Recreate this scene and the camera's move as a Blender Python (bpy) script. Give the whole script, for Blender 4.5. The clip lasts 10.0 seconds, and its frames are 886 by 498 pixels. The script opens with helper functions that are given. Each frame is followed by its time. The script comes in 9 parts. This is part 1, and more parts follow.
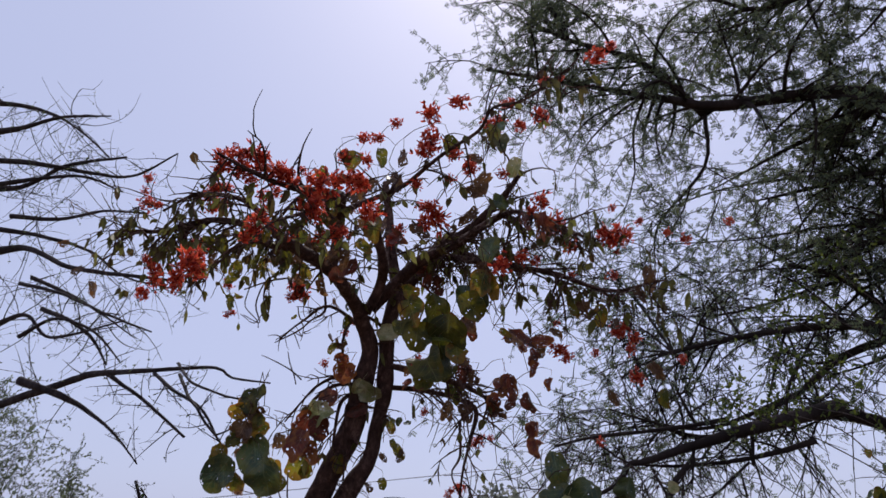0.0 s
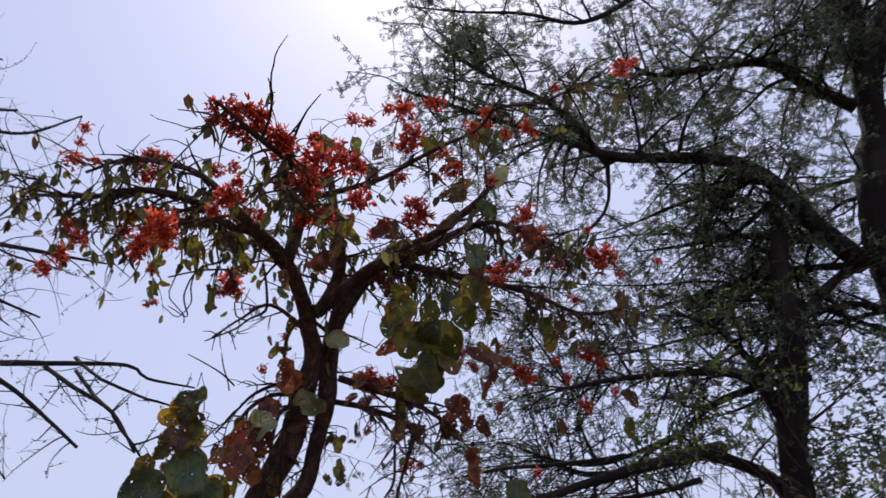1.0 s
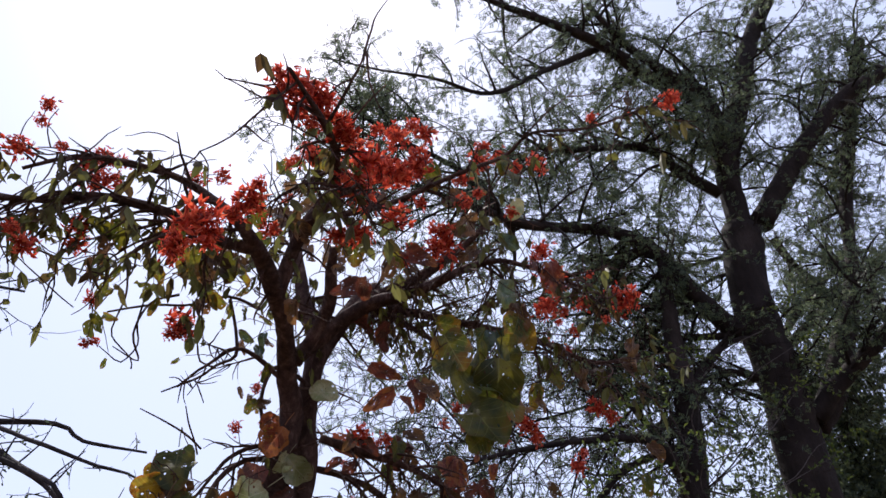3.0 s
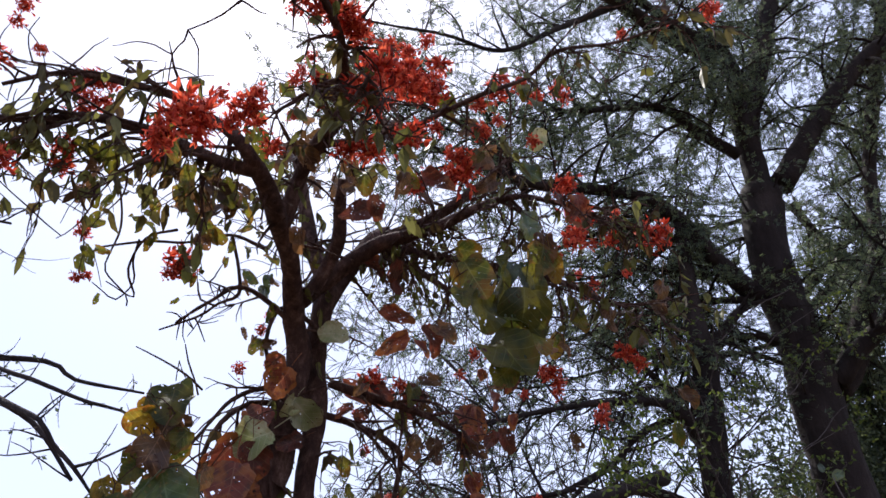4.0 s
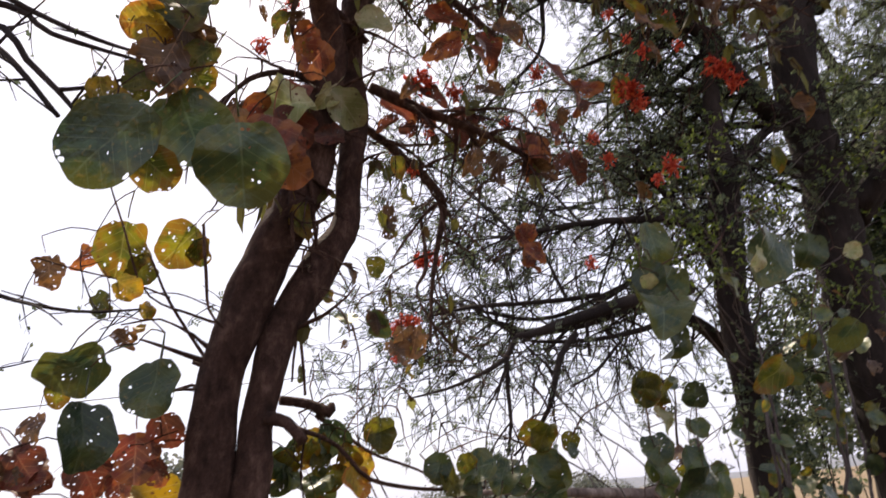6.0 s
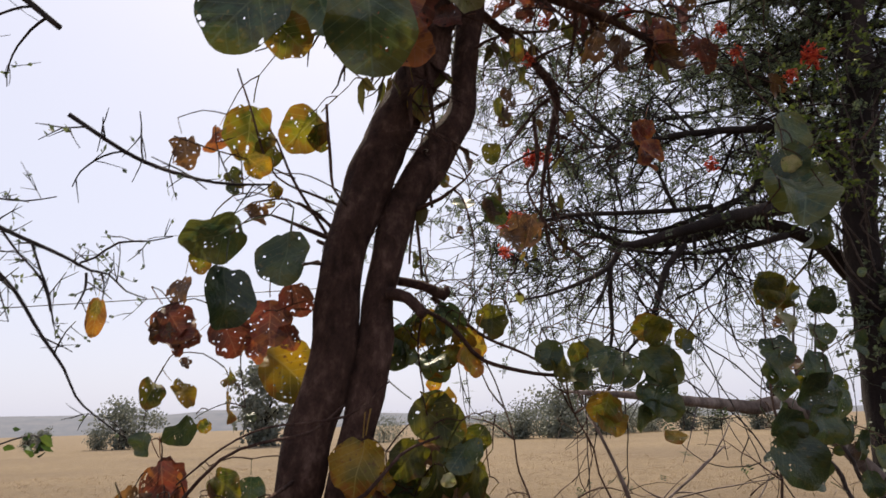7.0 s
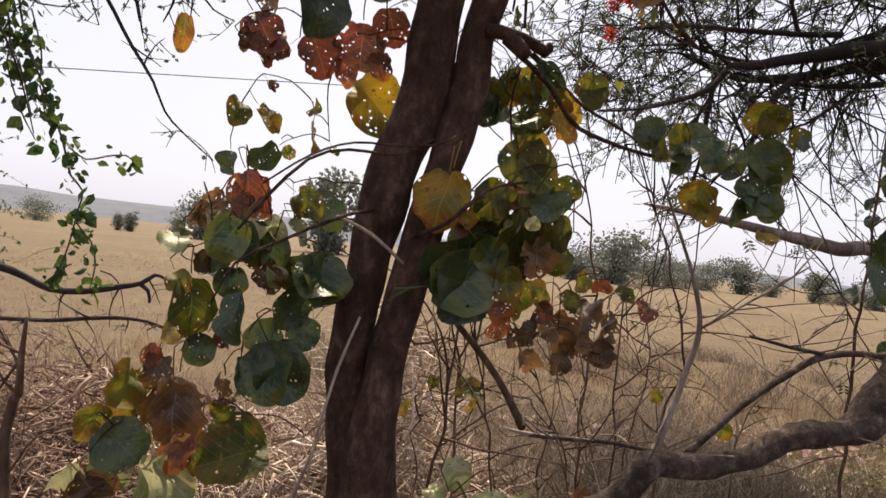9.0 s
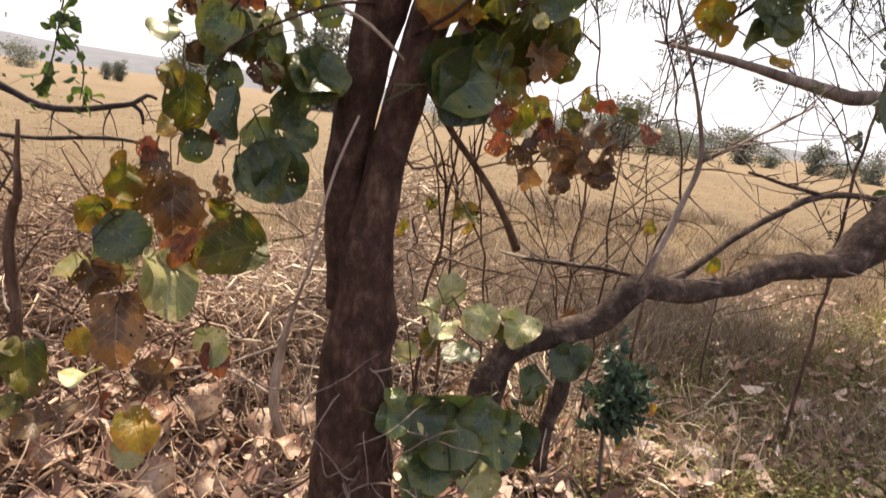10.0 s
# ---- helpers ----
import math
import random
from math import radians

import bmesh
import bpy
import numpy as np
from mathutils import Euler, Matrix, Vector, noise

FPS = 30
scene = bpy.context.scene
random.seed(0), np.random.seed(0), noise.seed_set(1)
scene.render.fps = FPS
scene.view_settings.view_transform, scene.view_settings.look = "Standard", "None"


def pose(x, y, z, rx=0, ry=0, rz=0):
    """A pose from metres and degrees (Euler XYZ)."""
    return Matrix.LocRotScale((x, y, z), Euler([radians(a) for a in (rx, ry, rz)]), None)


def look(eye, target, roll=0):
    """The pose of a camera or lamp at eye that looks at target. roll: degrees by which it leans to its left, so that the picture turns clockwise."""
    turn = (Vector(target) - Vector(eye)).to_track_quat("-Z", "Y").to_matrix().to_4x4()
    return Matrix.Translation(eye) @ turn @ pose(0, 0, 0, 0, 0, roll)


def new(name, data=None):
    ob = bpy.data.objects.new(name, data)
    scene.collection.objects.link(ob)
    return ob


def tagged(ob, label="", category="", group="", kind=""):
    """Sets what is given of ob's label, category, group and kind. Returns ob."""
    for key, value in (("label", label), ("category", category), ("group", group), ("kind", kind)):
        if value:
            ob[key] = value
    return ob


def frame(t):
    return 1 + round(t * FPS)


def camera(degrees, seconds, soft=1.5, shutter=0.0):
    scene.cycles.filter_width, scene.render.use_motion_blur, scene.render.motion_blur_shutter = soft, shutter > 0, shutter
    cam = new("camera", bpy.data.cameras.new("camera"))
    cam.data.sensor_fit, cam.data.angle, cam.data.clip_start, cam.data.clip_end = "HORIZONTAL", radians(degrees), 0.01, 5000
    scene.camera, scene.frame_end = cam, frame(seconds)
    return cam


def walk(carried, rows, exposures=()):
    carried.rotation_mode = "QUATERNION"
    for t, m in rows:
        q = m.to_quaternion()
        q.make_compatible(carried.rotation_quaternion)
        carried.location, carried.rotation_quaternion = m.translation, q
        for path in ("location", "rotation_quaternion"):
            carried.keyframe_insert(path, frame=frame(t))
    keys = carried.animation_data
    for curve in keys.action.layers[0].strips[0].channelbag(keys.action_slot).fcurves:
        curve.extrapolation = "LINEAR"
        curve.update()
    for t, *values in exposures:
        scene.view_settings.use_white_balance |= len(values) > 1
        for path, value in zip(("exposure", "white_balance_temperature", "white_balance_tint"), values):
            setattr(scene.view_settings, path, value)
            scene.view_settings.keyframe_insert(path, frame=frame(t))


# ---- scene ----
cam = camera(68.3, 10.0, soft=1.5, shutter=0.2)
PATH = [
    (0, (-0.169, 0.446, 2.166), (-0.146, 2.257, 3.014), 0.8),
    (0.5, (-0.434, 0.67, 2.145), (-0.234, 2.423, 3.086), -1.0),
    (1, (-0.795, 0.849, 2.144), (-0.335, 2.553, 3.085), 0.4),
    (1.5, (-1.025, 1.089, 2.213), (-0.302, 2.656, 3.224), -0.1),
    (2, (-1.229, 1.356, 2.157), (-0.467, 2.801, 3.31), -3.3),
    (2.2, (-1.293, 1.434, 2.167), (-0.509, 2.833, 3.362), -3.2),
    (3.3, (-1.435, 1.628, 2.192), (-0.573, 3.067, 3.281), -6.9),
    (3.5, (-1.399, 1.695, 2.186), (-0.559, 3.159, 3.259), -7.3),
    (4, (-1.326, 1.843, 2.154), (-0.472, 3.304, 3.219), -5.6),
    (4.5, (-1.343, 2.02, 2.089), (-0.464, 3.454, 3.172), -4.3),
    (5, (-1.279, 2.276, 2.013), (-0.363, 3.752, 3.006), -3.4),
    (5.3, (-1.231, 2.429, 1.953), (-0.407, 3.972, 2.923), -4.0),
    (5.5, (-1.199, 2.503, 1.921), (-0.279, 4.022, 2.841), -2.7),
    (6, (-1.262, 2.686, 1.807), (-0.309, 4.287, 2.535), -5.8),
    (6.2, (-1.253, 2.715, 1.789), (-0.356, 4.375, 2.453), -6.6),
    (7.3, (-1.327, 2.786, 1.676), (-0.679, 4.621, 2.136), 0.6),
    (7.5, (-1.329, 2.817, 1.64), (-0.703, 4.669, 2.062), 2.4),
    (8, (-1.327, 2.857, 1.578), (-0.758, 4.753, 1.858), 3.9),
    (8.5, (-1.316, 2.877, 1.546), (-0.757, 4.794, 1.669), 4.0),
    (9, (-1.321, 2.894, 1.509), (-0.759, 4.814, 1.513), 5.8),
    (9.5, (-1.325, 2.894, 1.456), (-0.745, 4.803, 1.307), 6.7),
    (10, (-1.312, 2.894, 1.372), (-0.707, 4.757, 0.965), 7.6),
]
walk(cam, [(t, look(eye, target, roll)) for t, eye, target, roll in PATH], exposures=[
    (0.0, -0.12, 6350, 16), (1.0, 0.0, 6350, 15), (2.0, 0.3, 6450, 12), (3.5, 0.5, 6250, 13), (4.5, 0.7, 6450, 13), (5.2, 0.76, 7300, 13), (6.2, 0.78, 7650, 13),
    (7.5, 0.16, 7550, 9), (8.5, 0.44, 7900, 10), (9.3, 0.68, 8150, 11), (10.0, 1.1, 8550, 11)])

# ---- light ----
SUN_AZ, SUN_EL = 12.0, 58.0          # degrees right of +y, degrees above the horizon
world = bpy.data.worlds.new("hazy_sky")
scene.world = world
world.use_nodes = True
wt = world.node_tree
wt.nodes.clear()
w_out = wt.nodes.new("ShaderNodeOutputWorld")
w_bg = wt.nodes.new("ShaderNodeBackground")
w_sky = wt.nodes.new("ShaderNodeTexSky")
w_sky.sky_type = "NISHITA"
w_sky.sun_disc = False
w_sky.sun_elevation, w_sky.sun_rotation = radians(SUN_EL), radians(SUN_AZ)
w_sky.air_density, w_sky.dust_density, w_sky.ozone_density = 1.0, 3.0, 2.0
w_mix = wt.nodes.new("ShaderNodeMix")
w_mix.data_type = "RGBA"
w_mix.inputs[0].default_value = 0.72
w_mix.inputs[7].default_value = (6.3, 7.0, 9.6, 1)
wt.links.new(w_sky.outputs[0], w_mix.inputs[6])
wt.links.new(w_mix.outputs[2], w_bg.inputs[0])
w_bg.inputs[1].default_value = 0.10
wt.links.new(w_bg.outputs[0], w_out.inputs[0])

sun = new("sun", bpy.data.lights.new("sun", "SUN"))
sun.data.energy, sun.data.angle, sun.data.color = 5.0, radians(0.6), (1.0, 0.95, 0.87)
az, el = radians(SUN_AZ), radians(SUN_EL)
sun.matrix_world = look((20 * math.sin(az) * math.cos(el), 20 * math.cos(az) * math.cos(el), 20 * math.sin(el)), (0, 0, 0))


# ---- materials ----
def nodes_of(name):
    m = bpy.data.materials.new(name)
    m.use_nodes = True
    t = m.node_tree
    return m, t, t.nodes["Principled BSDF"], t.nodes["Material Output"]


def ramp(t, stops):
    r = t.nodes.new("ShaderNodeValToRGB")
    e = r.color_ramp.elements
    while len(e) < len(stops):
        e.new(0.5)
    for k, (p, c) in enumerate(stops):
        e[k].position, e[k].color = p, (*c, 1)
    return r


def noise_node(t, scale, detail=5.0, rough=0.6, coord="Object", stretch=(1, 1, 1)):
    tc = t.nodes.new("ShaderNodeTexCoord")
    mp = t.nodes.new("ShaderNodeMapping")
    mp.inputs["Scale"].default_value = stretch
    n = t.nodes.new("ShaderNodeTexNoise")
    n.inputs["Scale"].default_value, n.inputs["Detail"].default_value, n.inputs["Roughness"].default_value = scale, detail, rough
    t.links.new(tc.outputs[coord], mp.inputs[0])
    t.links.new(mp.outputs[0], n.inputs["Vector"])
    return n


def blend(t, mode, fac, a, b):
    m = t.nodes.new("ShaderNodeMix")
    m.data_type, m.blend_type = "RGBA", mode
    for sock, v in ((m.inputs[0], fac), (m.inputs[6], a), (m.inputs[7], b)):
        if hasattr(v, "is_output"):
            t.links.new(v, sock)
        else:
            sock.default_value = v if isinstance(v, (int, float)) else (*v, 1)
    return m.outputs[2]


def calc(t, op, a, b=0.0):
    m = t.nodes.new("ShaderNodeMath")
    m.operation = op
    for sock, v in ((m.inputs[0], a), (m.inputs[1], b)):
        if hasattr(v, "is_output"):
            t.links.new(v, sock)
        else:
            sock.default_value = v
    return m.outputs[0]


def bump(t, bsdf, height, strength, distance):
    b = t.nodes.new("ShaderNodeBump")
    b.inputs["Strength"].default_value, b.inputs["Distance"].default_value = strength, distance
    t.links.new(height, b.inputs["Height"])
    t.links.new(b.outputs[0], bsdf.inputs["Normal"])


def bark(name, dark, mid, light, scale=14.0, depth=0.012, grain=0.28):
    m, t, p, _ = nodes_of(name)
    n1 = noise_node(t, scale, 8, 0.72, stretch=(1, 1, grain))
    n2 = noise_node(t, scale * 0.22, 3, 0.5)
    n3 = noise_node(t, scale * 7, 4, 0.6)
    r = ramp(t, ((0.32, dark), (0.52, mid), (0.72, light)))
    t.links.new(n1.outputs[0], r.inputs[0])
    r2 = ramp(t, ((0.35, (0.62, 0.6, 0.6)), (0.65, (1.0, 1.0, 1.0))))
    t.links.new(n2.outputs[0], r2.inputs[0])
    t.links.new(blend(t, "MULTIPLY", 1.0, r.outputs[0], r2.outputs[0]), p.inputs["Base Color"])
    p.inputs["Roughness"].default_value = 0.9
    p.inputs["Specular IOR Level"].default_value = 0.2
    h = calc(t, "ADD", n1.outputs[0], calc(t, "MULTIPLY", n3.outputs[0], 0.35))
    bump(t, p, h, 0.9, depth)
    return m


def broad_leaf(name, main, second, spot, vein, shine, glow, rim=(0.2, 0.1, 0.02), rim_amount=0.5):
    """A big leathery leaf in its own coordinates: tip along +y, unit wide."""
    m, t, p, out = nodes_of(name)
    info = t.nodes.new("ShaderNodeObjectInfo")
    tc = t.nodes.new("ShaderNodeTexCoord")
    off = t.nodes.new("ShaderNodeVectorMath")
    off.operation = "ADD"
    sc = t.nodes.new("ShaderNodeVectorMath")
    sc.operation = "SCALE"
    cmb = t.nodes.new("ShaderNodeCombineXYZ")
    for k in range(3):
        t.links.new(info.outputs["Random"], cmb.inputs[k])
    t.links.new(cmb.outputs[0], sc.inputs[0])
    sc.inputs["Scale"].default_value = 37.0
    t.links.new(tc.outputs["Object"], off.inputs[0])
    t.links.new(sc.outputs[0], off.inputs[1])
    big, small = t.nodes.new("ShaderNodeTexNoise"), t.nodes.new("ShaderNodeTexNoise")
    for n, s, d in ((big, 2.2, 3), (small, 14.0, 5)):
        n.inputs["Scale"].default_value, n.inputs["Detail"].default_value = s, d
        t.links.new(off.outputs[0], n.inputs["Vector"])
    r = ramp(t, ((0.40, main), (0.62, second)))
    t.links.new(big.outputs[0], r.inputs[0])
    r2 = ramp(t, ((0.60, (0, 0, 0)), (0.70, (1, 1, 1))))
    t.links.new(small.outputs[0], r2.inputs[0])
    col = blend(t, "MIX", r2.outputs[0], r.outputs[0], spot)
    sep = t.nodes.new("ShaderNodeSeparateXYZ")
    t.links.new(tc.outputs["Object"], sep.inputs[0])
    far = t.nodes.new("ShaderNodeVectorMath")
    far.operation = "DISTANCE"
    far.inputs[1].default_value = (0.0, 0.45, 0.0)
    t.links.new(tc.outputs["Object"], far.inputs[0])
    wide = t.nodes.new("ShaderNodeTexNoise")
    wide.inputs["Scale"].default_value, wide.inputs["Detail"].default_value = 3.4, 4
    t.links.new(off.outputs[0], wide.inputs["Vector"])
    edge = calc(t, "ADD", far.outputs["Value"], calc(t, "MULTIPLY", calc(t, "SUBTRACT", wide.outputs[0], 0.5), 1.5))
    edge = calc(t, "ADD", edge, calc(t, "MULTIPLY", calc(t, "SUBTRACT", info.outputs["Random"], 0.5), 0.45))
    r3 = ramp(t, ((0.40, (0, 0, 0)), (0.58, (1, 1, 1))))
    t.links.new(edge, r3.inputs[0])
    col = blend(t, "MIX", calc(t, "MULTIPLY", r3.outputs[0], rim_amount), col, rim)
    ax = calc(t, "ABSOLUTE", sep.outputs[0])
    rib = calc(t, "LESS_THAN", ax, 0.012)
    side = calc(t, "SINE", calc(t, "MULTIPLY", calc(t, "SUBTRACT", sep.outputs[1], calc(t, "MULTIPLY", ax, 0.75)), 40.0))
    side = calc(t, "GREATER_THAN", side, 0.965)
    veins = calc(t, "MULTIPLY", calc(t, "MAXIMUM", rib, side), 0.55)
    col = blend(t, "MIX", veins, col, vein)
    hsv = t.nodes.new("ShaderNodeHueSaturation")
    t.links.new(calc(t, "ADD", calc(t, "MULTIPLY", info.outputs["Random"], 0.7), 0.65), hsv.inputs["Value"])
    hsv.inputs["Saturation"].default_value = 1.0
    t.links.new(col, hsv.inputs["Color"])
    t.links.new(hsv.outputs[0], p.inputs["Base Color"])
    p.inputs["Roughness"].default_value = shine
    p.inputs["Specular IOR Level"].default_value = 0.5
    bump(t, p, calc(t, "ADD", calc(t, "MULTIPLY", side, 0.6), small.outputs[0]), 0.2, 0.03)
    tr = t.nodes.new("ShaderNodeBsdfTranslucent")
    t.links.new(hsv.outputs[0], tr.inputs[0])
    mx = t.nodes.new("ShaderNodeMixShader")
    mx.inputs[0].default_value = glow
    t.links.new(p.outputs[0], mx.inputs[1])
    t.links.new(tr.outputs[0], mx.inputs[2])
    t.links.new(mx.outputs[0], out.inputs[0])
    return m


def small_leaf(name, stops, glow=0.4, rough=0.6, scale=1.5):
    """Many small leaves or blades in one mesh: each differs by its island."""
    m, t, p, out = nodes_of(name)
    geo = t.nodes.new("ShaderNodeNewGeometry")
    n = noise_node(t, scale, 3, 0.6)
    mixv = calc(t, "ADD", calc(t, "MULTIPLY", geo.outputs["Random Per Island"], 0.65), calc(t, "MULTIPLY", n.outputs[0], 0.35))
    r = ramp(t, stops)
    t.links.new(mixv, r.inputs[0])
    t.links.new(r.outputs[0], p.inputs["Base Color"])
    p.inputs["Roughness"].default_value = rough
    p.inputs["Specular IOR Level"].default_value = 0.3
    tr = t.nodes.new("ShaderNodeBsdfTranslucent")
    t.links.new(r.outputs[0], tr.inputs[0])
    mx = t.nodes.new("ShaderNodeMixShader")
    mx.inputs[0].default_value = glow
    t.links.new(p.outputs[0], mx.inputs[1])
    t.links.new(tr.outputs[0], mx.inputs[2])
    t.links.new(mx.outputs[0], out.inputs[0])
    return m


bark_red = bark("reddish_bark", (0.032, 0.016, 0.012), (0.095, 0.050, 0.038), (0.23, 0.14, 0.112), 26.0, 0.03, 0.6)
bark_dark = bark("dark_furrowed_bark", (0.014, 0.009, 0.008), (0.028, 0.020, 0.018), (0.056, 0.042, 0.036), 5.0, 0.03)
bark_grey = bark("grey_twig_bark", (0.05, 0.04, 0.038), (0.11, 0.09, 0.085), (0.2, 0.17, 0.16), 30.0, 0.006)
bark_pale = bark("pale_dry_bark", (0.12, 0.09, 0.075), (0.26, 0.2, 0.17), (0.42, 0.35, 0.31), 20.0, 0.008)
bark_thorn = bark("dark_thorn_bark", (0.018, 0.014, 0.015), (0.042, 0.034, 0.035), (0.09, 0.075, 0.074), 30.0, 0.006)
bark_stem = bark("brown_stem_bark", (0.05, 0.03, 0.023), (0.13, 0.08, 0.058), (0.26, 0.18, 0.14), 24.0, 0.006)
bark_bleached = bark("bleached_stick", (0.2, 0.15, 0.12), (0.42, 0.33, 0.27), (0.6, 0.52, 0.45), 20.0, 0.008)
bark_bough = bark("weathered_bough_bark", (0.026, 0.017, 0.014), (0.085, 0.058, 0.048), (0.26, 0.195, 0.165), 22.0, 0.018, 0.9)
LEAF_LOOKS = {
    "g": ("dark green leathery leaf", broad_leaf("green_leaf", (0.022, 0.044, 0.020), (0.055, 0.078, 0.022), (0.12, 0.10, 0.03), (0.09, 0.12, 0.06), 0.30, 0.24, (0.11, 0.10, 0.012), 0.45)),
    "o": ("olive yellow-green leaf with small holes", broad_leaf("olive_leaf", (0.050, 0.062, 0.008), (0.15, 0.13, 0.010), (0.08, 0.04, 0.012), (0.19, 0.18, 0.05), 0.55, 0.5, (0.19, 0.075, 0.010), 0.6)),
    "y": ("yellowing leaf with brown spots", broad_leaf("yellow_leaf", (0.38, 0.22, 0.015), (0.17, 0.13, 0.016), (0.14, 0.06, 0.02), (0.4, 0.3, 0.08), 0.45, 0.48, (0.30, 0.085, 0.012), 0.7)),
    "r": ("red-brown dying leaf", broad_leaf("red_leaf", (0.17, 0.036, 0.018), (0.085, 0.030, 0.018), (0.06, 0.03, 0.02), (0.25, 0.11, 0.06), 0.5, 0.42, (0.34, 0.12, 0.02), 0.5)),
    "b": ("dull brown withered leaf", broad_leaf("brown_leaf", (0.07, 0.034, 0.018), (0.105, 0.055, 0.018), (0.05, 0.028, 0.02), (0.22, 0.13, 0.08), 0.45, 0.34, (0.22, 0.10, 0.03), 0.6)),
    # The glossy sun sheen on these leaves is painted as a pale base colour.
    "p": ("pale green leaf with sun sheen put into its colour", broad_leaf("sheen_pale_leaf", (0.23, 0.26, 0.10), (0.38, 0.36, 0.19), (0.2, 0.17, 0.08), (0.44, 0.42, 0.28), 0.35, 0.25, (0.24, 0.17, 0.06), 0.5)),
}
petal_red = small_leaf("red_petal", ((0.16, (0.06, 0.02, 0.015)), (0.28, (0.34, 0.03, 0.018)), (0.55, (0.62, 0.075, 0.038)), (0.8, (0.74, 0.15, 0.07)), (0.95, (0.8, 0.27, 0.06))), 0.45, 0.6, 9.0)
pod_leaf = small_leaf("young_leaf", ((0.1, (0.07, 0.032, 0.015)), (0.45, (0.09, 0.078, 0.022)), (0.75, (0.13, 0.13, 0.032)), (0.95, (0.22, 0.21, 0.07))), 0.55, 0.5, 4.0)
acacia_leaf = small_leaf("feathery_leaf", ((0.05, (0.04, 0.055, 0.038)), (0.5, (0.088, 0.115, 0.07)), (0.95, (0.17, 0.20, 0.08))), 0.5, 0.55, 0.5)
thicket_leaf = small_leaf("bright_creeper_leaf", ((0.05, (0.035, 0.055, 0.015)), (0.55, (0.09, 0.125, 0.025)), (0.95, (0.24, 0.28, 0.05))), 0.45)
vine_leaf = small_leaf("vine_leaf", ((0.05, (0.02, 0.04, 0.018)), (0.6, (0.045, 0.085, 0.02)), (0.95, (0.17, 0.23, 0.04))), 0.4)
# Far crowns: distance haze is painted in as a paler, greyer green.
far_leaf = small_leaf("haze_paled_leaf", ((0.05, (0.095, 0.11, 0.095)), (0.5, (0.14, 0.155, 0.125)), (0.95, (0.21, 0.215, 0.16))), 0.3)
straw = small_leaf("dry_straw", ((0.05, (0.14, 0.088, 0.05)), (0.5, (0.27, 0.18, 0.10)), (0.95, (0.46, 0.34, 0.21))), 0.3, 0.7)
litter_leaf = small_leaf("fallen_leaf", ((0.1, (0.05, 0.024, 0.017)), (0.35, (0.17, 0.085, 0.062)), (0.6, (0.38, 0.24, 0.19)), (0.85, (0.66, 0.53, 0.46))), 0.15, 0.6, 3.0)
dead_stalk = small_leaf("dead_stalk", ((0.05, (0.08, 0.05, 0.038)), (0.5, (0.44, 0.32, 0.24)), (0.95, (0.78, 0.66, 0.55))), 0.0, 0.8, 3.0)
brown_stalk = small_leaf("brown_stalk", ((0.05, (0.055, 0.034, 0.026)), (0.5, (0.23, 0.145, 0.108)), (0.8, (0.48, 0.35, 0.27)), (0.95, (0.68, 0.57, 0.47))), 0.0, 0.8, 3.0)
dead_weed = small_leaf("dead_weed", ((0.05, (0.08, 0.058, 0.044)), (0.5, (0.24, 0.18, 0.13)), (0.95, (0.52, 0.42, 0.32))), 0.2, 0.8)
green_blade = small_leaf("green_blade", ((0.05, (0.06, 0.07, 0.022)), (0.5, (0.23, 0.24, 0.075)), (0.95, (0.58, 0.54, 0.28))), 0.35)
dull_weed = small_leaf("dull_weed", ((0.05, (0.05, 0.055, 0.016)), (0.5, (0.15, 0.15, 0.045)), (0.95, (0.46, 0.42, 0.20))), 0.4)
dark_metal, _t, _p, _ = nodes_of("dull_wire")
_n = noise_node(_t, 40.0)
_r = ramp(_t, ((0.3, (0.03, 0.03, 0.035)), (0.7, (0.07, 0.07, 0.08))))
_t.links.new(_n.outputs[0], _r.inputs[0])
_t.links.new(_r.outputs[0], _p.inputs["Base Color"])
_p.inputs["Roughness"].default_value = 0.6

ground_mat, _t, _p, _ = nodes_of("dry_field")
_a, _b, _c = noise_node(_t, 0.12, 6, 0.6), noise_node(_t, 2.2, 8, 0.7), noise_node(_t, 30.0, 6, 0.7)
_ra = ramp(_t, ((0.3, (0.16, 0.11, 0.058)), (0.7, (0.235, 0.168, 0.09))))
_rb = ramp(_t, ((0.3, (0.5, 0.45, 0.4)), (0.65, (1.0, 1.0, 1.0))))
_rc = ramp(_t, ((0.3, (0.55, 0.5, 0.46)), (0.7, (1.0, 1.0, 1.0))))
for _s, _d in ((_a, _ra), (_b, _rb), (_c, _rc)):
    _t.links.new(_s.outputs[0], _d.inputs[0])
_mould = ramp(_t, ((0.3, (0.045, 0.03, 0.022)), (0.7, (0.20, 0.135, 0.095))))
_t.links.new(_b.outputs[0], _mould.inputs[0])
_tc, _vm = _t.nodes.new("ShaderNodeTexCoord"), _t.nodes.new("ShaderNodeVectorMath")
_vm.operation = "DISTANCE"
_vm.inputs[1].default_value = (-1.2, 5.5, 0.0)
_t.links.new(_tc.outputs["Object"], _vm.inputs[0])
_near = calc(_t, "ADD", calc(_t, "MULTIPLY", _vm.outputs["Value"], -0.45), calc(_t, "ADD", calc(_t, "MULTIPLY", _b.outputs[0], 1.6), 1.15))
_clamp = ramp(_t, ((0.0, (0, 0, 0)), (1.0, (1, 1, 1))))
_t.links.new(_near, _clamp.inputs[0])
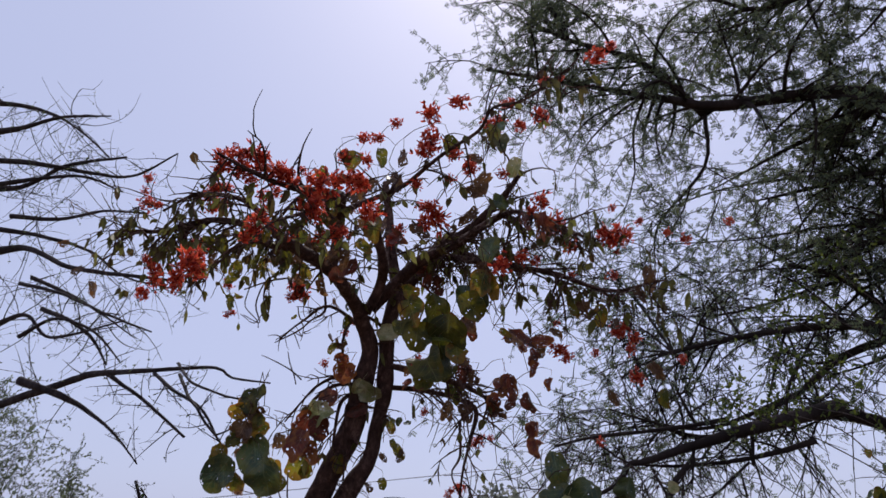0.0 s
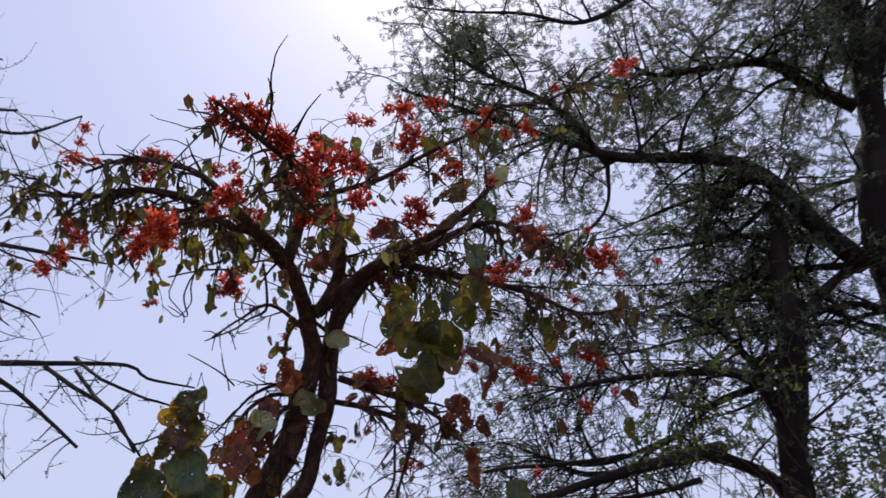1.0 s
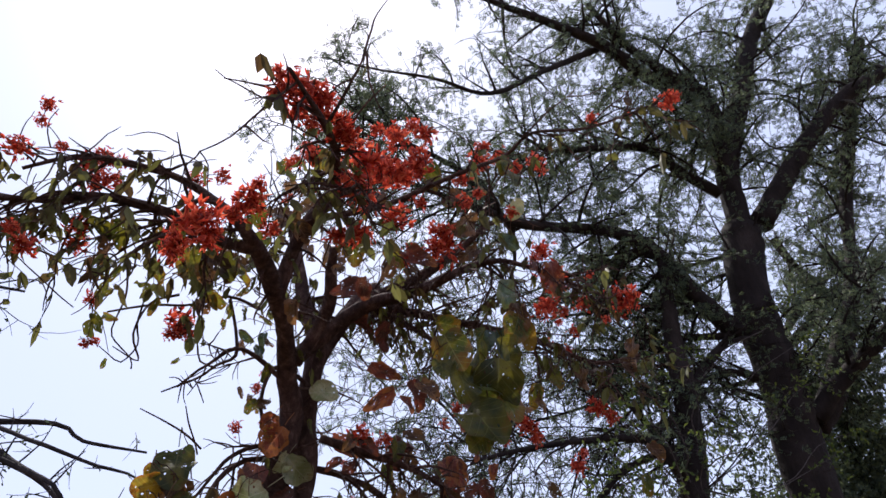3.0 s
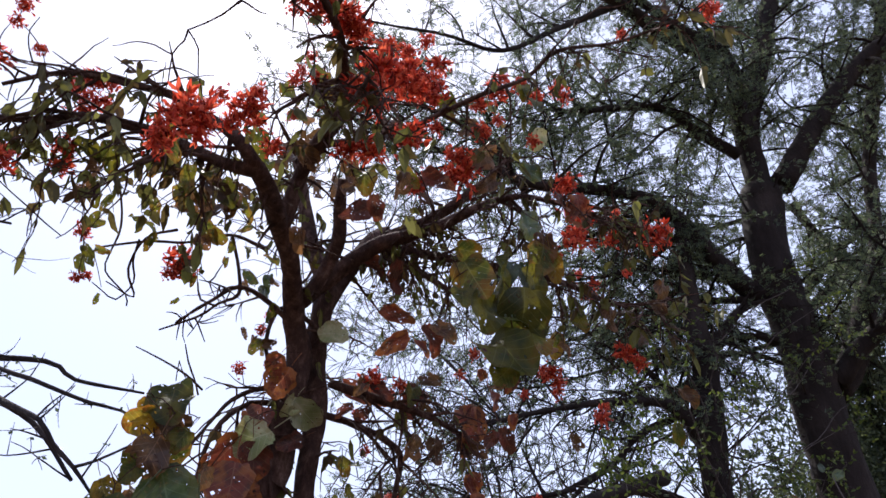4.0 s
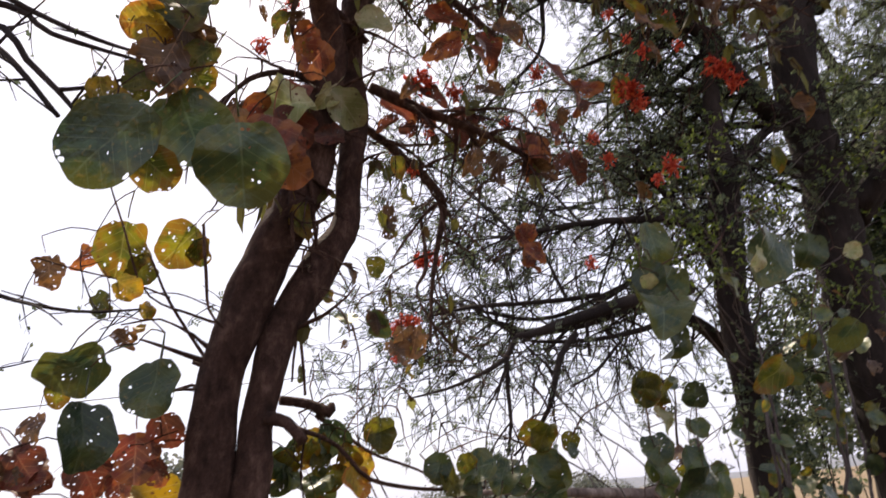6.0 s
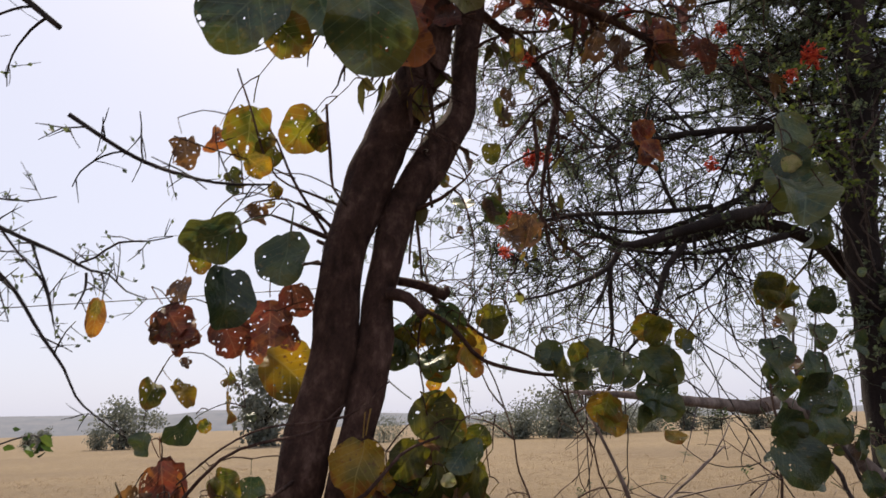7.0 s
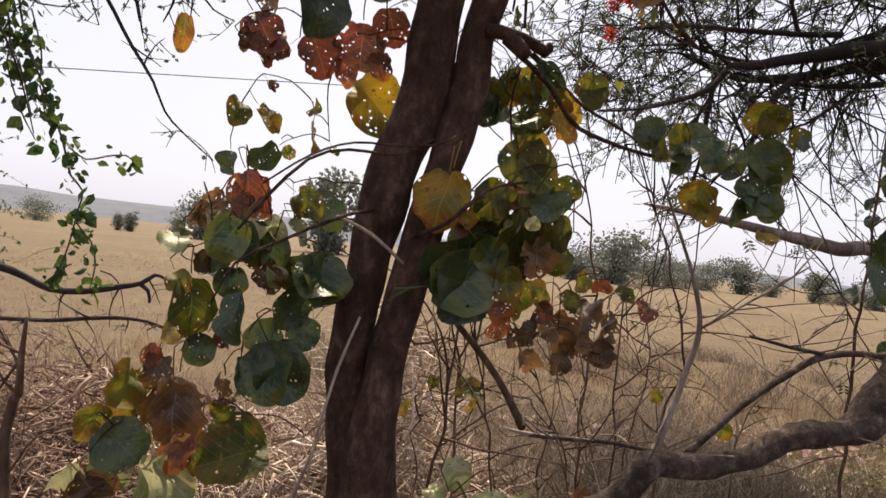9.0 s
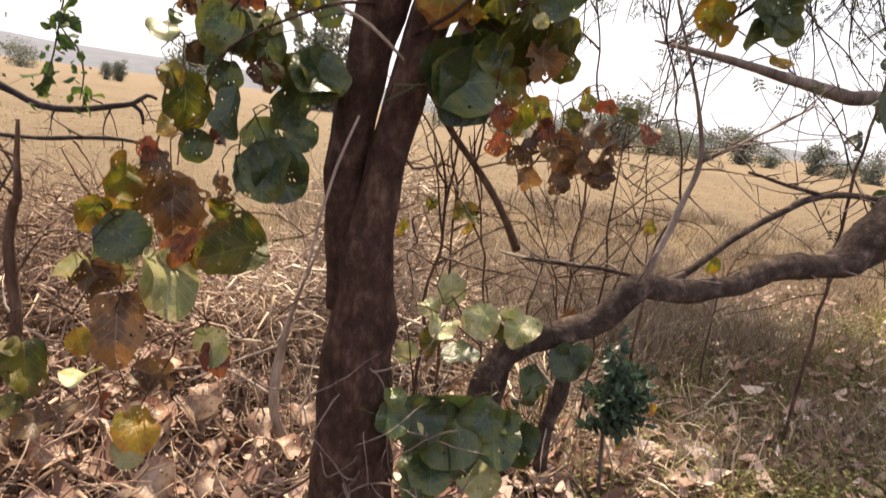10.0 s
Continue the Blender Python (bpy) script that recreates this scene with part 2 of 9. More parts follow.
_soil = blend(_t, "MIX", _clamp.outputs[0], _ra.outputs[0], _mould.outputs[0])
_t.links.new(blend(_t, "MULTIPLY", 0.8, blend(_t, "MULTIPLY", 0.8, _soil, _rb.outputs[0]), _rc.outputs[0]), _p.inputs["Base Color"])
_p.inputs["Roughness"].default_value = 0.95
bump(_t, _p, calc(_t, "ADD", _b.outputs[0], _c.outputs[0]), 0.8, 0.06)

# No haze volume: the blue-grey of distance haze is put into the hills' colour.
hill_mat, _t, _p, _ = nodes_of("haze_tinted_hill")
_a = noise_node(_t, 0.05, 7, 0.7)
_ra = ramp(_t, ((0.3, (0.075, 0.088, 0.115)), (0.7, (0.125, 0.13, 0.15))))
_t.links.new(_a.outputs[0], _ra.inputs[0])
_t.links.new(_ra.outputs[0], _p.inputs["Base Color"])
_p.inputs["Roughness"].default_value = 1.0


# ---- building helpers ----
def cross(a, b):
    return np.array((a[1] * b[2] - a[2] * b[1], a[2] * b[0] - a[0] * b[2], a[0] * b[1] - a[1] * b[0]))


def norm(v):
    return math.sqrt(float(v[0] * v[0] + v[1] * v[1] + v[2] * v[2]))


class Bag:
    """Gathers vertices and faces of one mesh."""

    def __init__(self):
        self.v, self.f = [], []

    def mesh(self, name, smooth=True):
        me = bpy.data.meshes.new(name)
        me.from_pydata([tuple(p) for p in self.v], [], self.f)
        me.polygons.foreach_set("use_smooth", [smooth] * len(me.polygons))
        me.update()
        return me


def thing(name, base, label, category, group="", kind=""):
    ob = new(name)
    ob.location = base
    ob.empty_display_size = 0.1
    return tagged(ob, label, category, group, kind)


def part(name, me, material, parent, label="", m=None, kind=""):
    ob = new(name, me)
    if not me.materials:
        me.materials.append(material)
    ob.parent = parent
    base = parent.matrix_basis.translation.copy()
    up = parent.parent
    while up:
        base += up.matrix_basis.translation
        up = up.parent
    ob.matrix_basis = Matrix.Translation(-base) @ (m if m else Matrix.Identity(4))
    return tagged(ob, label, kind=kind)


def smooth_line(pts, step):
    """Catmull-Rom through rows of x, y, z, radius."""
    p = np.array(pts, float)
    q = np.vstack([2 * p[0] - p[1], p, 2 * p[-1] - p[-2]])
    q[:, 3] = np.maximum(q[:, 3], 0.0005)
    rows = []
    for k in range(1, len(q) - 2):
        a, b, c, d = q[k - 1], q[k], q[k + 1], q[k + 2]
        n = max(2, int(norm(c[:3] - b[:3]) / step))
        for j in range(n):
            u = j / n
            rows.append(0.5 * (2 * b + (c - a) * u + (2 * a - 5 * b + 4 * c - d) * u * u + (3 * b - 3 * c + d - a) * u ** 3))
    rows.append(p[-1])
    r = np.array(rows)
    r[:, 3] = np.maximum(r[:, 3], 0.0006)
    return r


def tube(bag, line, sides=8, rough=0.0, freq=9.0):
    """A closed tube along rows of x, y, z, radius, with a lumpy skin."""
    n, start = len(line), len(bag.v)
    tang = np.empty((n, 3))
    tang[1:-1] = line[2:, :3] - line[:-2, :3]
    tang[0], tang[-1] = line[1, :3] - line[0, :3], line[-1, :3] - line[-2, :3]
    ring = np.array([(math.cos(2 * math.pi * j / sides), math.sin(2 * math.pi * j / sides)) for j in range(sides)])
    side = cross(tang[0], (0.31, 0.2, 0.93) if abs(tang[0][2]) < 0.9 * norm(tang[0]) else (1, 0, 0))
    for k in range(n):
        tk = tang[k] / (norm(tang[k]) + 1e-9)
        side = side - tk * float(side @ tk)
        side = side / (norm(side) + 1e-9)
        other = cross(tk, side)
        if not rough:
            bag.v.extend(line[k, :3] + (ring[:, :1] * side + ring[:, 1:] * other) * line[k, 3])
            continue
        for j in range(sides):
            a = 2 * math.pi * j / sides
            d = side * math.cos(a) + other * math.sin(a)
            r = line[k, 3]
            p = line[k, :3] + d * r
            if rough:
                v = Vector(p)
                r *= 1 + rough * (noise.noise(v * freq) + 0.6 * noise.noise(Vector((v.x * freq * 3, v.y * freq * 3, v.z * freq * 0.8))))
                p = line[k, :3] + d * r
            bag.v.append(p)
    for k in range(n - 1):
        for j in range(sides):
            a, b = start + k * sides + j, start + k * sides + (j + 1) % sides
            bag.f.append((a, b, b + sides, a + sides))
    bag.f.append(tuple(start + j for j in reversed(range(sides))))
    bag.f.append(tuple(start + (n - 1) * sides + j for j in range(sides)))


BOUGH = {}       # the object of each limb, by its centre line


def limb(parent, name, material, pts, label="", step=0.05, sides=10, rough=0.12, wobble=0.006):
    """One limb as a mesh of its own; returns its centre line."""
    line = smooth_line(pts, step)
    for k in range(1, len(line) - 1):
        v = Vector(line[k, :3])
        w = wobble * min(1.0, 3 * min(k, len(line) - 1 - k) / len(line))
        line[k, :3] += np.array(noise.noise_vector(v * 6.0)) * w
    bag = Bag()
    tube(bag, line, sides, rough)
    BOUGH[id(line)] = part(name, bag.mesh(name), material, parent, label)
    return line


def rand_unit(rng):
    while True:
        v = rng.normal(size=3)
        n = norm(v)
        if n > 1e-3:
            return v / n


def wander(rng, start, way, length, r0, r1, step, bend=0.25, pull=(0, 0, 0)):
    """A crooked line of rows x, y, z, radius."""
    n = max(3, int(length / step))
    p, d = np.array(start, float), np.array(way, float)
    rows = [(*p, r0)]
    drift = rand_unit(rng) * bend * 0.45
    for k in range(n):
        d = d + rand_unit(rng) * bend * 0.55 + drift + np.array(pull)
        d = d / norm(d)
        p = p + d * step
        rows.append((*p, r0 + (r1 - r0) * (k + 1) / n))
    return np.array(rows)


def blade(bag, p, way, normal, length, width):
    """A small pointed leaf of two triangles."""
    s = cross(way, normal)
    s = s / (norm(s) + 1e-9) * width * 0.5
    i = len(bag.v)
    mid = p + way * length * 0.45
    bag.v += [p, mid + s, p + way * length, mid - s]
    bag.f.append((i, i + 1, i + 2, i + 3))


def leaflet(bag, p, way, normal, length, width):
    """A pointed oval leaf, folded along its midrib and bent at the tip."""
    s = cross(way, normal)
    s = s / (norm(s) + 1e-9) * width * 0.5
    n = cross(s, way)
    n = n / (norm(n) + 1e-9) * width
    i = len(bag.v)
    a, b, c = p + way * length * 0.3, p + way * length * 0.68, p + way * length - n * 0.3
    bag.v += [p, a - n * 0.12, b - n * 0.16, c, a + s, b + s * 0.8, a - s, b - s * 0.8]
    bag.f += [(i, i + 4, i + 1), (i + 1, i + 4, i + 5, i + 2), (i + 2, i + 5, i + 3), (i, i + 1, i + 6), (i + 1, i + 2, i + 7, i + 6), (i + 2, i + 3, i + 7)]


# ---- ground and distance ----
def build_ground():
    bag = Bag()
    xs = sorted(set([round(v, 2) for v in np.concatenate([-np.geomspace(900, 12, 18), np.arange(-12, 20.1, 0.5), np.geomspace(20.5, 900, 18)])]))
    ys = sorted(set([round(v, 2) for v in np.concatenate([-np.geomspace(400, 10, 8), np.arange(-10, 30.1, 0.5), np.geomspace(31, 900, 20)])]))
    for y in ys:
        for x in xs:
            z = 0.05 * noise.noise(Vector((x * 0.6, y * 0.6, 3))) if abs(x) < 60 and abs(y) < 60 else 0.0
            z += 0.75 * max(0.0, min(1.0, (3.6 - y) / 4.0)) if y > -60 else 0.75
            bag.v.append((x, y, z))
    n = len(xs)
    for j in range(len(ys) - 1):
        for i in range(n - 1):
            bag.f.append((j * n + i, j * n + i + 1, (j + 1) * n + i + 1, (j + 1) * n + i))
    ob = new("ground", bag.mesh("ground"))
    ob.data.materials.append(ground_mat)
    tagged(ob, "dry tan field with bare earth running to the horizon", "ground", kind="structure")


build_ground()


def build_hills():
    bag = Bag()
    n = 160
    for j, (dist, rise) in enumerate(((620, 0.0), (700, 0.7), (760, 1.0), (900, 0.0))):
        for i in range(n):
            a = radians(-75 + 150 * i / (n - 1))
            h = 20 + 9 * noise.noise(Vector((a * 3.1, 0.3, 0))) + 4 * noise.noise(Vector((a * 11, j * 0.2, 0))) - 14 * max(0.0, math.sin(a + 0.1))
            bag.v.append((dist * math.sin(a), dist * math.cos(a), rise * max(h, 3.0)))
    for j in range(3):
        for i in range(n - 1):
            bag.f.append((j * n + i, j * n + i + 1, (j + 1) * n + i + 1, (j + 1) * n + i))
    ob = new("backdrop", bag.mesh("backdrop"))
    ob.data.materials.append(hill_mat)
    tagged(ob, "low hazy blue-grey hills along the horizon", "hills", kind="structure")


build_hills()


def far_tree(x, y, height, spread, seed, label, low=0.25):
    rng = np.random.default_rng(seed)
    tree = thing("distant_tree", (x, y, 0), label, "tree", "trees along the far edge of the field")
    b = Bag()
    tube(b, wander(rng, (x, y, -0.1), (0, 0, 1), height * 0.55, height * 0.035, height * 0.012, height * 0.06, 0.1), 6)
    for k in range(6):
        a = rng.uniform(0, 6.28)
        tube(b, wander(rng, (x, y, height * rng.uniform(0.2, 0.45)), (math.cos(a), math.sin(a), 0.7), height * 0.4, height * 0.014, height * 0.004, height * 0.06, 0.2), 5)
    part("trunk", b.mesh("trunk"), bark_dark, tree)
    b = Bag()
    clumps = [(rng.uniform(0, 6.28), rng.uniform(0, 1) ** 0.6, rng.uniform(low, 0.95)) for _ in range(44)]
    wob = rng.uniform(0.5, 1.25, 7)
    for a, q, h in clumps:
        rad = spread * 0.5 * wob[int(a * 1.11) % 7] * q * math.sqrt(max(0.05, 1 - ((h - 0.6) / 0.45) ** 2))
        c = np.array((x + rad * math.cos(a), y + rad * math.sin(a), height * h * (0.55 + 0.45 * wob[int(a * 1.11 + 3) % 7])))
        for _ in range(55):
            p = c + rng.normal(size=3) * spread * np.array((0.10, 0.10, 0.06))
            blade(b, p, rand_unit(rng), rand_unit(rng), height * 0.07, height * 0.045)
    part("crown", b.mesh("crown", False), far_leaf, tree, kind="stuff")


for _k, (_x, _y, _h, _s) in enumerate((
    (-14.9, 85.2, 2.3, 1.9),
    (-16.5, 87.3, 2.0, 1.6),
    (-6.6, 79.3, 4.8, 5.8),
    (-9.1, 80.8, 2.5, 3.1),
    (6.2, 69.4, 7.9, 6.6),
    (-29.2, 101.8, 3.1, 5.9),
    (31.2, 56.9, 5.0, 7.0),
    (41.5, 62.8, 3.1, 5.4),
    (47.9, 65.0, 3.1, 5.0),
    (50.6, 62.5, 4.1, 4.9),
    (54.5, 62.5, 2.4, 3.8),
    (54.2, 56.1, 3.3, 3.3),
    (55.3, 53.9, 1.7, 3.9),
    (16.8, 65.3, 2.2, 6.1),
    (21.7, 59.8, 2.3, 4.7),
    (53.0, 48.4, 3.0, 4.0),
    (27.9, 58.3, 3.2, 4.2),
    (34.5, 60.5, 2.6, 6.0),
    (38.0, 61.0, 3.4, 6.2),
    (44.6, 64.0, 2.5, 6.4),
    (24.8, 63.0, 2.0, 6.5),
    (30.0, 66.0, 2.6, 7.5),
    (36.0, 68.0, 3.6, 7.0),
)):
    far_tree(_x, _y, _h, _s, 100 + _k, "hazy grey-green tree at the far edge of the dry field", 0.02)


def build_wire():
    bag = Bag()
    rows = [(x, 9.5, 3.12 + 0.11 * x + 0.0006 * (x * x), 0.005) for x in np.arange(-22, 22.1, 2.0)]
    tube(bag, np.array(rows), 5)
    ob = new("overhead_wire", bag.mesh("overhead_wire"))
    ob.data.materials.append(dark_metal)
    tagged(ob, "thin dark overhead wire strung across the field", "wire")


build_wire()


# ---- acacia and thicket behind ----
def feather(bag, rng, p, way, size):
    """A feathery leaf: a thin stalk with pairs of narrow leaflets."""
    n = cross(way, rand_unit(rng))
    n = n / (norm(n) + 1e-9)
    side = cross(way, n)
    for k in range(3):
        q = p + way * size * (0.3 + 0.35 * k)
        for s in (-1, 1):
            blade(bag, q, (way * 0.5 + side * s), n, size * 0.6, size * 0.26)


def clothe(twigs, leaves_bag, rng, line, first, count, reach, sub, leaf_size, droop, start_r, dense=1.0, lift=0.25):
    """Branches, twigs and feathery leaves along a limb's centre line."""
    n = len(line)
    for k in range(count):
        i = min(n - 2, int(n * (first + (1 - first) * (k + rng.uniform(0, 0.9)) / count)))
        along = line[i + 1, :3] - line[i, :3]
        along = along / (norm(along) + 1e-9)
        d = along * 0.45 + rand_unit(rng) * 0.9 + np.array((0, 0, lift))
        d = d / norm(d)
        ln = reach * rng.uniform(0.55, 1.15)
        b = wander(rng, line[i, :3], d, ln, min(start_r, line[i, 3] * 0.6), 0.004, 0.14, 0.22, (0, 0, -droop * 0.5))
        tube(twigs, b, 4)
        for j in range(sub):
            a = int(len(b) * (0.15 + 0.8 * (j + rng.uniform(0, 1)) / sub))
            a = min(a, len(b) - 2)
            d2 = (b[a + 1, :3] - b[a, :3]) / 0.14 * 0.5 + rand_unit(rng) * 0.8 + np.array((0, 0, -droop))
            d2 = d2 / norm(d2)
            c = wander(rng, b[a, :3], d2, ln * rng.uniform(0.25, 0.5), 0.007, 0.003, 0.09, 0.3, (0, 0, -droop))
            tube(twigs, c, 3)
            for q in range(1, len(c)):
                if rng.uniform() < dense:
                    for _ in range(2):
                        feather(leaves_bag, rng, c[q, :3], rand_unit(rng) * np.array((1, 1, 0.7)), leaf_size * rng.uniform(0.6, 1.2))


def big_acacia():
    rng = np.random.default_rng(5)
    tree = thing("acacia_tree", (7.3, 7.1, 0), "tall dark-trunked acacia with fine feathery foliage behind the flowering tree", "tree")
    lines = []
    lines.append((limb(tree, "trunk", bark_dark, [(7.3, 7.15, -0.1, 0.42), (7.25, 7.1, 1, 0.36), (7.1, 7, 2.7, 0.33), (6.98, 6.87, 4.41, 0.311), (7.08, 6.81, 5.02, 0.3038), (7.09, 6.81, 5.68, 0.2962), (7.1, 6.8, 6.4, 0.2962), (7.19, 6.75, 7.18, 0.2918), (7.38, 6.64, 8.01, 0.3138)], step=0.15, sides=12), 0.5, 6, 1.6, 6, 0.9))
    lines.append((limb(tree, "limb", bark_dark, [(7.38, 6.64, 8.01, 0.2017), (7.51, 6.56, 9.06, 0.1794), (7.86, 6.36, 10.06, 0.1782), (8.28, 6.12, 11, 0.1757), (8.88, 5.77, 12.52, 0.1655), (10.08, 4.88, 14.93, 0.1335), (11.61, 4, 18.73, 0.0695)], step=0.15, sides=12), 0.05, 34, 2.2, 9, 1.0))
    lines.append((limb(tree, "limb", bark_dark, [(7.44, 6.61, 8.58, 0.1753), (7.43, 6.5, 9.48, 0.153), (7.5, 6.34, 10.44, 0.139), (7.32, 6.33, 11, 0.1212), (6.71, 6.45, 11.35, 0.091), (6.08, 6.58, 11.95, 0.0716), (5.37, 6.56, 12.72, 0.0417)], step=0.15, sides=12), 0.05, 38, 2.0, 9, 1.0))
    lines.append((limb(tree, "limb", bark_dark, [(7.69, 6.46, 8.09, 0.2026), (8.21, 6.04, 8.88, 0.1766), (8.82, 5.58, 9.72, 0.1635), (9.38, 5.14, 10.36, 0.1476), (9.82, 4.77, 10.68, 0.129), (10.92, 4.02, 11.22, 0.091), (12.5, 3.11, 12.29, 0.0478)], step=0.15, sides=12), 0.1, 36, 2.3, 9, 1.0))
    lines.append((limb(tree, "limb", bark_dark, [(6.72, 6.91, 6.11, 0.1523), (6.09, 6.92, 6.62, 0.1284), (5.52, 6.9, 7.22, 0.1089), (4.89, 7.04, 7.57, 0.0888), (3.5, 7.31, 7.52, 0.0711), (2.99, 7.49, 7.74, 0.0557), (2.34, 7.75, 8.08, 0.0363), (0.57, 8.38, 8.95, 0.0257)], step=0.15, sides=12), 0.08, 44, 1.7, 8, 1.0))
    lines.append((limb(tree, "limb", bark_dark, [(7.19, 6.63, 8.7, 0.1012), (6.51, 6.8, 9.17, 0.0834), (6.03, 6.84, 9.48, 0.0694), (5.16, 7.11, 9.42, 0.0544), (4.38, 7.33, 9.25, 0.0353), (3.83, 7.53, 9.64, 0.0223)], step=0.15, sides=12), 0.1, 38, 1.7, 9, 1.0))
    lines.append((limb(tree, "limb", bark_dark, [(3.36, 7.46, 7.49, 0.0593), (2.97, 7.46, 7.98, 0.0492), (2.54, 7.59, 8.54, 0.0393), (1.78, 7.91, 9.13, 0.0332), (1.17, 8.15, 9.76, 0.0217)], step=0.15, sides=12), 0.05, 26, 1.5, 8, 1.0))
    lines.append((limb(tree, "limb", bark_dark, [(7.22, 6.62, 4.8, 0.1337), (7.42, 6.27, 5.16, 0.1192), (7.74, 5.85, 5.51, 0.1046), (8.28, 5.31, 6.02, 0.0831), (9.16, 4.69, 6.57, 0.0465)], step=0.15, sides=12), 0.1, 18, 2.0, 8, 1.0))
    lines.append((limb(tree, "limb", bark_dark, [(7.38, 6.8, 4.75, 0.1895), (7.86, 6.63, 5.2, 0.1811), (8.55, 6.47, 6.14, 0.1694), (8.99, 6.17, 7.04, 0.106), (9.47, 5.9, 8.56, 0.1049), (10.26, 5.44, 10.46, 0.1145), (11.3, 4.84, 12.73, 0.1031)], step=0.15, sides=12), 0.0, 28, 2.0, 9, 1.0))
    lines.append((limb(tree, "limb", bark_dark, [(2.665, 7.62, 7.91, 0.023), (2.573, 7.991, 7.568, 0.017), (2.653, 8.371, 7.142, 0.011), (2.603, 8.706, 6.846, 0.005)], step=0.15, sides=12), 0.15, 7, 1.2, 7, 0.9))
    lines.append((limb(tree, "limb", bark_dark, [(5.362, 6.935, 7.308, 0.047), (4.715, 7.62, 7.221, 0.035), (4.418, 7.895, 7.146, 0.023), (3.725, 8.404, 6.894, 0.009)], step=0.15, sides=12), 0.15, 11, 1.2, 7, 0.9))
    lines.append((limb(tree, "limb", bark_dark, [(5.362, 6.935, 7.308, 0.036), (5.161, 7.363, 7.219, 0.027), (4.841, 7.736, 7.037, 0.018), (4.735, 8.052, 6.811, 0.007)], step=0.15, sides=12), 0.15, 7, 1.2, 7, 0.9))
    lines.append((limb(tree, "limb", bark_dark, [(6.247, 6.918, 6.492, 0.038), (5.883, 7.269, 6.466, 0.028), (5.59, 7.615, 6.192, 0.019), (5.164, 7.805, 6.015, 0.008)], step=0.15, sides=12), 0.15, 7, 1.2, 7, 0.9))
    lines.append((limb(tree, "limb", bark_dark, [(3.36, 7.46, 7.49, 0.03), (3.334, 7.669, 6.813, 0.022), (2.892, 8.384, 6.316, 0.015), (2.823, 8.579, 5.655, 0.006)], step=0.15, sides=12), 0.15, 11, 1.2, 7, 0.9))
    lines.append((limb(tree, "limb", bark_dark, [(6.72, 6.91, 6.11, 0.059), (5.74, 7.35, 6.09, 0.044), (4.941, 8.198, 5.989, 0.029), (3.951, 8.505, 5.651, 0.012)], step=0.15, sides=12), 0.15, 16, 1.2, 7, 0.9))
    lines.append((limb(tree, "limb", bark_dark, [(7.085, 6.81, 5.35, 0.051), (6.4, 7.055, 5.565, 0.039), (5.773, 7.81, 5.432, 0.026), (4.765, 8.035, 5.322, 0.01)], step=0.15, sides=12), 0.15, 13, 1.2, 7, 0.9))
    lines.append((limb(tree, "limb", bark_dark, [(7.088, 6.81, 5.515, 0.043), (6.586, 7.078, 5.424, 0.032), (6.155, 7.662, 5.425, 0.021), (5.491, 7.847, 5.492, 0.009)], step=0.15, sides=12), 0.15, 9, 1.2, 7, 0.9))
    lines.append((limb(tree, "limb", bark_dark, [(6.237, 6.548, 11.8, 0.034), (6.312, 6.975, 11.912, 0.026), (6.377, 7.312, 11.763, 0.017), (6.596, 7.669, 11.827, 0.007)], step=0.15, sides=12), 0.15, 7, 1.2, 7, 0.9))
    lines.append((limb(tree, "limb", bark_dark, [(6.68, 6.758, 9.053, 0.029), (6.835, 6.992, 9.188, 0.022), (6.829, 7.167, 9.191, 0.015), (6.946, 7.467, 9.211, 0.006)], step=0.15, sides=12), 0.15, 7, 1.2, 7, 0.9))
    lines.append((limb(tree, "limb", bark_dark, [(10.52, 5.29, 11.027, 0.032), (10.349, 5.377, 11.2, 0.024), (10.203, 5.552, 11.567, 0.016), (9.941, 5.738, 11.692, 0.006)], step=0.15, sides=12), 0.15, 7, 1.2, 7, 0.9))
    lines.append((limb(tree, "limb", bark_dark, [(9.668, 5.785, 9.035, 0.029), (9.902, 5.898, 9.045, 0.022), (10.138, 5.988, 9.066, 0.015), (10.368, 6.068, 8.969, 0.006)], step=0.15, sides=12), 0.15, 7, 1.2, 7, 0.9))
    lines.append((limb(tree, "limb", bark_dark, [(9.11, 6.103, 7.42, 0.027), (9.152, 6.267, 7.444, 0.021), (9.256, 6.482, 7.306, 0.014), (9.327, 6.669, 7.297, 0.005)], step=0.15, sides=12), 0.15, 7, 1.2, 7, 0.9))
    lines.append((limb(tree, "limb", bark_dark, [(8.88, 5.77, 12.52, 0.03), (9.179, 5.82, 12.495, 0.023), (9.461, 5.824, 12.594, 0.015), (9.731, 5.859, 12.559, 0.006)], step=0.15, sides=12), 0.15, 7, 1.2, 7, 0.9))
    lines.append((limb(tree, "limb", bark_dark, [(5.725, 6.57, 12.335, 0.028), (5.266, 6.881, 12.32, 0.021), (5.236, 7.382, 12.153, 0.014), (4.772, 7.914, 12.008, 0.006)], step=0.15, sides=12), 0.15, 8, 1.2, 7, 0.9))
    lines.append((limb(tree, "limb", bark_dark, [(4.77, 7.22, 9.335, 0.022), (4.8, 7.472, 9.387, 0.017), (4.857, 7.745, 9.427, 0.011), (4.948, 8.043, 9.383, 0.004)], step=0.15, sides=12), 0.15, 7, 1.2, 7, 0.9))
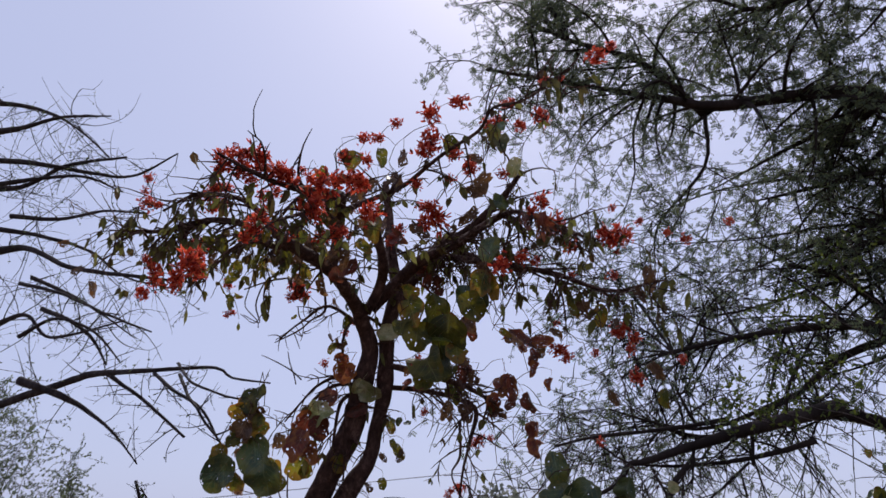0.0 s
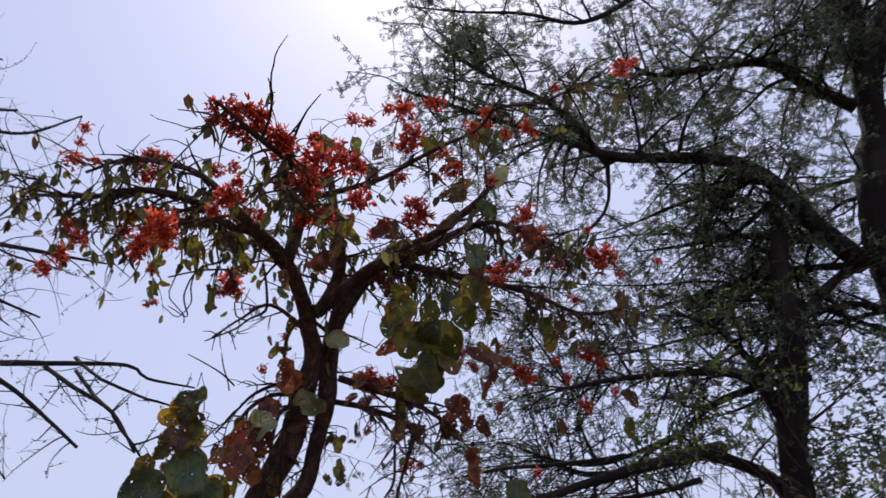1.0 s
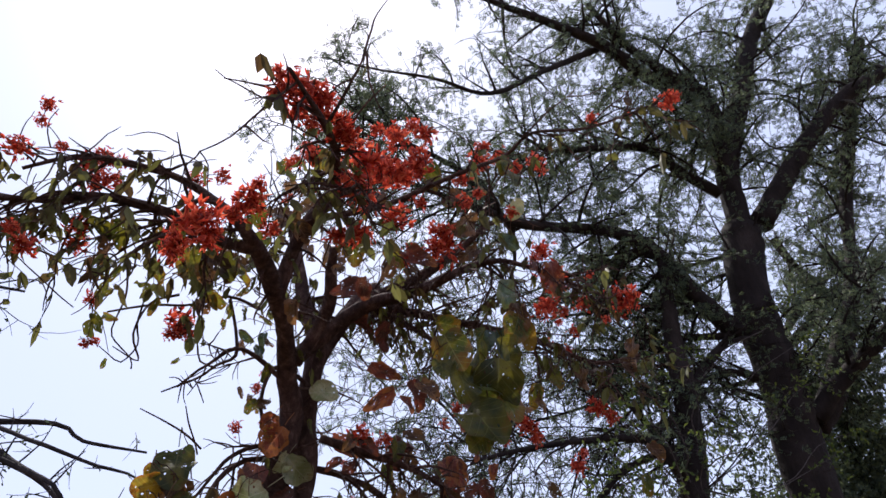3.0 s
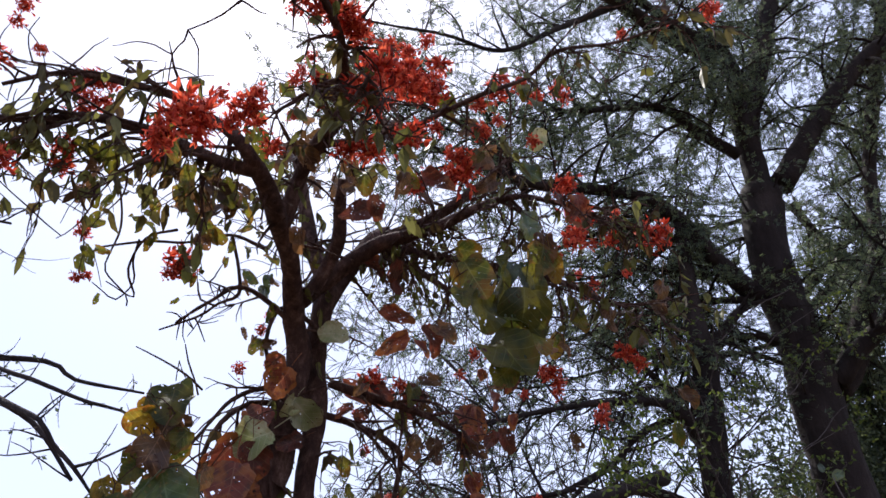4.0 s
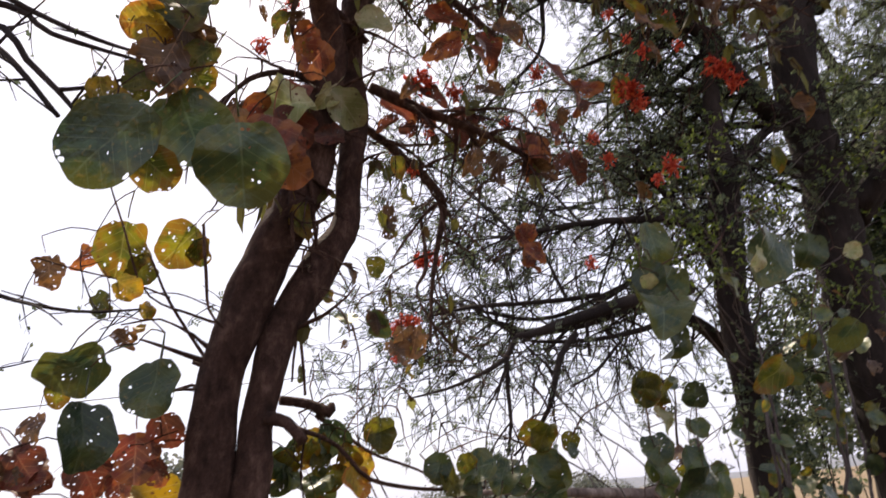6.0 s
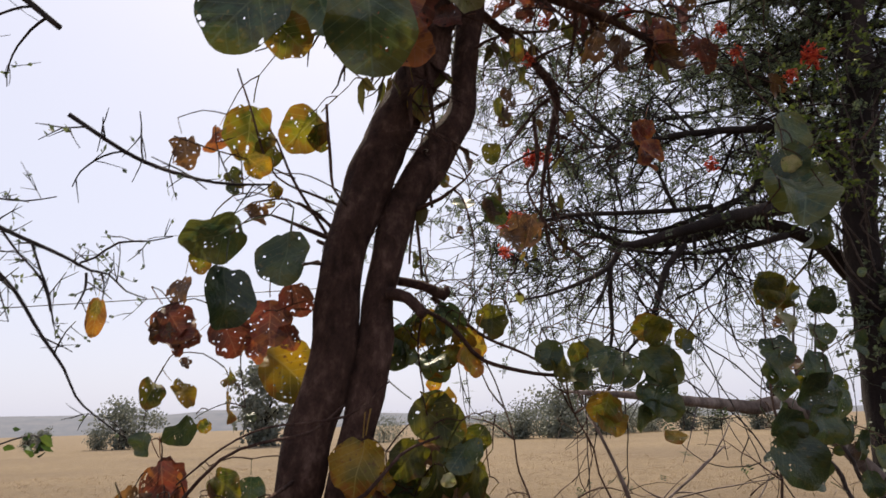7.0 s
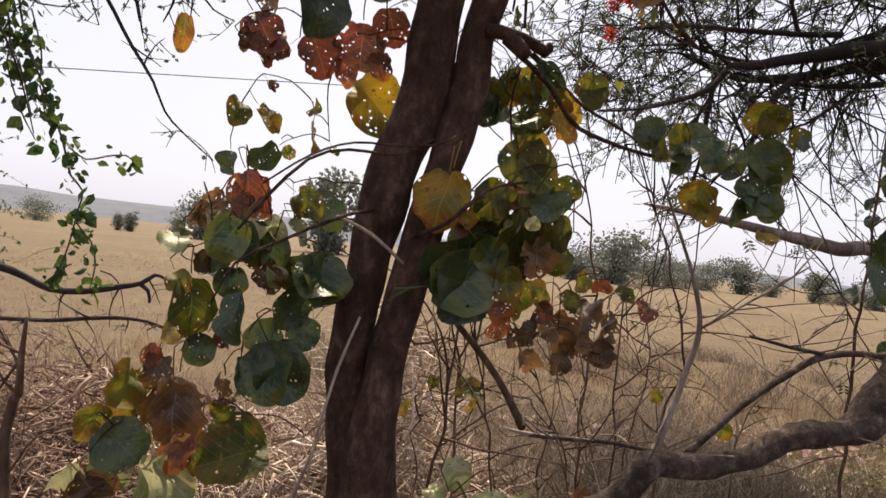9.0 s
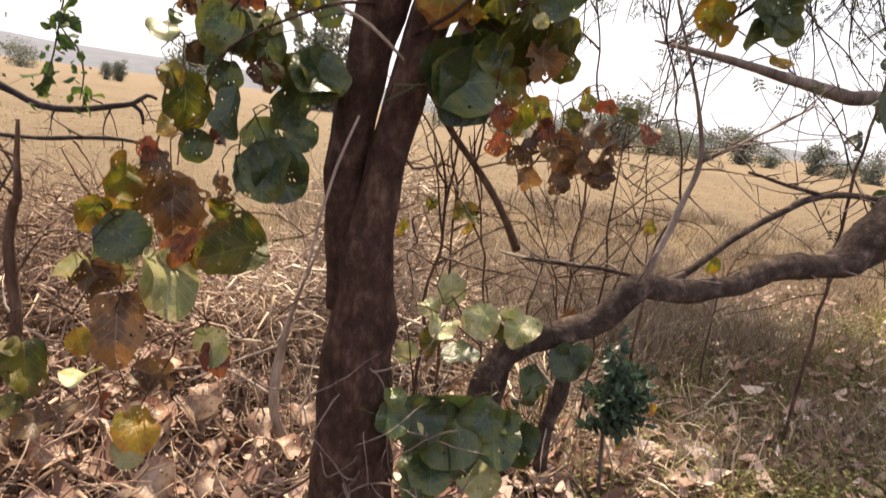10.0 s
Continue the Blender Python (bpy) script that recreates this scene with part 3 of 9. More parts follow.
    lines.append((limb(tree, "limb", bark_dark, [(4.242, 7.38, 9.348, 0.016), (3.995, 7.766, 9.331, 0.012), (3.782, 8.221, 9.1, 0.008), (3.658, 8.788, 8.932, 0.003)], step=0.15, sides=12), 0.15, 7, 1.2, 7, 0.9))
    lines.append((limb(tree, "limb", bark_dark, [(5.047, 7.005, 7.482, 0.035), (5.058, 7.491, 7.447, 0.026), (5.224, 7.75, 7.369, 0.018), (5.193, 8.248, 7.309, 0.007)], step=0.15, sides=12), 0.15, 7, 1.2, 7, 0.9))
    lines.append((limb(tree, "limb", bark_dark, [(2.665, 7.62, 7.91, 0.023), (2.328, 7.964, 7.819, 0.017), (2.063, 8.623, 7.758, 0.011), (1.891, 9.002, 7.476, 0.005)], step=0.15, sides=12), 0.15, 8, 1.2, 7, 0.9))
    lines.append((limb(tree, "limb", bark_dark, [(1.627, 7.97, 9.288, 0.015), (1.49, 8.377, 9.474, 0.011), (1.202, 8.595, 9.75, 0.008), (1.112, 8.99, 9.844, 0.003)], step=0.15, sides=12), 0.15, 7, 1.2, 7, 0.9))
    lines.append((limb(tree, "limb", bark_dark, [(1.627, 7.97, 9.288, 0.015), (1.872, 8.112, 9.686, 0.011), (2.075, 8.183, 9.97, 0.008), (2.425, 8.463, 10.132, 0.003)], step=0.15, sides=12), 0.15, 7, 1.2, 7, 0.9))
    lines.append((limb(tree, "limb", bark_dark, [(4.242, 7.38, 9.348, 0.016), (4.299, 7.573, 9.283, 0.012), (4.296, 7.719, 9.264, 0.008), (4.29, 7.848, 9.18, 0.003)], step=0.15, sides=12), 0.15, 7, 1.2, 7, 0.9))
    lines.append((limb(tree, "limb", bark_dark, [(6.39, 6.81, 9.248, 0.035), (6.057, 6.967, 9.144, 0.026), (5.798, 7.383, 8.882, 0.017), (5.563, 7.574, 8.78, 0.007)], step=0.15, sides=12), 0.15, 7, 1.2, 7, 0.9))
    lines.append((limb(tree, "limb", bark_dark, [(1.627, 7.97, 9.288, 0.015), (2.021, 8.515, 9.844, 0.011), (1.948, 8.857, 10.186, 0.008), (2.382, 9.178, 10.73, 0.003)], step=0.15, sides=12), 0.15, 10, 1.2, 7, 0.9))
    lines.append((limb(tree, "limb", bark_dark, [(7.38, 6.64, 8.01, 0.033), (7.562, 7.031, 8.088, 0.025), (7.747, 7.198, 8.161, 0.017), (7.984, 7.561, 8.096, 0.007)], step=0.15, sides=12), 0.15, 7, 1.2, 7, 0.9))
    lines.append((limb(tree, "limb", bark_dark, [(4.195, 7.175, 7.545, 0.03), (4.213, 7.308, 7.83, 0.022), (4.271, 7.473, 8.067, 0.015), (4.382, 7.563, 8.22, 0.006)], step=0.15, sides=12), 0.15, 7, 1.2, 7, 0.9))
    lines.append((limb(tree, "limb", bark_dark, [(5.362, 6.935, 7.308, 0.029), (5.333, 7.185, 7.126, 0.022), (5.236, 7.304, 7.04, 0.015), (5.219, 7.542, 6.865, 0.006)], step=0.15, sides=12), 0.15, 7, 1.2, 7, 0.9))
    lines.append((limb(tree, "limb", bark_dark, [(10.26, 5.44, 10.46, 0.029), (10.186, 5.616, 10.405, 0.021), (10.192, 5.852, 10.473, 0.014), (10.23, 6.148, 10.367, 0.006)], step=0.15, sides=12), 0.15, 7, 1.2, 7, 0.9))
    lines.append((limb(tree, "limb", bark_dark, [(10.78, 5.14, 11.595, 0.029), (10.96, 5.226, 11.547, 0.021), (11.207, 5.371, 11.498, 0.014), (11.398, 5.474, 11.443, 0.006)], step=0.15, sides=12), 0.15, 7, 1.2, 7, 0.9))
    lines.append((limb(tree, "limb", bark_dark, [(9.47, 5.9, 8.56, 0.034), (9.613, 6.285, 8.646, 0.025), (9.648, 6.517, 8.723, 0.017), (9.869, 6.934, 8.796, 0.007)], step=0.15, sides=12), 0.15, 7, 1.2, 7, 0.9))
    lines.append((limb(tree, "limb", bark_dark, [(8.378, 6.51, 5.905, 0.035), (8.503, 6.926, 5.988, 0.026), (8.47, 7.288, 6.104, 0.017), (8.56, 7.69, 6.097, 0.007)], step=0.15, sides=12), 0.15, 7, 1.2, 7, 0.9))
    lines.append((limb(tree, "limb", bark_dark, [(8.55, 6.47, 6.14, 0.031), (8.698, 6.695, 6.125, 0.023), (8.859, 6.896, 6.019, 0.015), (9.123, 7.134, 5.936, 0.006)], step=0.15, sides=12), 0.15, 7, 1.2, 7, 0.9))
    lines.append((limb(tree, "limb", bark_dark, [(8.033, 6.59, 5.435, 0.033), (8.389, 6.796, 5.262, 0.025), (8.585, 6.816, 5.198, 0.016), (8.88, 7.043, 4.949, 0.007)], step=0.15, sides=12), 0.15, 7, 1.2, 7, 0.9))
    lines.append((limb(tree, "limb", bark_dark, [(9.18, 5.547, 13.122, 0.033), (9.55, 5.659, 13.08, 0.025), (9.779, 5.697, 12.901, 0.016), (10.204, 5.748, 12.873, 0.007)], step=0.15, sides=12), 0.15, 7, 1.2, 7, 0.9))
    lines.append((limb(tree, "limb", bark_dark, [(8.88, 5.77, 12.52, 0.036), (8.43, 5.927, 12.77, 0.027), (8.103, 6.165, 12.89, 0.018), (7.822, 6.546, 12.91, 0.007)], step=0.15, sides=12), 0.15, 7, 1.2, 7, 0.9))
    lines.append((limb(tree, "limb", bark_dark, [(6.08, 6.58, 11.95, 0.027), (6.065, 6.829, 11.986, 0.021), (6.009, 6.925, 12.015, 0.014), (5.921, 7.182, 11.983, 0.005)], step=0.15, sides=12), 0.15, 7, 1.2, 7, 0.9))
    lines.append((limb(tree, "limb", bark_dark, [(5.548, 6.565, 12.527, 0.025), (5.412, 6.96, 12.586, 0.018), (5.139, 7.19, 12.836, 0.012), (4.983, 7.493, 12.858, 0.005)], step=0.15, sides=12), 0.15, 7, 1.2, 7, 0.9))
    lines.append((limb(tree, "limb", bark_dark, [(10.062, 5.555, 9.985, 0.03), (10.145, 5.835, 10.07, 0.022), (10.174, 6.027, 10.141, 0.015), (10.261, 6.293, 10.219, 0.006)], step=0.15, sides=12), 0.15, 7, 1.2, 7, 0.9))
    lines.append((limb(tree, "limb", bark_dark, [(9.11, 6.103, 7.42, 0.032), (9.168, 6.384, 7.609, 0.024), (9.001, 6.729, 7.733, 0.016), (9.035, 7.001, 7.793, 0.006)], step=0.15, sides=12), 0.15, 7, 1.2, 7, 0.9))
    lines.append((limb(tree, "limb", bark_dark, [(8.73, 5.857, 12.14, 0.036), (9.117, 6.184, 11.991, 0.027), (9.339, 6.38, 12.046, 0.018), (9.799, 6.56, 11.809, 0.007)], step=0.15, sides=12), 0.15, 7, 1.2, 7, 0.9))
    lines.append((limb(tree, "limb", bark_dark, [(8.43, 6.032, 11.38, 0.039), (8.456, 6.47, 11.451, 0.029), (8.688, 6.988, 11.565, 0.02), (8.784, 7.561, 11.7, 0.008)], step=0.15, sides=12), 0.15, 8, 1.2, 7, 0.9))
    lines.append((limb(tree, "limb", bark_dark, [(7.19, 6.75, 7.18, 0.042), (7.234, 7.306, 7.451, 0.031), (7.171, 7.843, 7.384, 0.021), (7.119, 8.522, 7.54, 0.008)], step=0.15, sides=12), 0.15, 9, 1.2, 7, 0.9))
    lines.append((limb(tree, "limb", bark_dark, [(4.89, 7.04, 7.57, 0.044), (5.083, 7.493, 7.893, 0.033), (5.619, 7.917, 8.442, 0.022), (5.841, 8.569, 8.559, 0.009)], step=0.15, sides=12), 0.15, 10, 1.2, 7, 0.9))
    lines.append((limb(tree, "limb", bark_dark, [(5.947, 6.915, 6.77, 0.039), (6.077, 7.509, 6.898, 0.029), (6.015, 7.985, 7.045, 0.019), (6.058, 8.443, 6.988, 0.008)], step=0.15, sides=12), 0.15, 7, 1.2, 7, 0.9))
    lines.append((limb(tree, "limb", bark_dark, [(5.16, 7.11, 9.42, 0.027), (5.192, 7.182, 9.865, 0.02), (5.301, 7.447, 10.509, 0.014), (5.284, 7.55, 10.841, 0.005)], step=0.15, sides=12), 0.15, 7, 1.2, 7, 0.9))
    lines.append((limb(tree, "limb", bark_dark, [(5.548, 6.565, 12.527, 0.025), (5.94, 6.606, 13.053, 0.018), (6.629, 7.009, 13.318, 0.012), (6.994, 7.024, 13.762, 0.005)], step=0.15, sides=12), 0.15, 9, 1.2, 7, 0.9))
    lines.append((limb(tree, "limb", bark_dark, [(6.862, 6.42, 11.262, 0.027), (6.934, 6.571, 11.273, 0.021), (6.992, 6.792, 11.335, 0.014), (7.002, 7.02, 11.368, 0.005)], step=0.15, sides=12), 0.15, 7, 1.2, 7, 0.9))
    lines.append((limb(tree, "limb", bark_dark, [(8.73, 5.857, 12.14, 0.031), (8.65, 6.123, 12.247, 0.023), (8.576, 6.423, 12.4, 0.015), (8.567, 6.693, 12.398, 0.006)], step=0.15, sides=12), 0.15, 7, 1.2, 7, 0.9))
    lines.append((limb(tree, "limb", bark_dark, [(9.48, 5.325, 13.725, 0.031), (9.46, 5.62, 13.815, 0.023), (9.574, 5.928, 13.935, 0.015), (9.528, 6.139, 14.095, 0.006)], step=0.15, sides=12), 0.15, 7, 1.2, 7, 0.9))
    lines.append((limb(tree, "limb", bark_dark, [(11.04, 4.99, 12.163, 0.036), (11.19, 4.981, 12.66, 0.027), (11.255, 5.142, 12.997, 0.018), (11.31, 5.11, 13.449, 0.007)], step=0.15, sides=12), 0.15, 7, 1.2, 7, 0.9))
    lines.append((limb(tree, "limb", bark_dark, [(10.78, 5.14, 11.595, 0.029), (10.963, 5.266, 11.622, 0.022), (11.115, 5.528, 11.653, 0.015), (11.318, 5.683, 11.618, 0.006)], step=0.15, sides=12), 0.15, 7, 1.2, 7, 0.9))
    lines.append((limb(tree, "limb", bark_dark, [(9.865, 5.67, 9.51, 0.035), (10.034, 5.989, 9.63, 0.026), (10.178, 6.367, 9.645, 0.018), (10.286, 6.856, 9.53, 0.007)], step=0.15, sides=12), 0.15, 7, 1.2, 7, 0.9))
    lines.append((limb(tree, "limb", bark_dark, [(5.595, 6.975, 9.45, 0.027), (5.678, 7.145, 9.532, 0.02), (5.736, 7.285, 9.541, 0.013), (5.815, 7.474, 9.609, 0.005)], step=0.15, sides=12), 0.15, 7, 1.2, 7, 0.9))
    lines.append((limb(tree, "limb", bark_dark, [(7.465, 6.42, 9.96, 0.031), (7.493, 6.746, 9.998, 0.023), (7.47, 6.978, 10.106, 0.015), (7.528, 7.293, 10.065, 0.006)], step=0.15, sides=12), 0.15, 7, 1.2, 7, 0.9))
    lines.append((limb(tree, "limb", bark_dark, [(9.47, 5.9, 8.56, 0.029), (9.709, 6.044, 8.586, 0.022), (9.857, 6.235, 8.669, 0.015), (10.077, 6.399, 8.64, 0.006)], step=0.15, sides=12), 0.15, 7, 1.2, 7, 0.9))
    lines.append((limb(tree, "limb", bark_dark, [(6.09, 6.92, 6.62, 0.046), (5.943, 7.482, 6.499, 0.035), (6.087, 8.449, 6.482, 0.023), (5.918, 9.101, 6.491, 0.009)], step=0.15, sides=12), 0.15, 10, 1.2, 7, 0.9))
    lines.append((limb(tree, "limb", bark_dark, [(7.285, 6.695, 7.595, 0.046), (7.177, 7.46, 7.806, 0.035), (6.683, 7.99, 7.786, 0.023), (6.582, 8.718, 7.958, 0.009)], step=0.15, sides=12), 0.15, 10, 1.2, 7, 0.9))
    lines.append((limb(tree, "limb", bark_dark, [(5.662, 6.905, 7.07, 0.046), (5.403, 7.691, 6.804, 0.034), (5.457, 8.41, 6.966, 0.023), (5.172, 8.955, 6.586, 0.009)], step=0.15, sides=12), 0.15, 10, 1.2, 7, 0.9))
    lines.append((limb(tree, "limb", bark_dark, [(7.79, 6.70, 11.41, 0.1530), (6.61, 6.70, 11.39, 0.1264), (5.65, 6.70, 11.80, 0.1042), (4.63, 6.70, 11.79, 0.0806), (3.55, 6.70, 11.70, 0.0581), (2.44, 6.70, 11.60, 0.0370), (1.42, 6.70, 11.35, 0.0176)], step=0.15, sides=10), 0.15, 20, 1.4, 7, 0.6))
    lines.append((limb(tree, "limb", bark_dark, [(5.91, 6.90, 12.16, 0.0757), (4.18, 6.90, 10.63, 0.0474), (2.95, 6.90, 9.54, 0.0341), (1.99, 6.90, 9.42, 0.0244), (1.11, 6.90, 9.19, 0.0155), (0.38, 6.90, 9.07, 0.0112)], step=0.15, sides=10), 0.25, 15, 1.0, 7, 0.5))
    lines.append((limb(tree, "limb", bark_dark, [(8.79, 7.60, 6.49, 0.0938), (10.28, 7.60, 7.42, 0.0828), (12.11, 7.60, 8.56, 0.0693), (15.00, 7.60, 10.14, 0.0534)], step=0.15, sides=10), 0.1, 24, 1.2, 8, 1.0))
    lines.append((limb(tree, "limb", bark_dark, [(9.98, 7.60, 9.14, 0.0883), (10.42, 7.60, 8.44, 0.0761), (11.35, 7.60, 8.00, 0.0551), (12.77, 7.60, 7.88, 0.0345)], step=0.15, sides=10), 0.1, 24, 1.2, 8, 1.0))
    lines.append((limb(tree, "limb", bark_dark, [(7.93, 7.60, 5.91, 0.0880), (9.41, 7.60, 7.17, 0.0694), (11.33, 7.60, 8.52, 0.0561), (13.66, 7.60, 9.79, 0.0379)], step=0.15, sides=10), 0.1, 24, 1.2, 8, 1.0))
    lines.append((limb(tree, "limb", bark_dark, [(5.38, 7.50, 4.11, 0.0584), (5.04, 7.50, 4.79, 0.0471), (4.59, 7.50, 5.21, 0.0343), (4.04, 7.50, 5.35, 0.0206)], step=0.15, sides=10), 0.1, 20, 1.2, 8, 1.0))
    twigs, lv = Bag(), Bag()
    for ln, first, count, reach, sub, dense in lines:
        clothe(twigs, lv, rng, ln, first, count, reach, sub + 4, 0.07, 0.10, 0.03, dense * 0.85)
    part("twig_growth", twigs.mesh("twig_growth"), bark_dark, tree, kind="stuff")
    part("foliage", lv.mesh("foliage", False), acacia_leaf, tree, kind="stuff")


big_acacia()


def small_acacia():
    rng = np.random.default_rng(8)
    tree = thing("acacia_tree", (5.0, 7.3, 0), "smaller acacia with low spreading dark limbs and fine leaves", "tree")
    lines, strands = [], []

    def keep(ln):
        strands.append(ln)
        return ln

    lines.append((limb(tree, "trunk", bark_dark, [(5, 7.3, -0.1, 0.21), (5, 7.25, 1.5, 0.18), (5.04, 7.18, 3.44, 0.1585), (5.14, 7.12, 4.08, 0.1658), (5.25, 7.06, 4.69, 0.1589), (5.32, 7.02, 5.2, 0.1501), (5.36, 7, 5.84, 0.1264), (5.46, 6.94, 6.52, 0.093), (5.53, 6.9, 7.27, 0.0485)], step=0.15, sides=12), 0.3, 24, 1.7, 8, 1.0))
    lines.append((limb(tree, "limb", bark_dark, [(5.33, 7.02, 5.05, 0.0778), (5.75, 6.89, 5.52, 0.0663), (6.15, 6.77, 5.86, 0.0532)], step=0.15, sides=12), 0.2, 8, 1.2, 7, 1.0))
    lines.append((keep(limb(tree, "limb", bark_dark, [(5.08, 7.16, 3.95, 0.0986), (4.77, 7.11, 4.35, 0.0858), (4.42, 7.08, 4.46, 0.0585), (3.83, 7.19, 4.45, 0.0412), (3.04, 7.41, 4.37, 0.0308), (2.39, 7.67, 4.25, 0.021)], step=0.15, sides=12)), 0.1, 24, 1.3, 8, 1.0))
    lines.append((keep(limb(tree, "limb", bark_dark, [(5.38, 7.6, 3.13, 0.0971), (4.87, 7.56, 3.46, 0.0764), (4.12, 7.64, 3.63, 0.0618), (3.5, 7.89, 3.48, 0.0482), (2.91, 8.11, 3.42, 0.0354), (2.45, 8.26, 3.6, 0.0206)], step=0.15, sides=12)), 0.1, 20, 1.2, 8, 0.9))
    lines.append((keep(limb(tree, "limb", bark_dark, [(5.55, 7.16, 4.54, 0.0557), (4.92, 7.29, 4.41, 0.0485), (4.29, 7.42, 4.17, 0.0413), (3.83, 7.46, 3.82, 0.0314), (3.36, 7.62, 3.52, 0.0253), (3.22, 7.58, 3.06, 0.0164)], step=0.15, sides=12)), 0.05, 8, 1.0, 5, 0.35))
    lines.append((keep(limb(tree, "limb", bark_dark, [(3.83, 7.46, 3.82, 0.0257), (2.96, 7.73, 3.48, 0.0223), (2.43, 7.92, 3.53, 0.0167), (1.9, 8.11, 3.73, 0.0111)], step=0.15, sides=12)), 0.05, 10, 0.9, 5, 0.35))
    lines.append((limb(tree, "limb", bark_dark, [(2.553, 7.605, 4.28, 0.012), (2.445, 8.583, 5.42, 0.009), (2.04, 9.183, 6.241, 0.006), (1.97, 9.647, 7.12, 0.002)], step=0.15, sides=12), 0.15, 17, 1.2, 7, 0.9))
    lines.append((limb(tree, "limb", bark_dark, [(2.553, 7.605, 4.28, 0.012), (2.614, 8.094, 4.823, 0.009), (2.49, 8.453, 5.219, 0.006), (2.445, 8.911, 5.77, 0.002)], step=0.15, sides=12), 0.15, 9, 1.2, 7, 0.9))
    lines.append((limb(tree, "limb", bark_dark, [(2.553, 7.605, 4.28, 0.012), (2.329, 8.234, 4.82, 0.009), (2.181, 9.095, 5.086, 0.006), (1.67, 9.589, 5.625, 0.002)], step=0.15, sides=12), 0.15, 12, 1.2, 7, 0.9))
    lines.append((limb(tree, "limb", bark_dark, [(2.553, 7.605, 4.28, 0.012), (2.374, 7.953, 4.393, 0.009), (2.277, 8.549, 4.623, 0.006), (2.12, 8.868, 4.803, 0.002)], step=0.15, sides=12), 0.15, 7, 1.2, 7, 0.9))
    lines.append((limb(tree, "limb", bark_dark, [(2.877, 7.475, 4.34, 0.014), (3.055, 7.847, 4.825, 0.011), (3.098, 8.228, 5.027, 0.007), (3.124, 8.519, 5.376, 0.003)], step=0.15, sides=12), 0.15, 7, 1.2, 7, 0.9))
    lines.append((limb(tree, "limb", bark_dark, [(2.565, 8.223, 3.555, 0.012), (2.551, 8.385, 3.745, 0.009), (2.506, 8.431, 3.875, 0.006), (2.547, 8.621, 4.08, 0.002)], step=0.15, sides=12), 0.15, 7, 1.2, 7, 0.9))
    lines.append((limb(tree, "limb", bark_dark, [(5.34, 7.01, 5.52, 0.035), (5.113, 7.327, 5.579, 0.026), (4.83, 7.584, 5.628, 0.018), (4.516, 7.946, 5.643, 0.007)], step=0.15, sides=12), 0.15, 7, 1.2, 7, 0.9))
    lines.append((limb(tree, "limb", bark_dark, [(5.36, 7, 5.84, 0.029), (5.442, 7.28, 5.852, 0.022), (5.396, 7.505, 5.889, 0.015), (5.441, 7.758, 5.864, 0.006)], step=0.15, sides=12), 0.15, 7, 1.2, 7, 0.9))
    lines.append((limb(tree, "limb", bark_dark, [(5.435, 6.955, 6.35, 0.043), (5.141, 7.323, 6.515, 0.033), (4.542, 7.839, 6.549, 0.022), (4.244, 8.449, 6.729, 0.009)], step=0.15, sides=12), 0.15, 9, 1.2, 7, 0.9))
    lines.append((limb(tree, "limb", bark_dark, [(4.175, 7.43, 4.082, 0.019), (4.189, 7.482, 4.072, 0.015), (4.216, 7.542, 4.055, 0.01), (4.265, 7.629, 4.035, 0.004)], step=0.15, sides=12), 0.15, 7, 1.2, 7, 0.9))
    lines.append((limb(tree, "limb", bark_dark, [(2.565, 8.223, 3.555, 0.012), (2.493, 8.6, 3.469, 0.009), (2.567, 8.961, 3.457, 0.006), (2.412, 9.435, 3.479, 0.002)], step=0.15, sides=12), 0.15, 7, 1.2, 7, 0.9))
    lines.append((limb(tree, "limb", bark_dark, [(4.29, 7.42, 4.17, 0.021), (4.181, 7.754, 4.216, 0.015), (4.201, 8.215, 4.485, 0.01), (4.072, 8.708, 4.497, 0.004)], step=0.15, sides=12), 0.15, 7, 1.2, 7, 0.9))
    lines.append((limb(tree, "limb", bark_dark, [(3.237, 7.355, 4.39, 0.017), (3.265, 7.86, 5.042, 0.013), (3.56, 8.498, 5.236, 0.008), (3.643, 9.187, 5.81, 0.003)], step=0.15, sides=12), 0.15, 11, 1.2, 7, 0.9))
    lines.append((limb(tree, "limb", bark_dark, [(5.36, 7, 5.84, 0.036), (5.293, 7.327, 5.786, 0.027), (5.386, 7.768, 5.776, 0.018), (5.52, 8.334, 5.835, 0.007)], step=0.15, sides=12), 0.15, 7, 1.2, 7, 0.9))
    lines.append((limb(tree, "limb", bark_dark, [(5.75, 6.89, 5.52, 0.03), (6.046, 6.908, 5.436, 0.022), (6.263, 6.997, 5.187, 0.015), (6.435, 6.954, 5.076, 0.006)], step=0.15, sides=12), 0.15, 7, 1.2, 7, 0.9))
    lines.append((limb(tree, "limb", bark_dark, [(6.05, 6.8, 5.775, 0.028), (6.451, 6.68, 5.933, 0.021), (6.977, 6.647, 5.826, 0.014), (7.62, 6.616, 5.853, 0.006)], step=0.15, sides=12), 0.15, 7, 1.2, 7, 0.9))
    lines.append((limb(tree, "limb", bark_dark, [(2.553, 7.605, 4.28, 0.012), (2.31, 8.566, 5.491, 0.009), (1.773, 9.495, 6.095, 0.006), (1.316, 10.025, 7.002, 0.002)], step=0.15, sides=12), 0.15, 19, 1.2, 7, 0.9))
    lines.append((limb(tree, "limb", bark_dark, [(2.298, 7.967, 3.58, 0.008), (2.164, 8.118, 3.729, 0.006), (2.071, 8.357, 3.976, 0.004), (1.902, 8.533, 4.1, 0.002)], step=0.15, sides=12), 0.15, 7, 1.2, 7, 0.9))
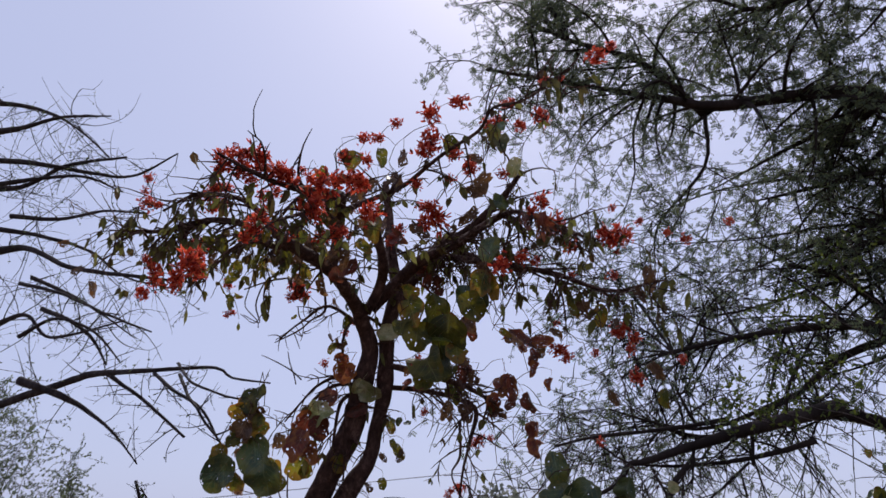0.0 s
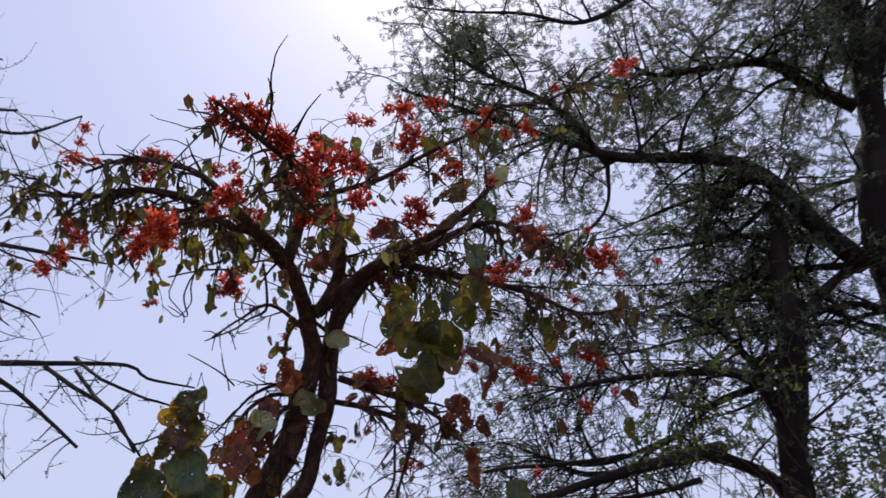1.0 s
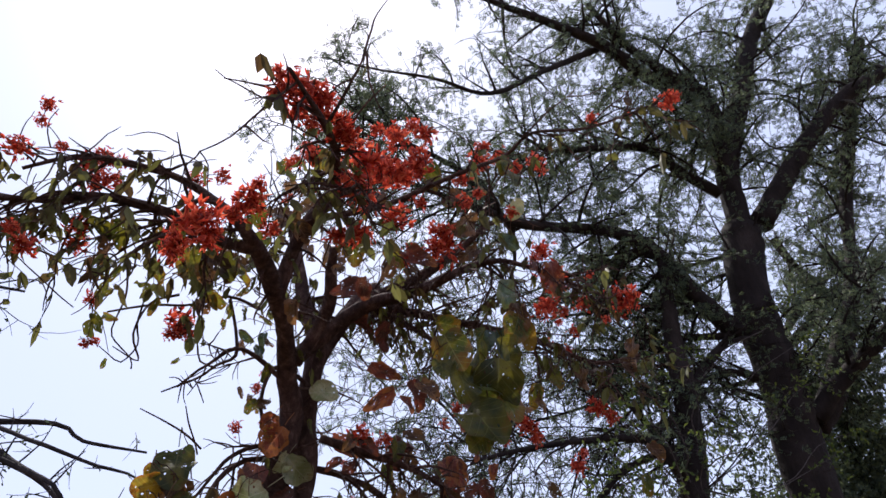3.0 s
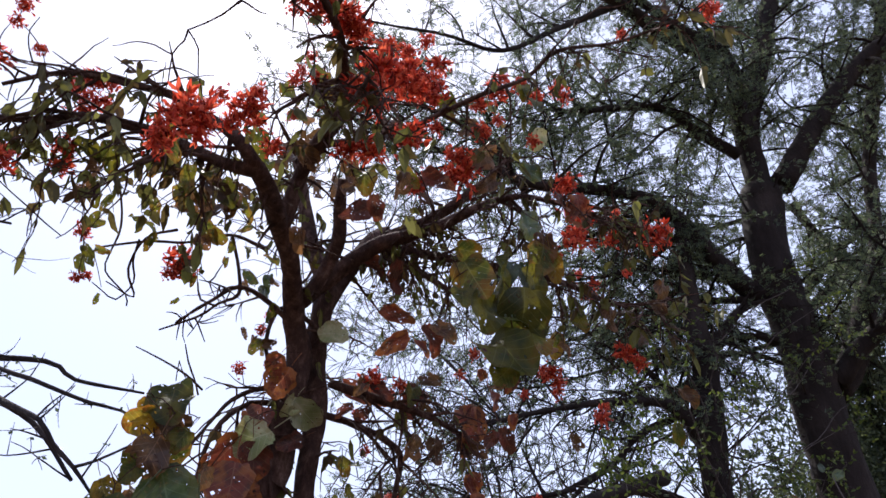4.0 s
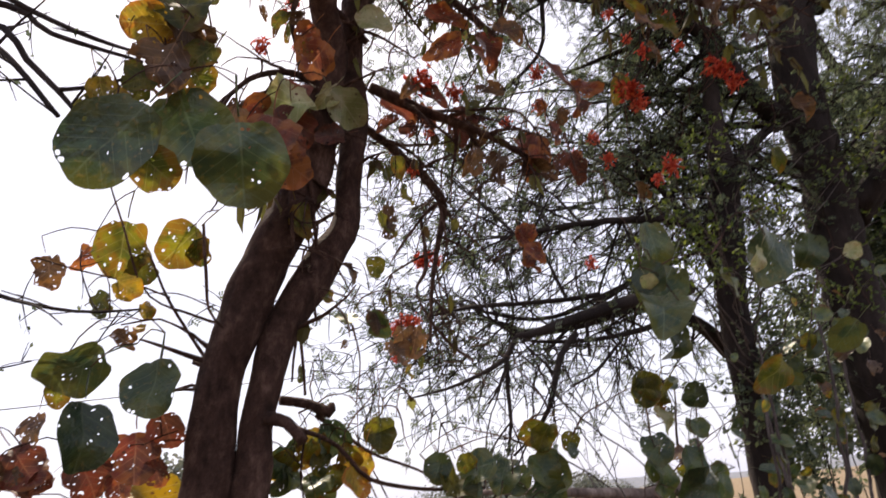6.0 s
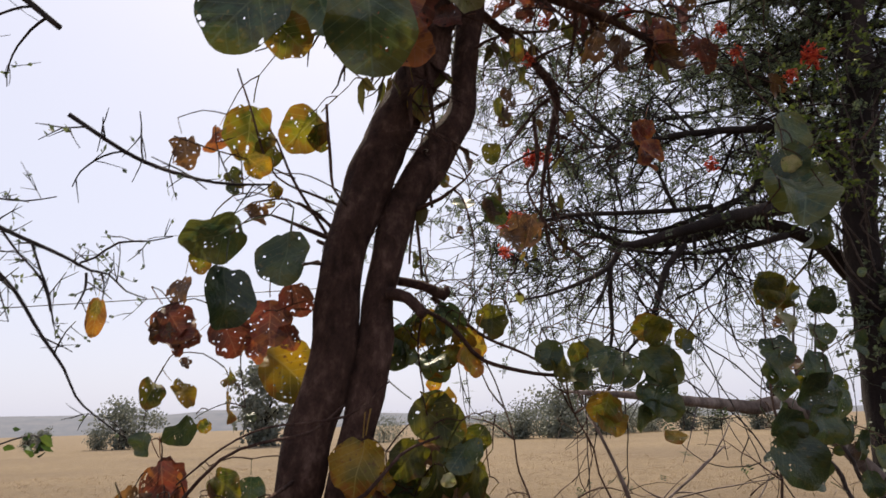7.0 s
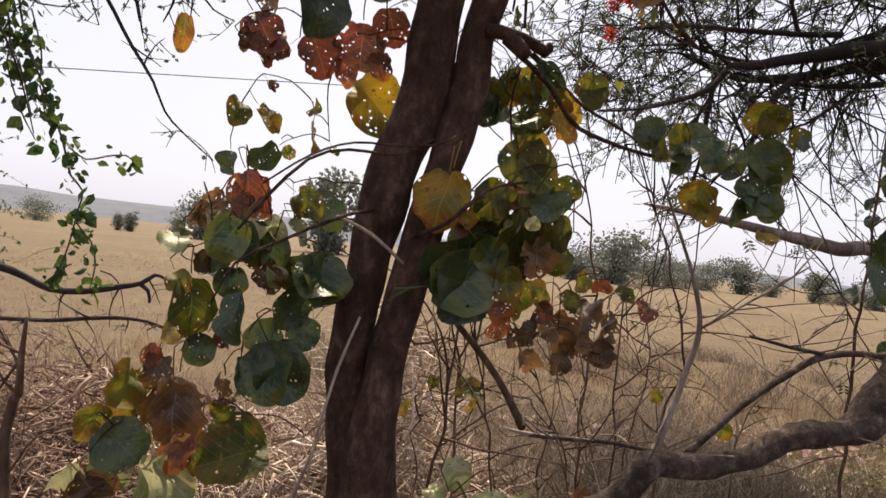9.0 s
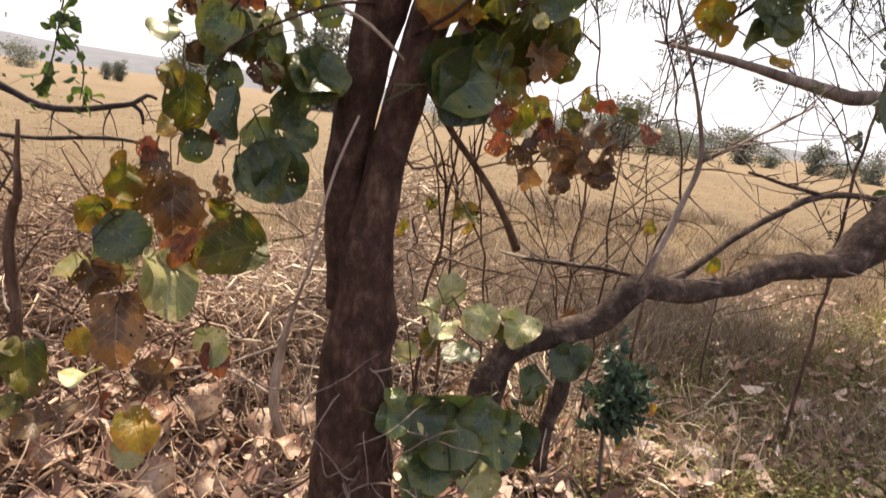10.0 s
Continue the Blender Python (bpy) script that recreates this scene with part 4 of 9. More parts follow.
    lines.append((limb(tree, "limb", bark_dark, [(2.715, 7.54, 4.31, 0.013), (2.799, 7.696, 4.372, 0.01), (2.863, 7.993, 4.378, 0.006), (2.891, 8.193, 4.454, 0.003)], step=0.15, sides=12), 0.15, 7, 1.2, 7, 0.9))
    lines.append((limb(tree, "limb", bark_dark, [(3.633, 7.245, 4.43, 0.019), (3.76, 7.54, 4.485, 0.014), (3.837, 7.764, 4.51, 0.01), (3.858, 7.982, 4.552, 0.004)], step=0.15, sides=12), 0.15, 7, 1.2, 7, 0.9))
    lines.append((limb(tree, "limb", bark_dark, [(2.298, 7.967, 3.58, 0.008), (2.116, 8.083, 3.523, 0.006), (1.694, 8.267, 3.439, 0.004), (1.493, 8.539, 3.287, 0.002)], step=0.15, sides=12), 0.15, 7, 1.2, 7, 0.9))
    lines.append((limb(tree, "limb", bark_dark, [(2.795, 8.147, 3.465, 0.016), (2.765, 8.127, 3.424, 0.012), (2.718, 8.115, 3.397, 0.008), (2.691, 8.078, 3.367, 0.003)], step=0.15, sides=12), 0.15, 7, 1.2, 7, 0.9))
    lines.append((limb(tree, "limb", bark_dark, [(2.298, 7.967, 3.58, 0.008), (1.808, 8.321, 3.569, 0.006), (1.152, 8.385, 3.369, 0.004), (0.714, 8.757, 3.372, 0.002)], step=0.15, sides=12), 0.15, 8, 1.2, 7, 0.9))
    lines.append((limb(tree, "limb", bark_dark, [(2.298, 7.967, 3.58, 0.008), (2.089, 8.192, 3.802, 0.006), (1.549, 8.555, 3.753, 0.004), (1.317, 8.871, 3.878, 0.002)], step=0.15, sides=12), 0.15, 7, 1.2, 7, 0.9))
    lines.append((limb(tree, "limb", bark_dark, [(2.43, 7.92, 3.53, 0.008), (2.337, 8.062, 3.379, 0.006), (2.193, 8.109, 3.202, 0.004), (2.052, 8.216, 3.069, 0.002)], step=0.15, sides=12), 0.15, 7, 1.2, 7, 0.9))
    lines.append((limb(tree, "limb", bark_dark, [(3.255, 7.59, 3.175, 0.009), (2.378, 7.902, 3.116, 0.007), (1.862, 7.992, 2.957, 0.005), (0.992, 8.482, 2.838, 0.002)], step=0.15, sides=12), 0.15, 12, 1.2, 7, 0.9))
    lines.append((keep(limb(tree, "limb", bark_dark, [(3.68, 6.60, 3.48, 0.0771), (2.97, 6.60, 3.31, 0.0608), (2.43, 6.60, 3.16, 0.0503), (2.07, 6.60, 3.05, 0.0409), (1.73, 6.60, 2.94, 0.0299), (1.63, 6.60, 2.93, 0.0238), (1.50, 6.60, 2.76, 0.0196), (1.23, 6.60, 2.63, 0.0153), (0.97, 6.60, 2.54, 0.0094), (0.68, 6.60, 2.48, 0.0055)], step=0.15, sides=10)), 0.1, 5, 0.7, 5, 0.35))
    lines.append((keep(limb(tree, "limb", bark_dark, [(2.22, 6.60, 2.98, 0.0288), (2.03, 6.60, 2.80, 0.0263), (1.95, 6.60, 2.63, 0.0240), (1.83, 6.60, 2.39, 0.0178), (1.65, 6.60, 2.21, 0.0116), (1.47, 6.60, 2.08, 0.0076)], step=0.15, sides=10)), 0.1, 3, 0.7, 5, 0.35))
    lines.append((keep(limb(tree, "limb", bark_dark, [(2.64, 6.70, 3.37, 0.0261), (2.27, 6.70, 3.30, 0.0212), (1.76, 6.70, 3.23, 0.0185), (1.33, 6.70, 3.18, 0.0160), (0.97, 6.70, 3.09, 0.0098)], step=0.15, sides=10)), 0.1, 4, 0.7, 5, 0.35))
    lines.append((keep(limb(tree, "limb", bark_dark, [(1.52, 6.60, 2.80, 0.0196), (1.49, 6.60, 2.55, 0.0175), (1.48, 6.60, 2.31, 0.0135), (1.42, 6.60, 2.08, 0.0095)], step=0.15, sides=10)), 0.1, 2, 0.7, 5, 0.35))
    lines.append((keep(limb(tree, "limb", bark_dark, [(3.43, 6.70, 3.18, 0.0316), (2.97, 6.70, 3.05, 0.0241), (2.53, 6.70, 2.97, 0.0192), (2.06, 6.70, 2.93, 0.0145), (1.77, 6.70, 2.94, 0.0102)], step=0.15, sides=10)), 0.1, 3, 0.7, 5, 0.35))
    lines.append((keep(limb(tree, "limb", bark_dark, [(2.72, 6.60, 2.96, 0.0127), (2.53, 6.60, 2.81, 0.0125), (2.32, 6.60, 2.65, 0.0103), (2.07, 6.60, 2.56, 0.0060)], step=0.15, sides=10)), 0.1, 2, 0.7, 5, 0.35))
    lines.append((keep(limb(tree, "limb", bark_dark, [(2.36, 6.80, 3.34, 0.0174), (2.28, 6.80, 3.53, 0.0153), (2.20, 6.80, 3.74, 0.0109)], step=0.15, sides=10)), 0.1, 3, 0.7, 5, 0.35))
    lines.append((limb(tree, "limb", bark_dark, [(7.03, 7.10, 5.24, 0.0350), (6.32, 7.50, 5.69, 0.0278), (5.44, 8.00, 6.18, 0.0205), (4.05, 8.30, 6.08, 0.0132), (2.84, 8.50, 6.06, 0.0060)], step=0.15, sides=9), 0.15, 15, 1.0, 8, 0.8))
    lines.append((limb(tree, "limb", bark_dark, [(7.58, 7.10, 6.43, 0.0350), (6.23, 7.60, 6.82, 0.0278), (5.07, 8.10, 6.98, 0.0205), (3.76, 8.40, 6.87, 0.0132), (2.67, 8.60, 6.45, 0.0060)], step=0.15, sides=9), 0.15, 15, 1.0, 8, 0.8))
    lines.append((limb(tree, "limb", bark_dark, [(6.32, 7.50, 5.69, 0.0350), (4.93, 7.90, 5.34, 0.0253), (3.63, 8.20, 4.99, 0.0157), (2.78, 8.40, 4.99, 0.0060)], step=0.15, sides=9), 0.15, 15, 1.0, 8, 0.8))
    twigs, lv = Bag(), Bag()
    for ln, first, count, reach, sub, dense in lines:
        clothe(twigs, lv, rng, ln, first, count, reach, sub, 0.068, 0.12, 0.018, dense * 0.4, 0.1)
    for ln in strands:
        for k in range(4):
            p = ln[int(rng.integers(1, len(ln) - 1)), :3]
            c = wander(rng, p, (rng.normal() * 0.8, rng.normal() * 0.8, -0.8), rng.uniform(0.7, 2.4), 0.007, 0.0025, 0.08, 0.24, (0, 0, -0.05))
            tube(twigs, c, 4)
            for q in c[2::2]:
                if rng.uniform() < 0.6:
                    s = wander(rng, q[:3], rand_unit(rng), rng.uniform(0.15, 0.6), 0.0035, 0.0015, 0.05, 0.35, (0, 0, -0.03))
                    tube(twigs, s, 3)
                    for v in s[2::2]:
                        if rng.uniform() < 0.4:
                            feather(lv, rng, v[:3], rand_unit(rng), 0.05)
    part("twig_growth", twigs.mesh("twig_growth"), bark_dark, tree, kind="stuff")
    part("foliage", lv.mesh("foliage", False), acacia_leaf, tree, kind="stuff")


small_acacia()


def creeper(name, base, label, spots, seed, material, size, stalk_mat, sides=4, reach=0.35, shape=leaflet, low=0.45, host=None):
    """A leafy climber: crooked stems up to each spot, small leaves all along."""
    rng = np.random.default_rng(seed)
    th = thing(name, base, label, "shrub")
    st, lv = Bag(), Bag()
    for x, y, z in spots:
        p0 = np.array((x + rng.uniform(-0.3, 0.3), y + rng.uniform(-0.2, 0.2), 0.0))
        p1 = np.array((x, y, z))
        if host:
            p0 = np.array((host[0] + 0.03 * z, host[1], z * 0.82))
        ln = smooth_line([(*(p0 + (p1 - p0) * u + rand_unit(rng) * 0.09 * (0 < u < 1)), 0.012 - 0.009 * u) for u in (0, 0.2, 0.4, 0.6, 0.8, 1.0)], 0.12)
        tube(st, ln, 4)
        for i in range(int(len(ln) * low), len(ln)):
            for _ in range(sides):
                c = wander(rng, ln[i, :3], rand_unit(rng), reach, 0.003, 0.0015, 0.07, 0.35, (0, 0, -0.05))
                tube(st, c, 3)
                for q in c[1:]:
                    for _ in range(3):
                        shape(lv, q[:3], rand_unit(rng), rand_unit(rng), size * rng.uniform(0.6, 1.2), size * 0.5)
    part("stem_growth", st.mesh("stem_growth"), stalk_mat, th, kind="stuff")
    part("foliage", lv.mesh("foliage", False), material, th, kind="stuff")


creeper("thorn_bush", (-6.0, 9.6, 0), "dark straggly bush with tiny leaves beyond the thorn tree", [
    (-5.4, 9.4, 3.2), (-6.2, 9.8, 4.0), (-6.8, 9.2, 4.2), (-5.9, 9.0, 3.2), (-7.4, 9.8, 4.6), (-5.0, 9.8, 2.7), (-6.5, 9.5, 3.6), (-8.0, 9.4, 4.5), (-7.0, 10.2, 4.7),
    (-4.4, 9.5, 2.2), (-5.6, 9.6, 3.7), (-6.0, 9.2, 3.5), (-4.7, 9.2, 2.9), (-5.2, 10.0, 3.4), (-4.1, 9.9, 2.3), (-6.4, 10.0, 4.4), (-3.7, 9.6, 1.8), (-7.7, 9.1, 4.2),
], 23, acacia_leaf, 0.045, bark_grey, 6, 0.55, blade)
creeper("undergrowth_bush", (6.5, 7.6, 0), "dense dark green bush round the feet of the acacias", [
    (8.32, 7.25, 5.19), (8.63, 7.07, 4.39), (8.51, 7.60, 6.77), (9.02, 6.96, 6.34), (9.54, 6.78, 4.88), (8.59, 7.32, 6.20), (8.04, 8.57, 4.07),
    (8.62, 7.08, 5.66), (9.14, 8.05, 4.05), (10.40, 7.32, 6.58), (9.18, 7.45, 4.95), (8.70, 7.61, 5.63), (8.49, 8.42, 4.47), (8.15, 8.16, 5.56),
    (8.39, 7.32, 4.33), (8.75, 7.23, 3.96), (9.47, 6.71, 5.78), (8.71, 6.91, 6.34), (10.00, 7.78, 4.02), (9.84, 7.30, 4.30), (10.38, 7.56, 6.36),
    (8.96, 7.35, 6.47), (8.42, 8.00, 3.98), (8.97, 7.22, 5.82), (8.75, 7.69, 3.93), (10.17, 7.45, 6.53), (9.56, 6.70, 6.70), (9.60, 7.71, 5.19),
    (9.22, 8.05, 6.70), (8.01, 7.13, 5.53), (7.91, 7.30, 4.57), (8.58, 7.96, 4.64), (9.28, 6.97, 7.96), (9.75, 7.51, 7.56),
    *[(5.0 + 3.2 * ((k * 0.618) % 1), 6.9 + 0.7 * ((k * 0.382 + 0.2) % 1), 3.0 + 0.45 * (k % 5) + 0.6 * ((k * 0.618) % 1)) for k in range(8)],
], 25, acacia_leaf, 0.075, bark_dark, 4, 0.45, blade)
creeper("thorn_thicket", (4.2, 6.2, 0), "bright yellow-green leafy climber growing up before the acacia trunks", [
    (2.66, 5.80, 3.76), (3.25, 5.80, 3.70), (3.27, 5.80, 3.34), (4.29, 5.80, 4.13), (3.89, 5.80, 3.96), (2.21, 5.80, 3.43), (2.32, 5.80, 3.22), (4.46, 5.80, 3.39), (4.89, 5.80, 3.30), (5.88, 5.80, 3.97), (5.35, 5.80, 3.48), (6.39, 5.80, 4.27), (3.16, 5.80, 4.38), (4.17, 5.80, 5.04), (3.49, 5.80, 4.70), (2.82, 5.80, 4.16), (6.32, 5.80, 6.05), (6.49, 5.80, 5.55), (5.43, 5.80, 4.62), (6.22, 5.80, 4.90), (2.69, 5.80, 3.54),
], 21, thicket_leaf, 0.05, bark_grey, 3, 0.3, leaflet, 0.88, (5.03, 7.15))


# ---- bare tree on the far side ----
def bare_tree():
    rng = np.random.default_rng(12)
    tree = thing("thorn_tree", (-4.9, 5.9, 0), "nearly leafless thorn tree with long thin drooping branches", "tree")
    lines = []
    trunk = limb(tree, "trunk", bark_thorn, [(-4.9, 5.9, -0.05, 0.16), (-4.8, 5.8, 1.2, 0.13), (-4.7, 5.7, 2.4, 0.11), (-4.6, 5.7, 3.6, 0.08), (-4.5, 5.6, 4.8, 0.05), (-4.3, 5.5, 6.0, 0.02)])
    lines.append((limb(tree, "limb", bark_thorn, [(-1.17, 4.46, 3.11, 0.0048), (-1.41, 4.46, 3.14, 0.0080), (-1.52, 4.46, 3.20, 0.0096), (-1.89, 4.50, 3.19, 0.0144), (-2.24, 4.60, 3.19, 0.0195), (-2.46, 4.75, 3.21, 0.0235), (-2.68, 4.90, 3.19, 0.0241), (-3.5, 5.2, 3.0, 0.034), (-4.66, 5.7, 2.75, 0.06)], step=0.04, sides=9), 0.0, 14, 0.3, 0.0))
    lines.append((limb(tree, "limb", bark_thorn, [(-1.16, 4.10, 2.87, 0.0024), (-1.25, 4.20, 2.95, 0.0049), (-1.35, 4.20, 2.97, 0.0065), (-1.44, 4.20, 3.00, 0.0072), (-1.52, 4.20, 3.03, 0.0078), (-1.62, 4.30, 3.09, 0.0081), (-1.81, 4.60, 3.26, 0.0099)], step=0.04, sides=9), 0.0, 5, 0.2, 0.0))
    lines.append((limb(tree, "limb", bark_thorn, [(-1.27, 4.13, 2.64, 0.0029), (-1.35, 4.13, 2.74, 0.0066), (-1.42, 4.13, 2.81, 0.0074), (-1.47, 4.13, 2.88, 0.0081), (-1.60, 4.30, 2.99, 0.0095), (-1.79, 4.60, 3.19, 0.0107)], step=0.04, sides=9), 0.0, 5, 0.2, 0.0))
    limb(tree, "branch", bark_thorn, [(-1.21, 4.12, 2.81, 0.0039), (-1.29, 4.12, 2.76, 0.0045), (-1.35, 4.12, 2.74, 0.0058)], step=0.04, sides=9)
    lines.append((limb(tree, "branch", bark_thorn, [(-1.35, 4.20, 2.72, 0.0057), (-1.50, 4.25, 2.91, 0.0088), (-1.69, 4.30, 3.02, 0.0105), (-1.91, 4.50, 3.17, 0.0128)], step=0.04, sides=9), 0.0, 10, 0.3, 0.0))
    lines.append((limb(tree, "branch", bark_thorn, [(-1.69, 4.60, 2.80, 0.0078), (-1.95, 4.60, 3.00, 0.0112), (-2.13, 4.60, 3.11, 0.0129), (-2.25, 4.60, 3.19, 0.0162)], step=0.04, sides=9), 0.0, 10, 0.35, 0.0))
    lines.append((limb(tree, "branch", bark_thorn, [(-2.03, 4.8, 2.66, 0.004), (-2.2, 4.8, 2.83, 0.0085), (-2.38, 4.8, 2.96, 0.0139), (-2.61, 4.8, 3.08, 0.0213), (-2.92, 4.8, 3.18, 0.0301)], step=0.04, sides=9), 0.0, 12, 0.4, 0.0))
    lines.append((limb(tree, "branch", bark_thorn, [(-2.42, 4.90, 3.32, 0.0070), (-2.53, 4.90, 3.47, 0.0107), (-2.70, 4.90, 3.61, 0.0144), (-2.97, 4.90, 3.72, 0.0182)], step=0.04, sides=9), 0.0, 14, 0.45, 0.0))
    lines.append((limb(tree, "branch", bark_thorn, [(-4.98, 5.6, 3.86, 0.0878), (-3.91, 5.2, 4.14, 0.0547), (-3.33, 5, 4.24, 0.0246), (-2.78, 4.8, 4, 0.0175), (-2.1, 4.6, 3.85, 0.0111), (-1.76, 4.5, 3.78, 0.0054)], step=0.04, sides=9), 0.1, 26, 0.8, 0.0))
    lines.append((limb(tree, "branch", bark_thorn, [(-5.13, 5.6, 4.23, 0.0904), (-4.43, 5.4, 4.92, 0.0555), (-3.63, 5.2, 4.88, 0.0202), (-3.22, 5.1, 5.04, 0.0157), (-2.7, 5, 5.07, 0.0088)], step=0.04, sides=9), 0.1, 26, 0.8, 0.0))
    lines.append((limb(tree, "branch", bark_thorn, [(-5.49, 5.6, 5.17, 0.0823), (-4.38, 5.3, 5.41, 0.0473), (-3.71, 5.1, 5.4, 0.0206), (-3.32, 5, 5.45, 0.0136), (-2.86, 4.9, 5.4, 0.0067)], step=0.04, sides=9), 0.1, 26, 0.8, 0.0))
    lines.append((limb(tree, "branch", bark_thorn, [(-4.65, 5.6, 3.01, 0.0819), (-3.87, 5.3, 3.44, 0.0444), (-3.18, 5, 3.7, 0.0157), (-2.85, 4.9, 3.51, 0.0113), (-2.31, 4.8, 3.61, 0.0056)], step=0.04, sides=9), 0.1, 26, 0.8, 0.0))
    lines.append((limb(tree, "branch", bark_thorn, [(-3.01, 4.8, 3.48, 0.0147), (-2.73, 4.7, 3.58, 0.011), (-2.43, 4.65, 3.48, 0.009), (-2.19, 4.6, 3.27, 0.0052)], step=0.04, sides=9), 0.1, 11, 0.3, 0.02))
    lines.append((limb(tree, "branch", bark_thorn, [(-3.18, 4.9, 3.91, 0.0156), (-2.8, 4.8, 3.8, 0.0114), (-2.38, 4.7, 3.61, 0.0092), (-2.07, 4.7, 3.5, 0.0055)], step=0.04, sides=9), 0.1, 11, 0.3, 0.02))
    lines.append((limb(tree, "branch", bark_thorn, [(-1.45, 4.90, 1.70, 0.0017), (-1.54, 4.90, 1.77, 0.0025), (-1.59, 4.90, 1.82, 0.0033), (-1.63, 4.90, 1.90, 0.0041), (-1.69, 4.90, 1.99, 0.0049), (-1.77, 4.90, 2.11, 0.0057), (-1.82, 4.90, 2.17, 0.0065), (-1.89, 4.90, 2.25, 0.0065), (-1.97, 4.90, 2.37, 0.0081), (-2.01, 4.90, 2.46, 0.0097), (-2.06, 4.90, 2.57, 0.0105)], step=0.04, sides=9), 0.0, 9, 0.16, 0.02))
    lines.append((limb(tree, "branch", bark_thorn, [(-1.43, 4.90, 2.11, 0.0017), (-1.49, 4.90, 2.13, 0.0026), (-1.54, 4.90, 2.18, 0.0034), (-1.59, 4.90, 2.19, 0.0042), (-1.65, 4.90, 2.22, 0.0050), (-1.74, 4.90, 2.26, 0.0058), (-1.85, 4.90, 2.31, 0.0065), (-1.97, 4.90, 2.37, 0.0081)], step=0.04, sides=9), 0.0, 9, 0.16, 0.02))
    lines.append((limb(tree, "branch", bark_thorn, [(-1.37, 4.90, 2.31, 0.0018), (-1.44, 4.90, 2.29, 0.0026), (-1.52, 4.90, 2.28, 0.0034), (-1.58, 4.90, 2.23, 0.0034), (-1.62, 4.90, 2.21, 0.0034)], step=0.04, sides=9), 0.0, 5, 0.1, 0.02))
    lines.append((limb(tree, "branch", bark_thorn, [(-1.55, 4.90, 2.10, 0.0017), (-1.55, 4.90, 2.15, 0.0025), (-1.56, 4.90, 2.18, 0.0034)], step=0.04, sides=9), 0.0, 1, 0.05, 0.02))
    lines.append((limb(tree, "branch", bark_thorn, [(-1.62, 4.90, 2.07, 0.0017), (-1.60, 4.90, 2.13, 0.0034), (-1.60, 4.90, 2.18, 0.0042)], step=0.04, sides=9), 0.0, 2, 0.08, 0.02))
    lines.append((limb(tree, "branch", bark_thorn, [(-1.67, 4.90, 2.03, 0.0025), (-1.69, 4.90, 2.11, 0.0033), (-1.72, 4.90, 2.18, 0.0033), (-1.75, 4.90, 2.26, 0.0041), (-1.74, 4.90, 2.26, 0.0050)], step=0.04, sides=9), 0.0, 4, 0.1, 0.02))
    lines.append((limb(tree, "branch", bark_thorn, [(-1.68, 4.90, 2.06, 0.0025), (-1.71, 4.90, 2.15, 0.0033), (-1.78, 4.90, 2.23, 0.0033), (-1.87, 4.90, 2.35, 0.0041), (-1.97, 4.90, 2.47, 0.0049), (-2.02, 4.90, 2.53, 0.0057)], step=0.04, sides=9), 0.0, 7, 0.14, 0.02))
    lines.append((limb(tree, "branch", bark_thorn, [(-1.70, 4.90, 2.41, 0.0017), (-1.78, 4.90, 2.39, 0.0025), (-1.86, 4.90, 2.39, 0.0033), (-1.92, 4.90, 2.41, 0.0033)], step=0.04, sides=9), 0.0, 3, 0.08, 0.02))
    lines.append((limb(tree, "branch", bark_thorn, [(-1.93, 4.90, 2.07, 0.0024), (-1.96, 4.90, 2.13, 0.0040), (-1.98, 4.90, 2.21, 0.0048), (-1.98, 4.90, 2.29, 0.0056), (-1.97, 4.90, 2.37, 0.0073)], step=0.04, sides=9), 0.0, 7, 0.14, 0.02))
    lines.append((limb(tree, "branch", bark_thorn, [(-1.78, 4.90, 2.03, 0.0016), (-1.81, 4.90, 2.11, 0.0024), (-1.83, 4.90, 2.17, 0.0032), (-1.89, 4.90, 2.25, 0.0049)], step=0.04, sides=9), 0.0, 5, 0.12, 0.02))
    lines.append((limb(tree, "branch", bark_thorn, [(-2.02, 4.90, 2.07, 0.0023), (-1.95, 4.90, 2.07, 0.0032), (-1.94, 4.90, 2.11, 0.0032), (-1.86, 4.90, 2.13, 0.0024), (-1.83, 4.90, 2.17, 0.0032)], step=0.04, sides=9), 0.0, 6, 0.14, 0.02))
    lines.append((limb(tree, "branch", bark_thorn, [(-1.91, 4.90, 1.71, 0.0015), (-1.94, 4.90, 1.81, 0.0023), (-1.98, 4.90, 1.92, 0.0031), (-2.04, 4.90, 2.04, 0.0039), (-2.04, 4.90, 2.25, 0.0047), (-2.03, 4.90, 2.39, 0.0064)], step=0.04, sides=9), 0.0, 9, 0.2, 0.02))
    lines.append((limb(tree, "branch", bark_thorn, [(-1.83, 4.90, 2.07, 0.0016), (-1.93, 4.90, 2.06, 0.0024), (-2.02, 4.90, 2.12, 0.0031), (-2.09, 4.90, 2.19, 0.0039)], step=0.04, sides=9), 0.0, 8, 0.2, 0.02))
    lines.append((limb(tree, "branch", bark_thorn, [(-1.13, 4.4, 2.33, 0.0028), (-1.27, 4.35, 2.3, 0.004), (-1.43, 4.3, 2.32, 0.005), (-1.58, 4.25, 2.39, 0.0053)], step=0.04, sides=9), 0.0, 9, 0.25, 0.0))
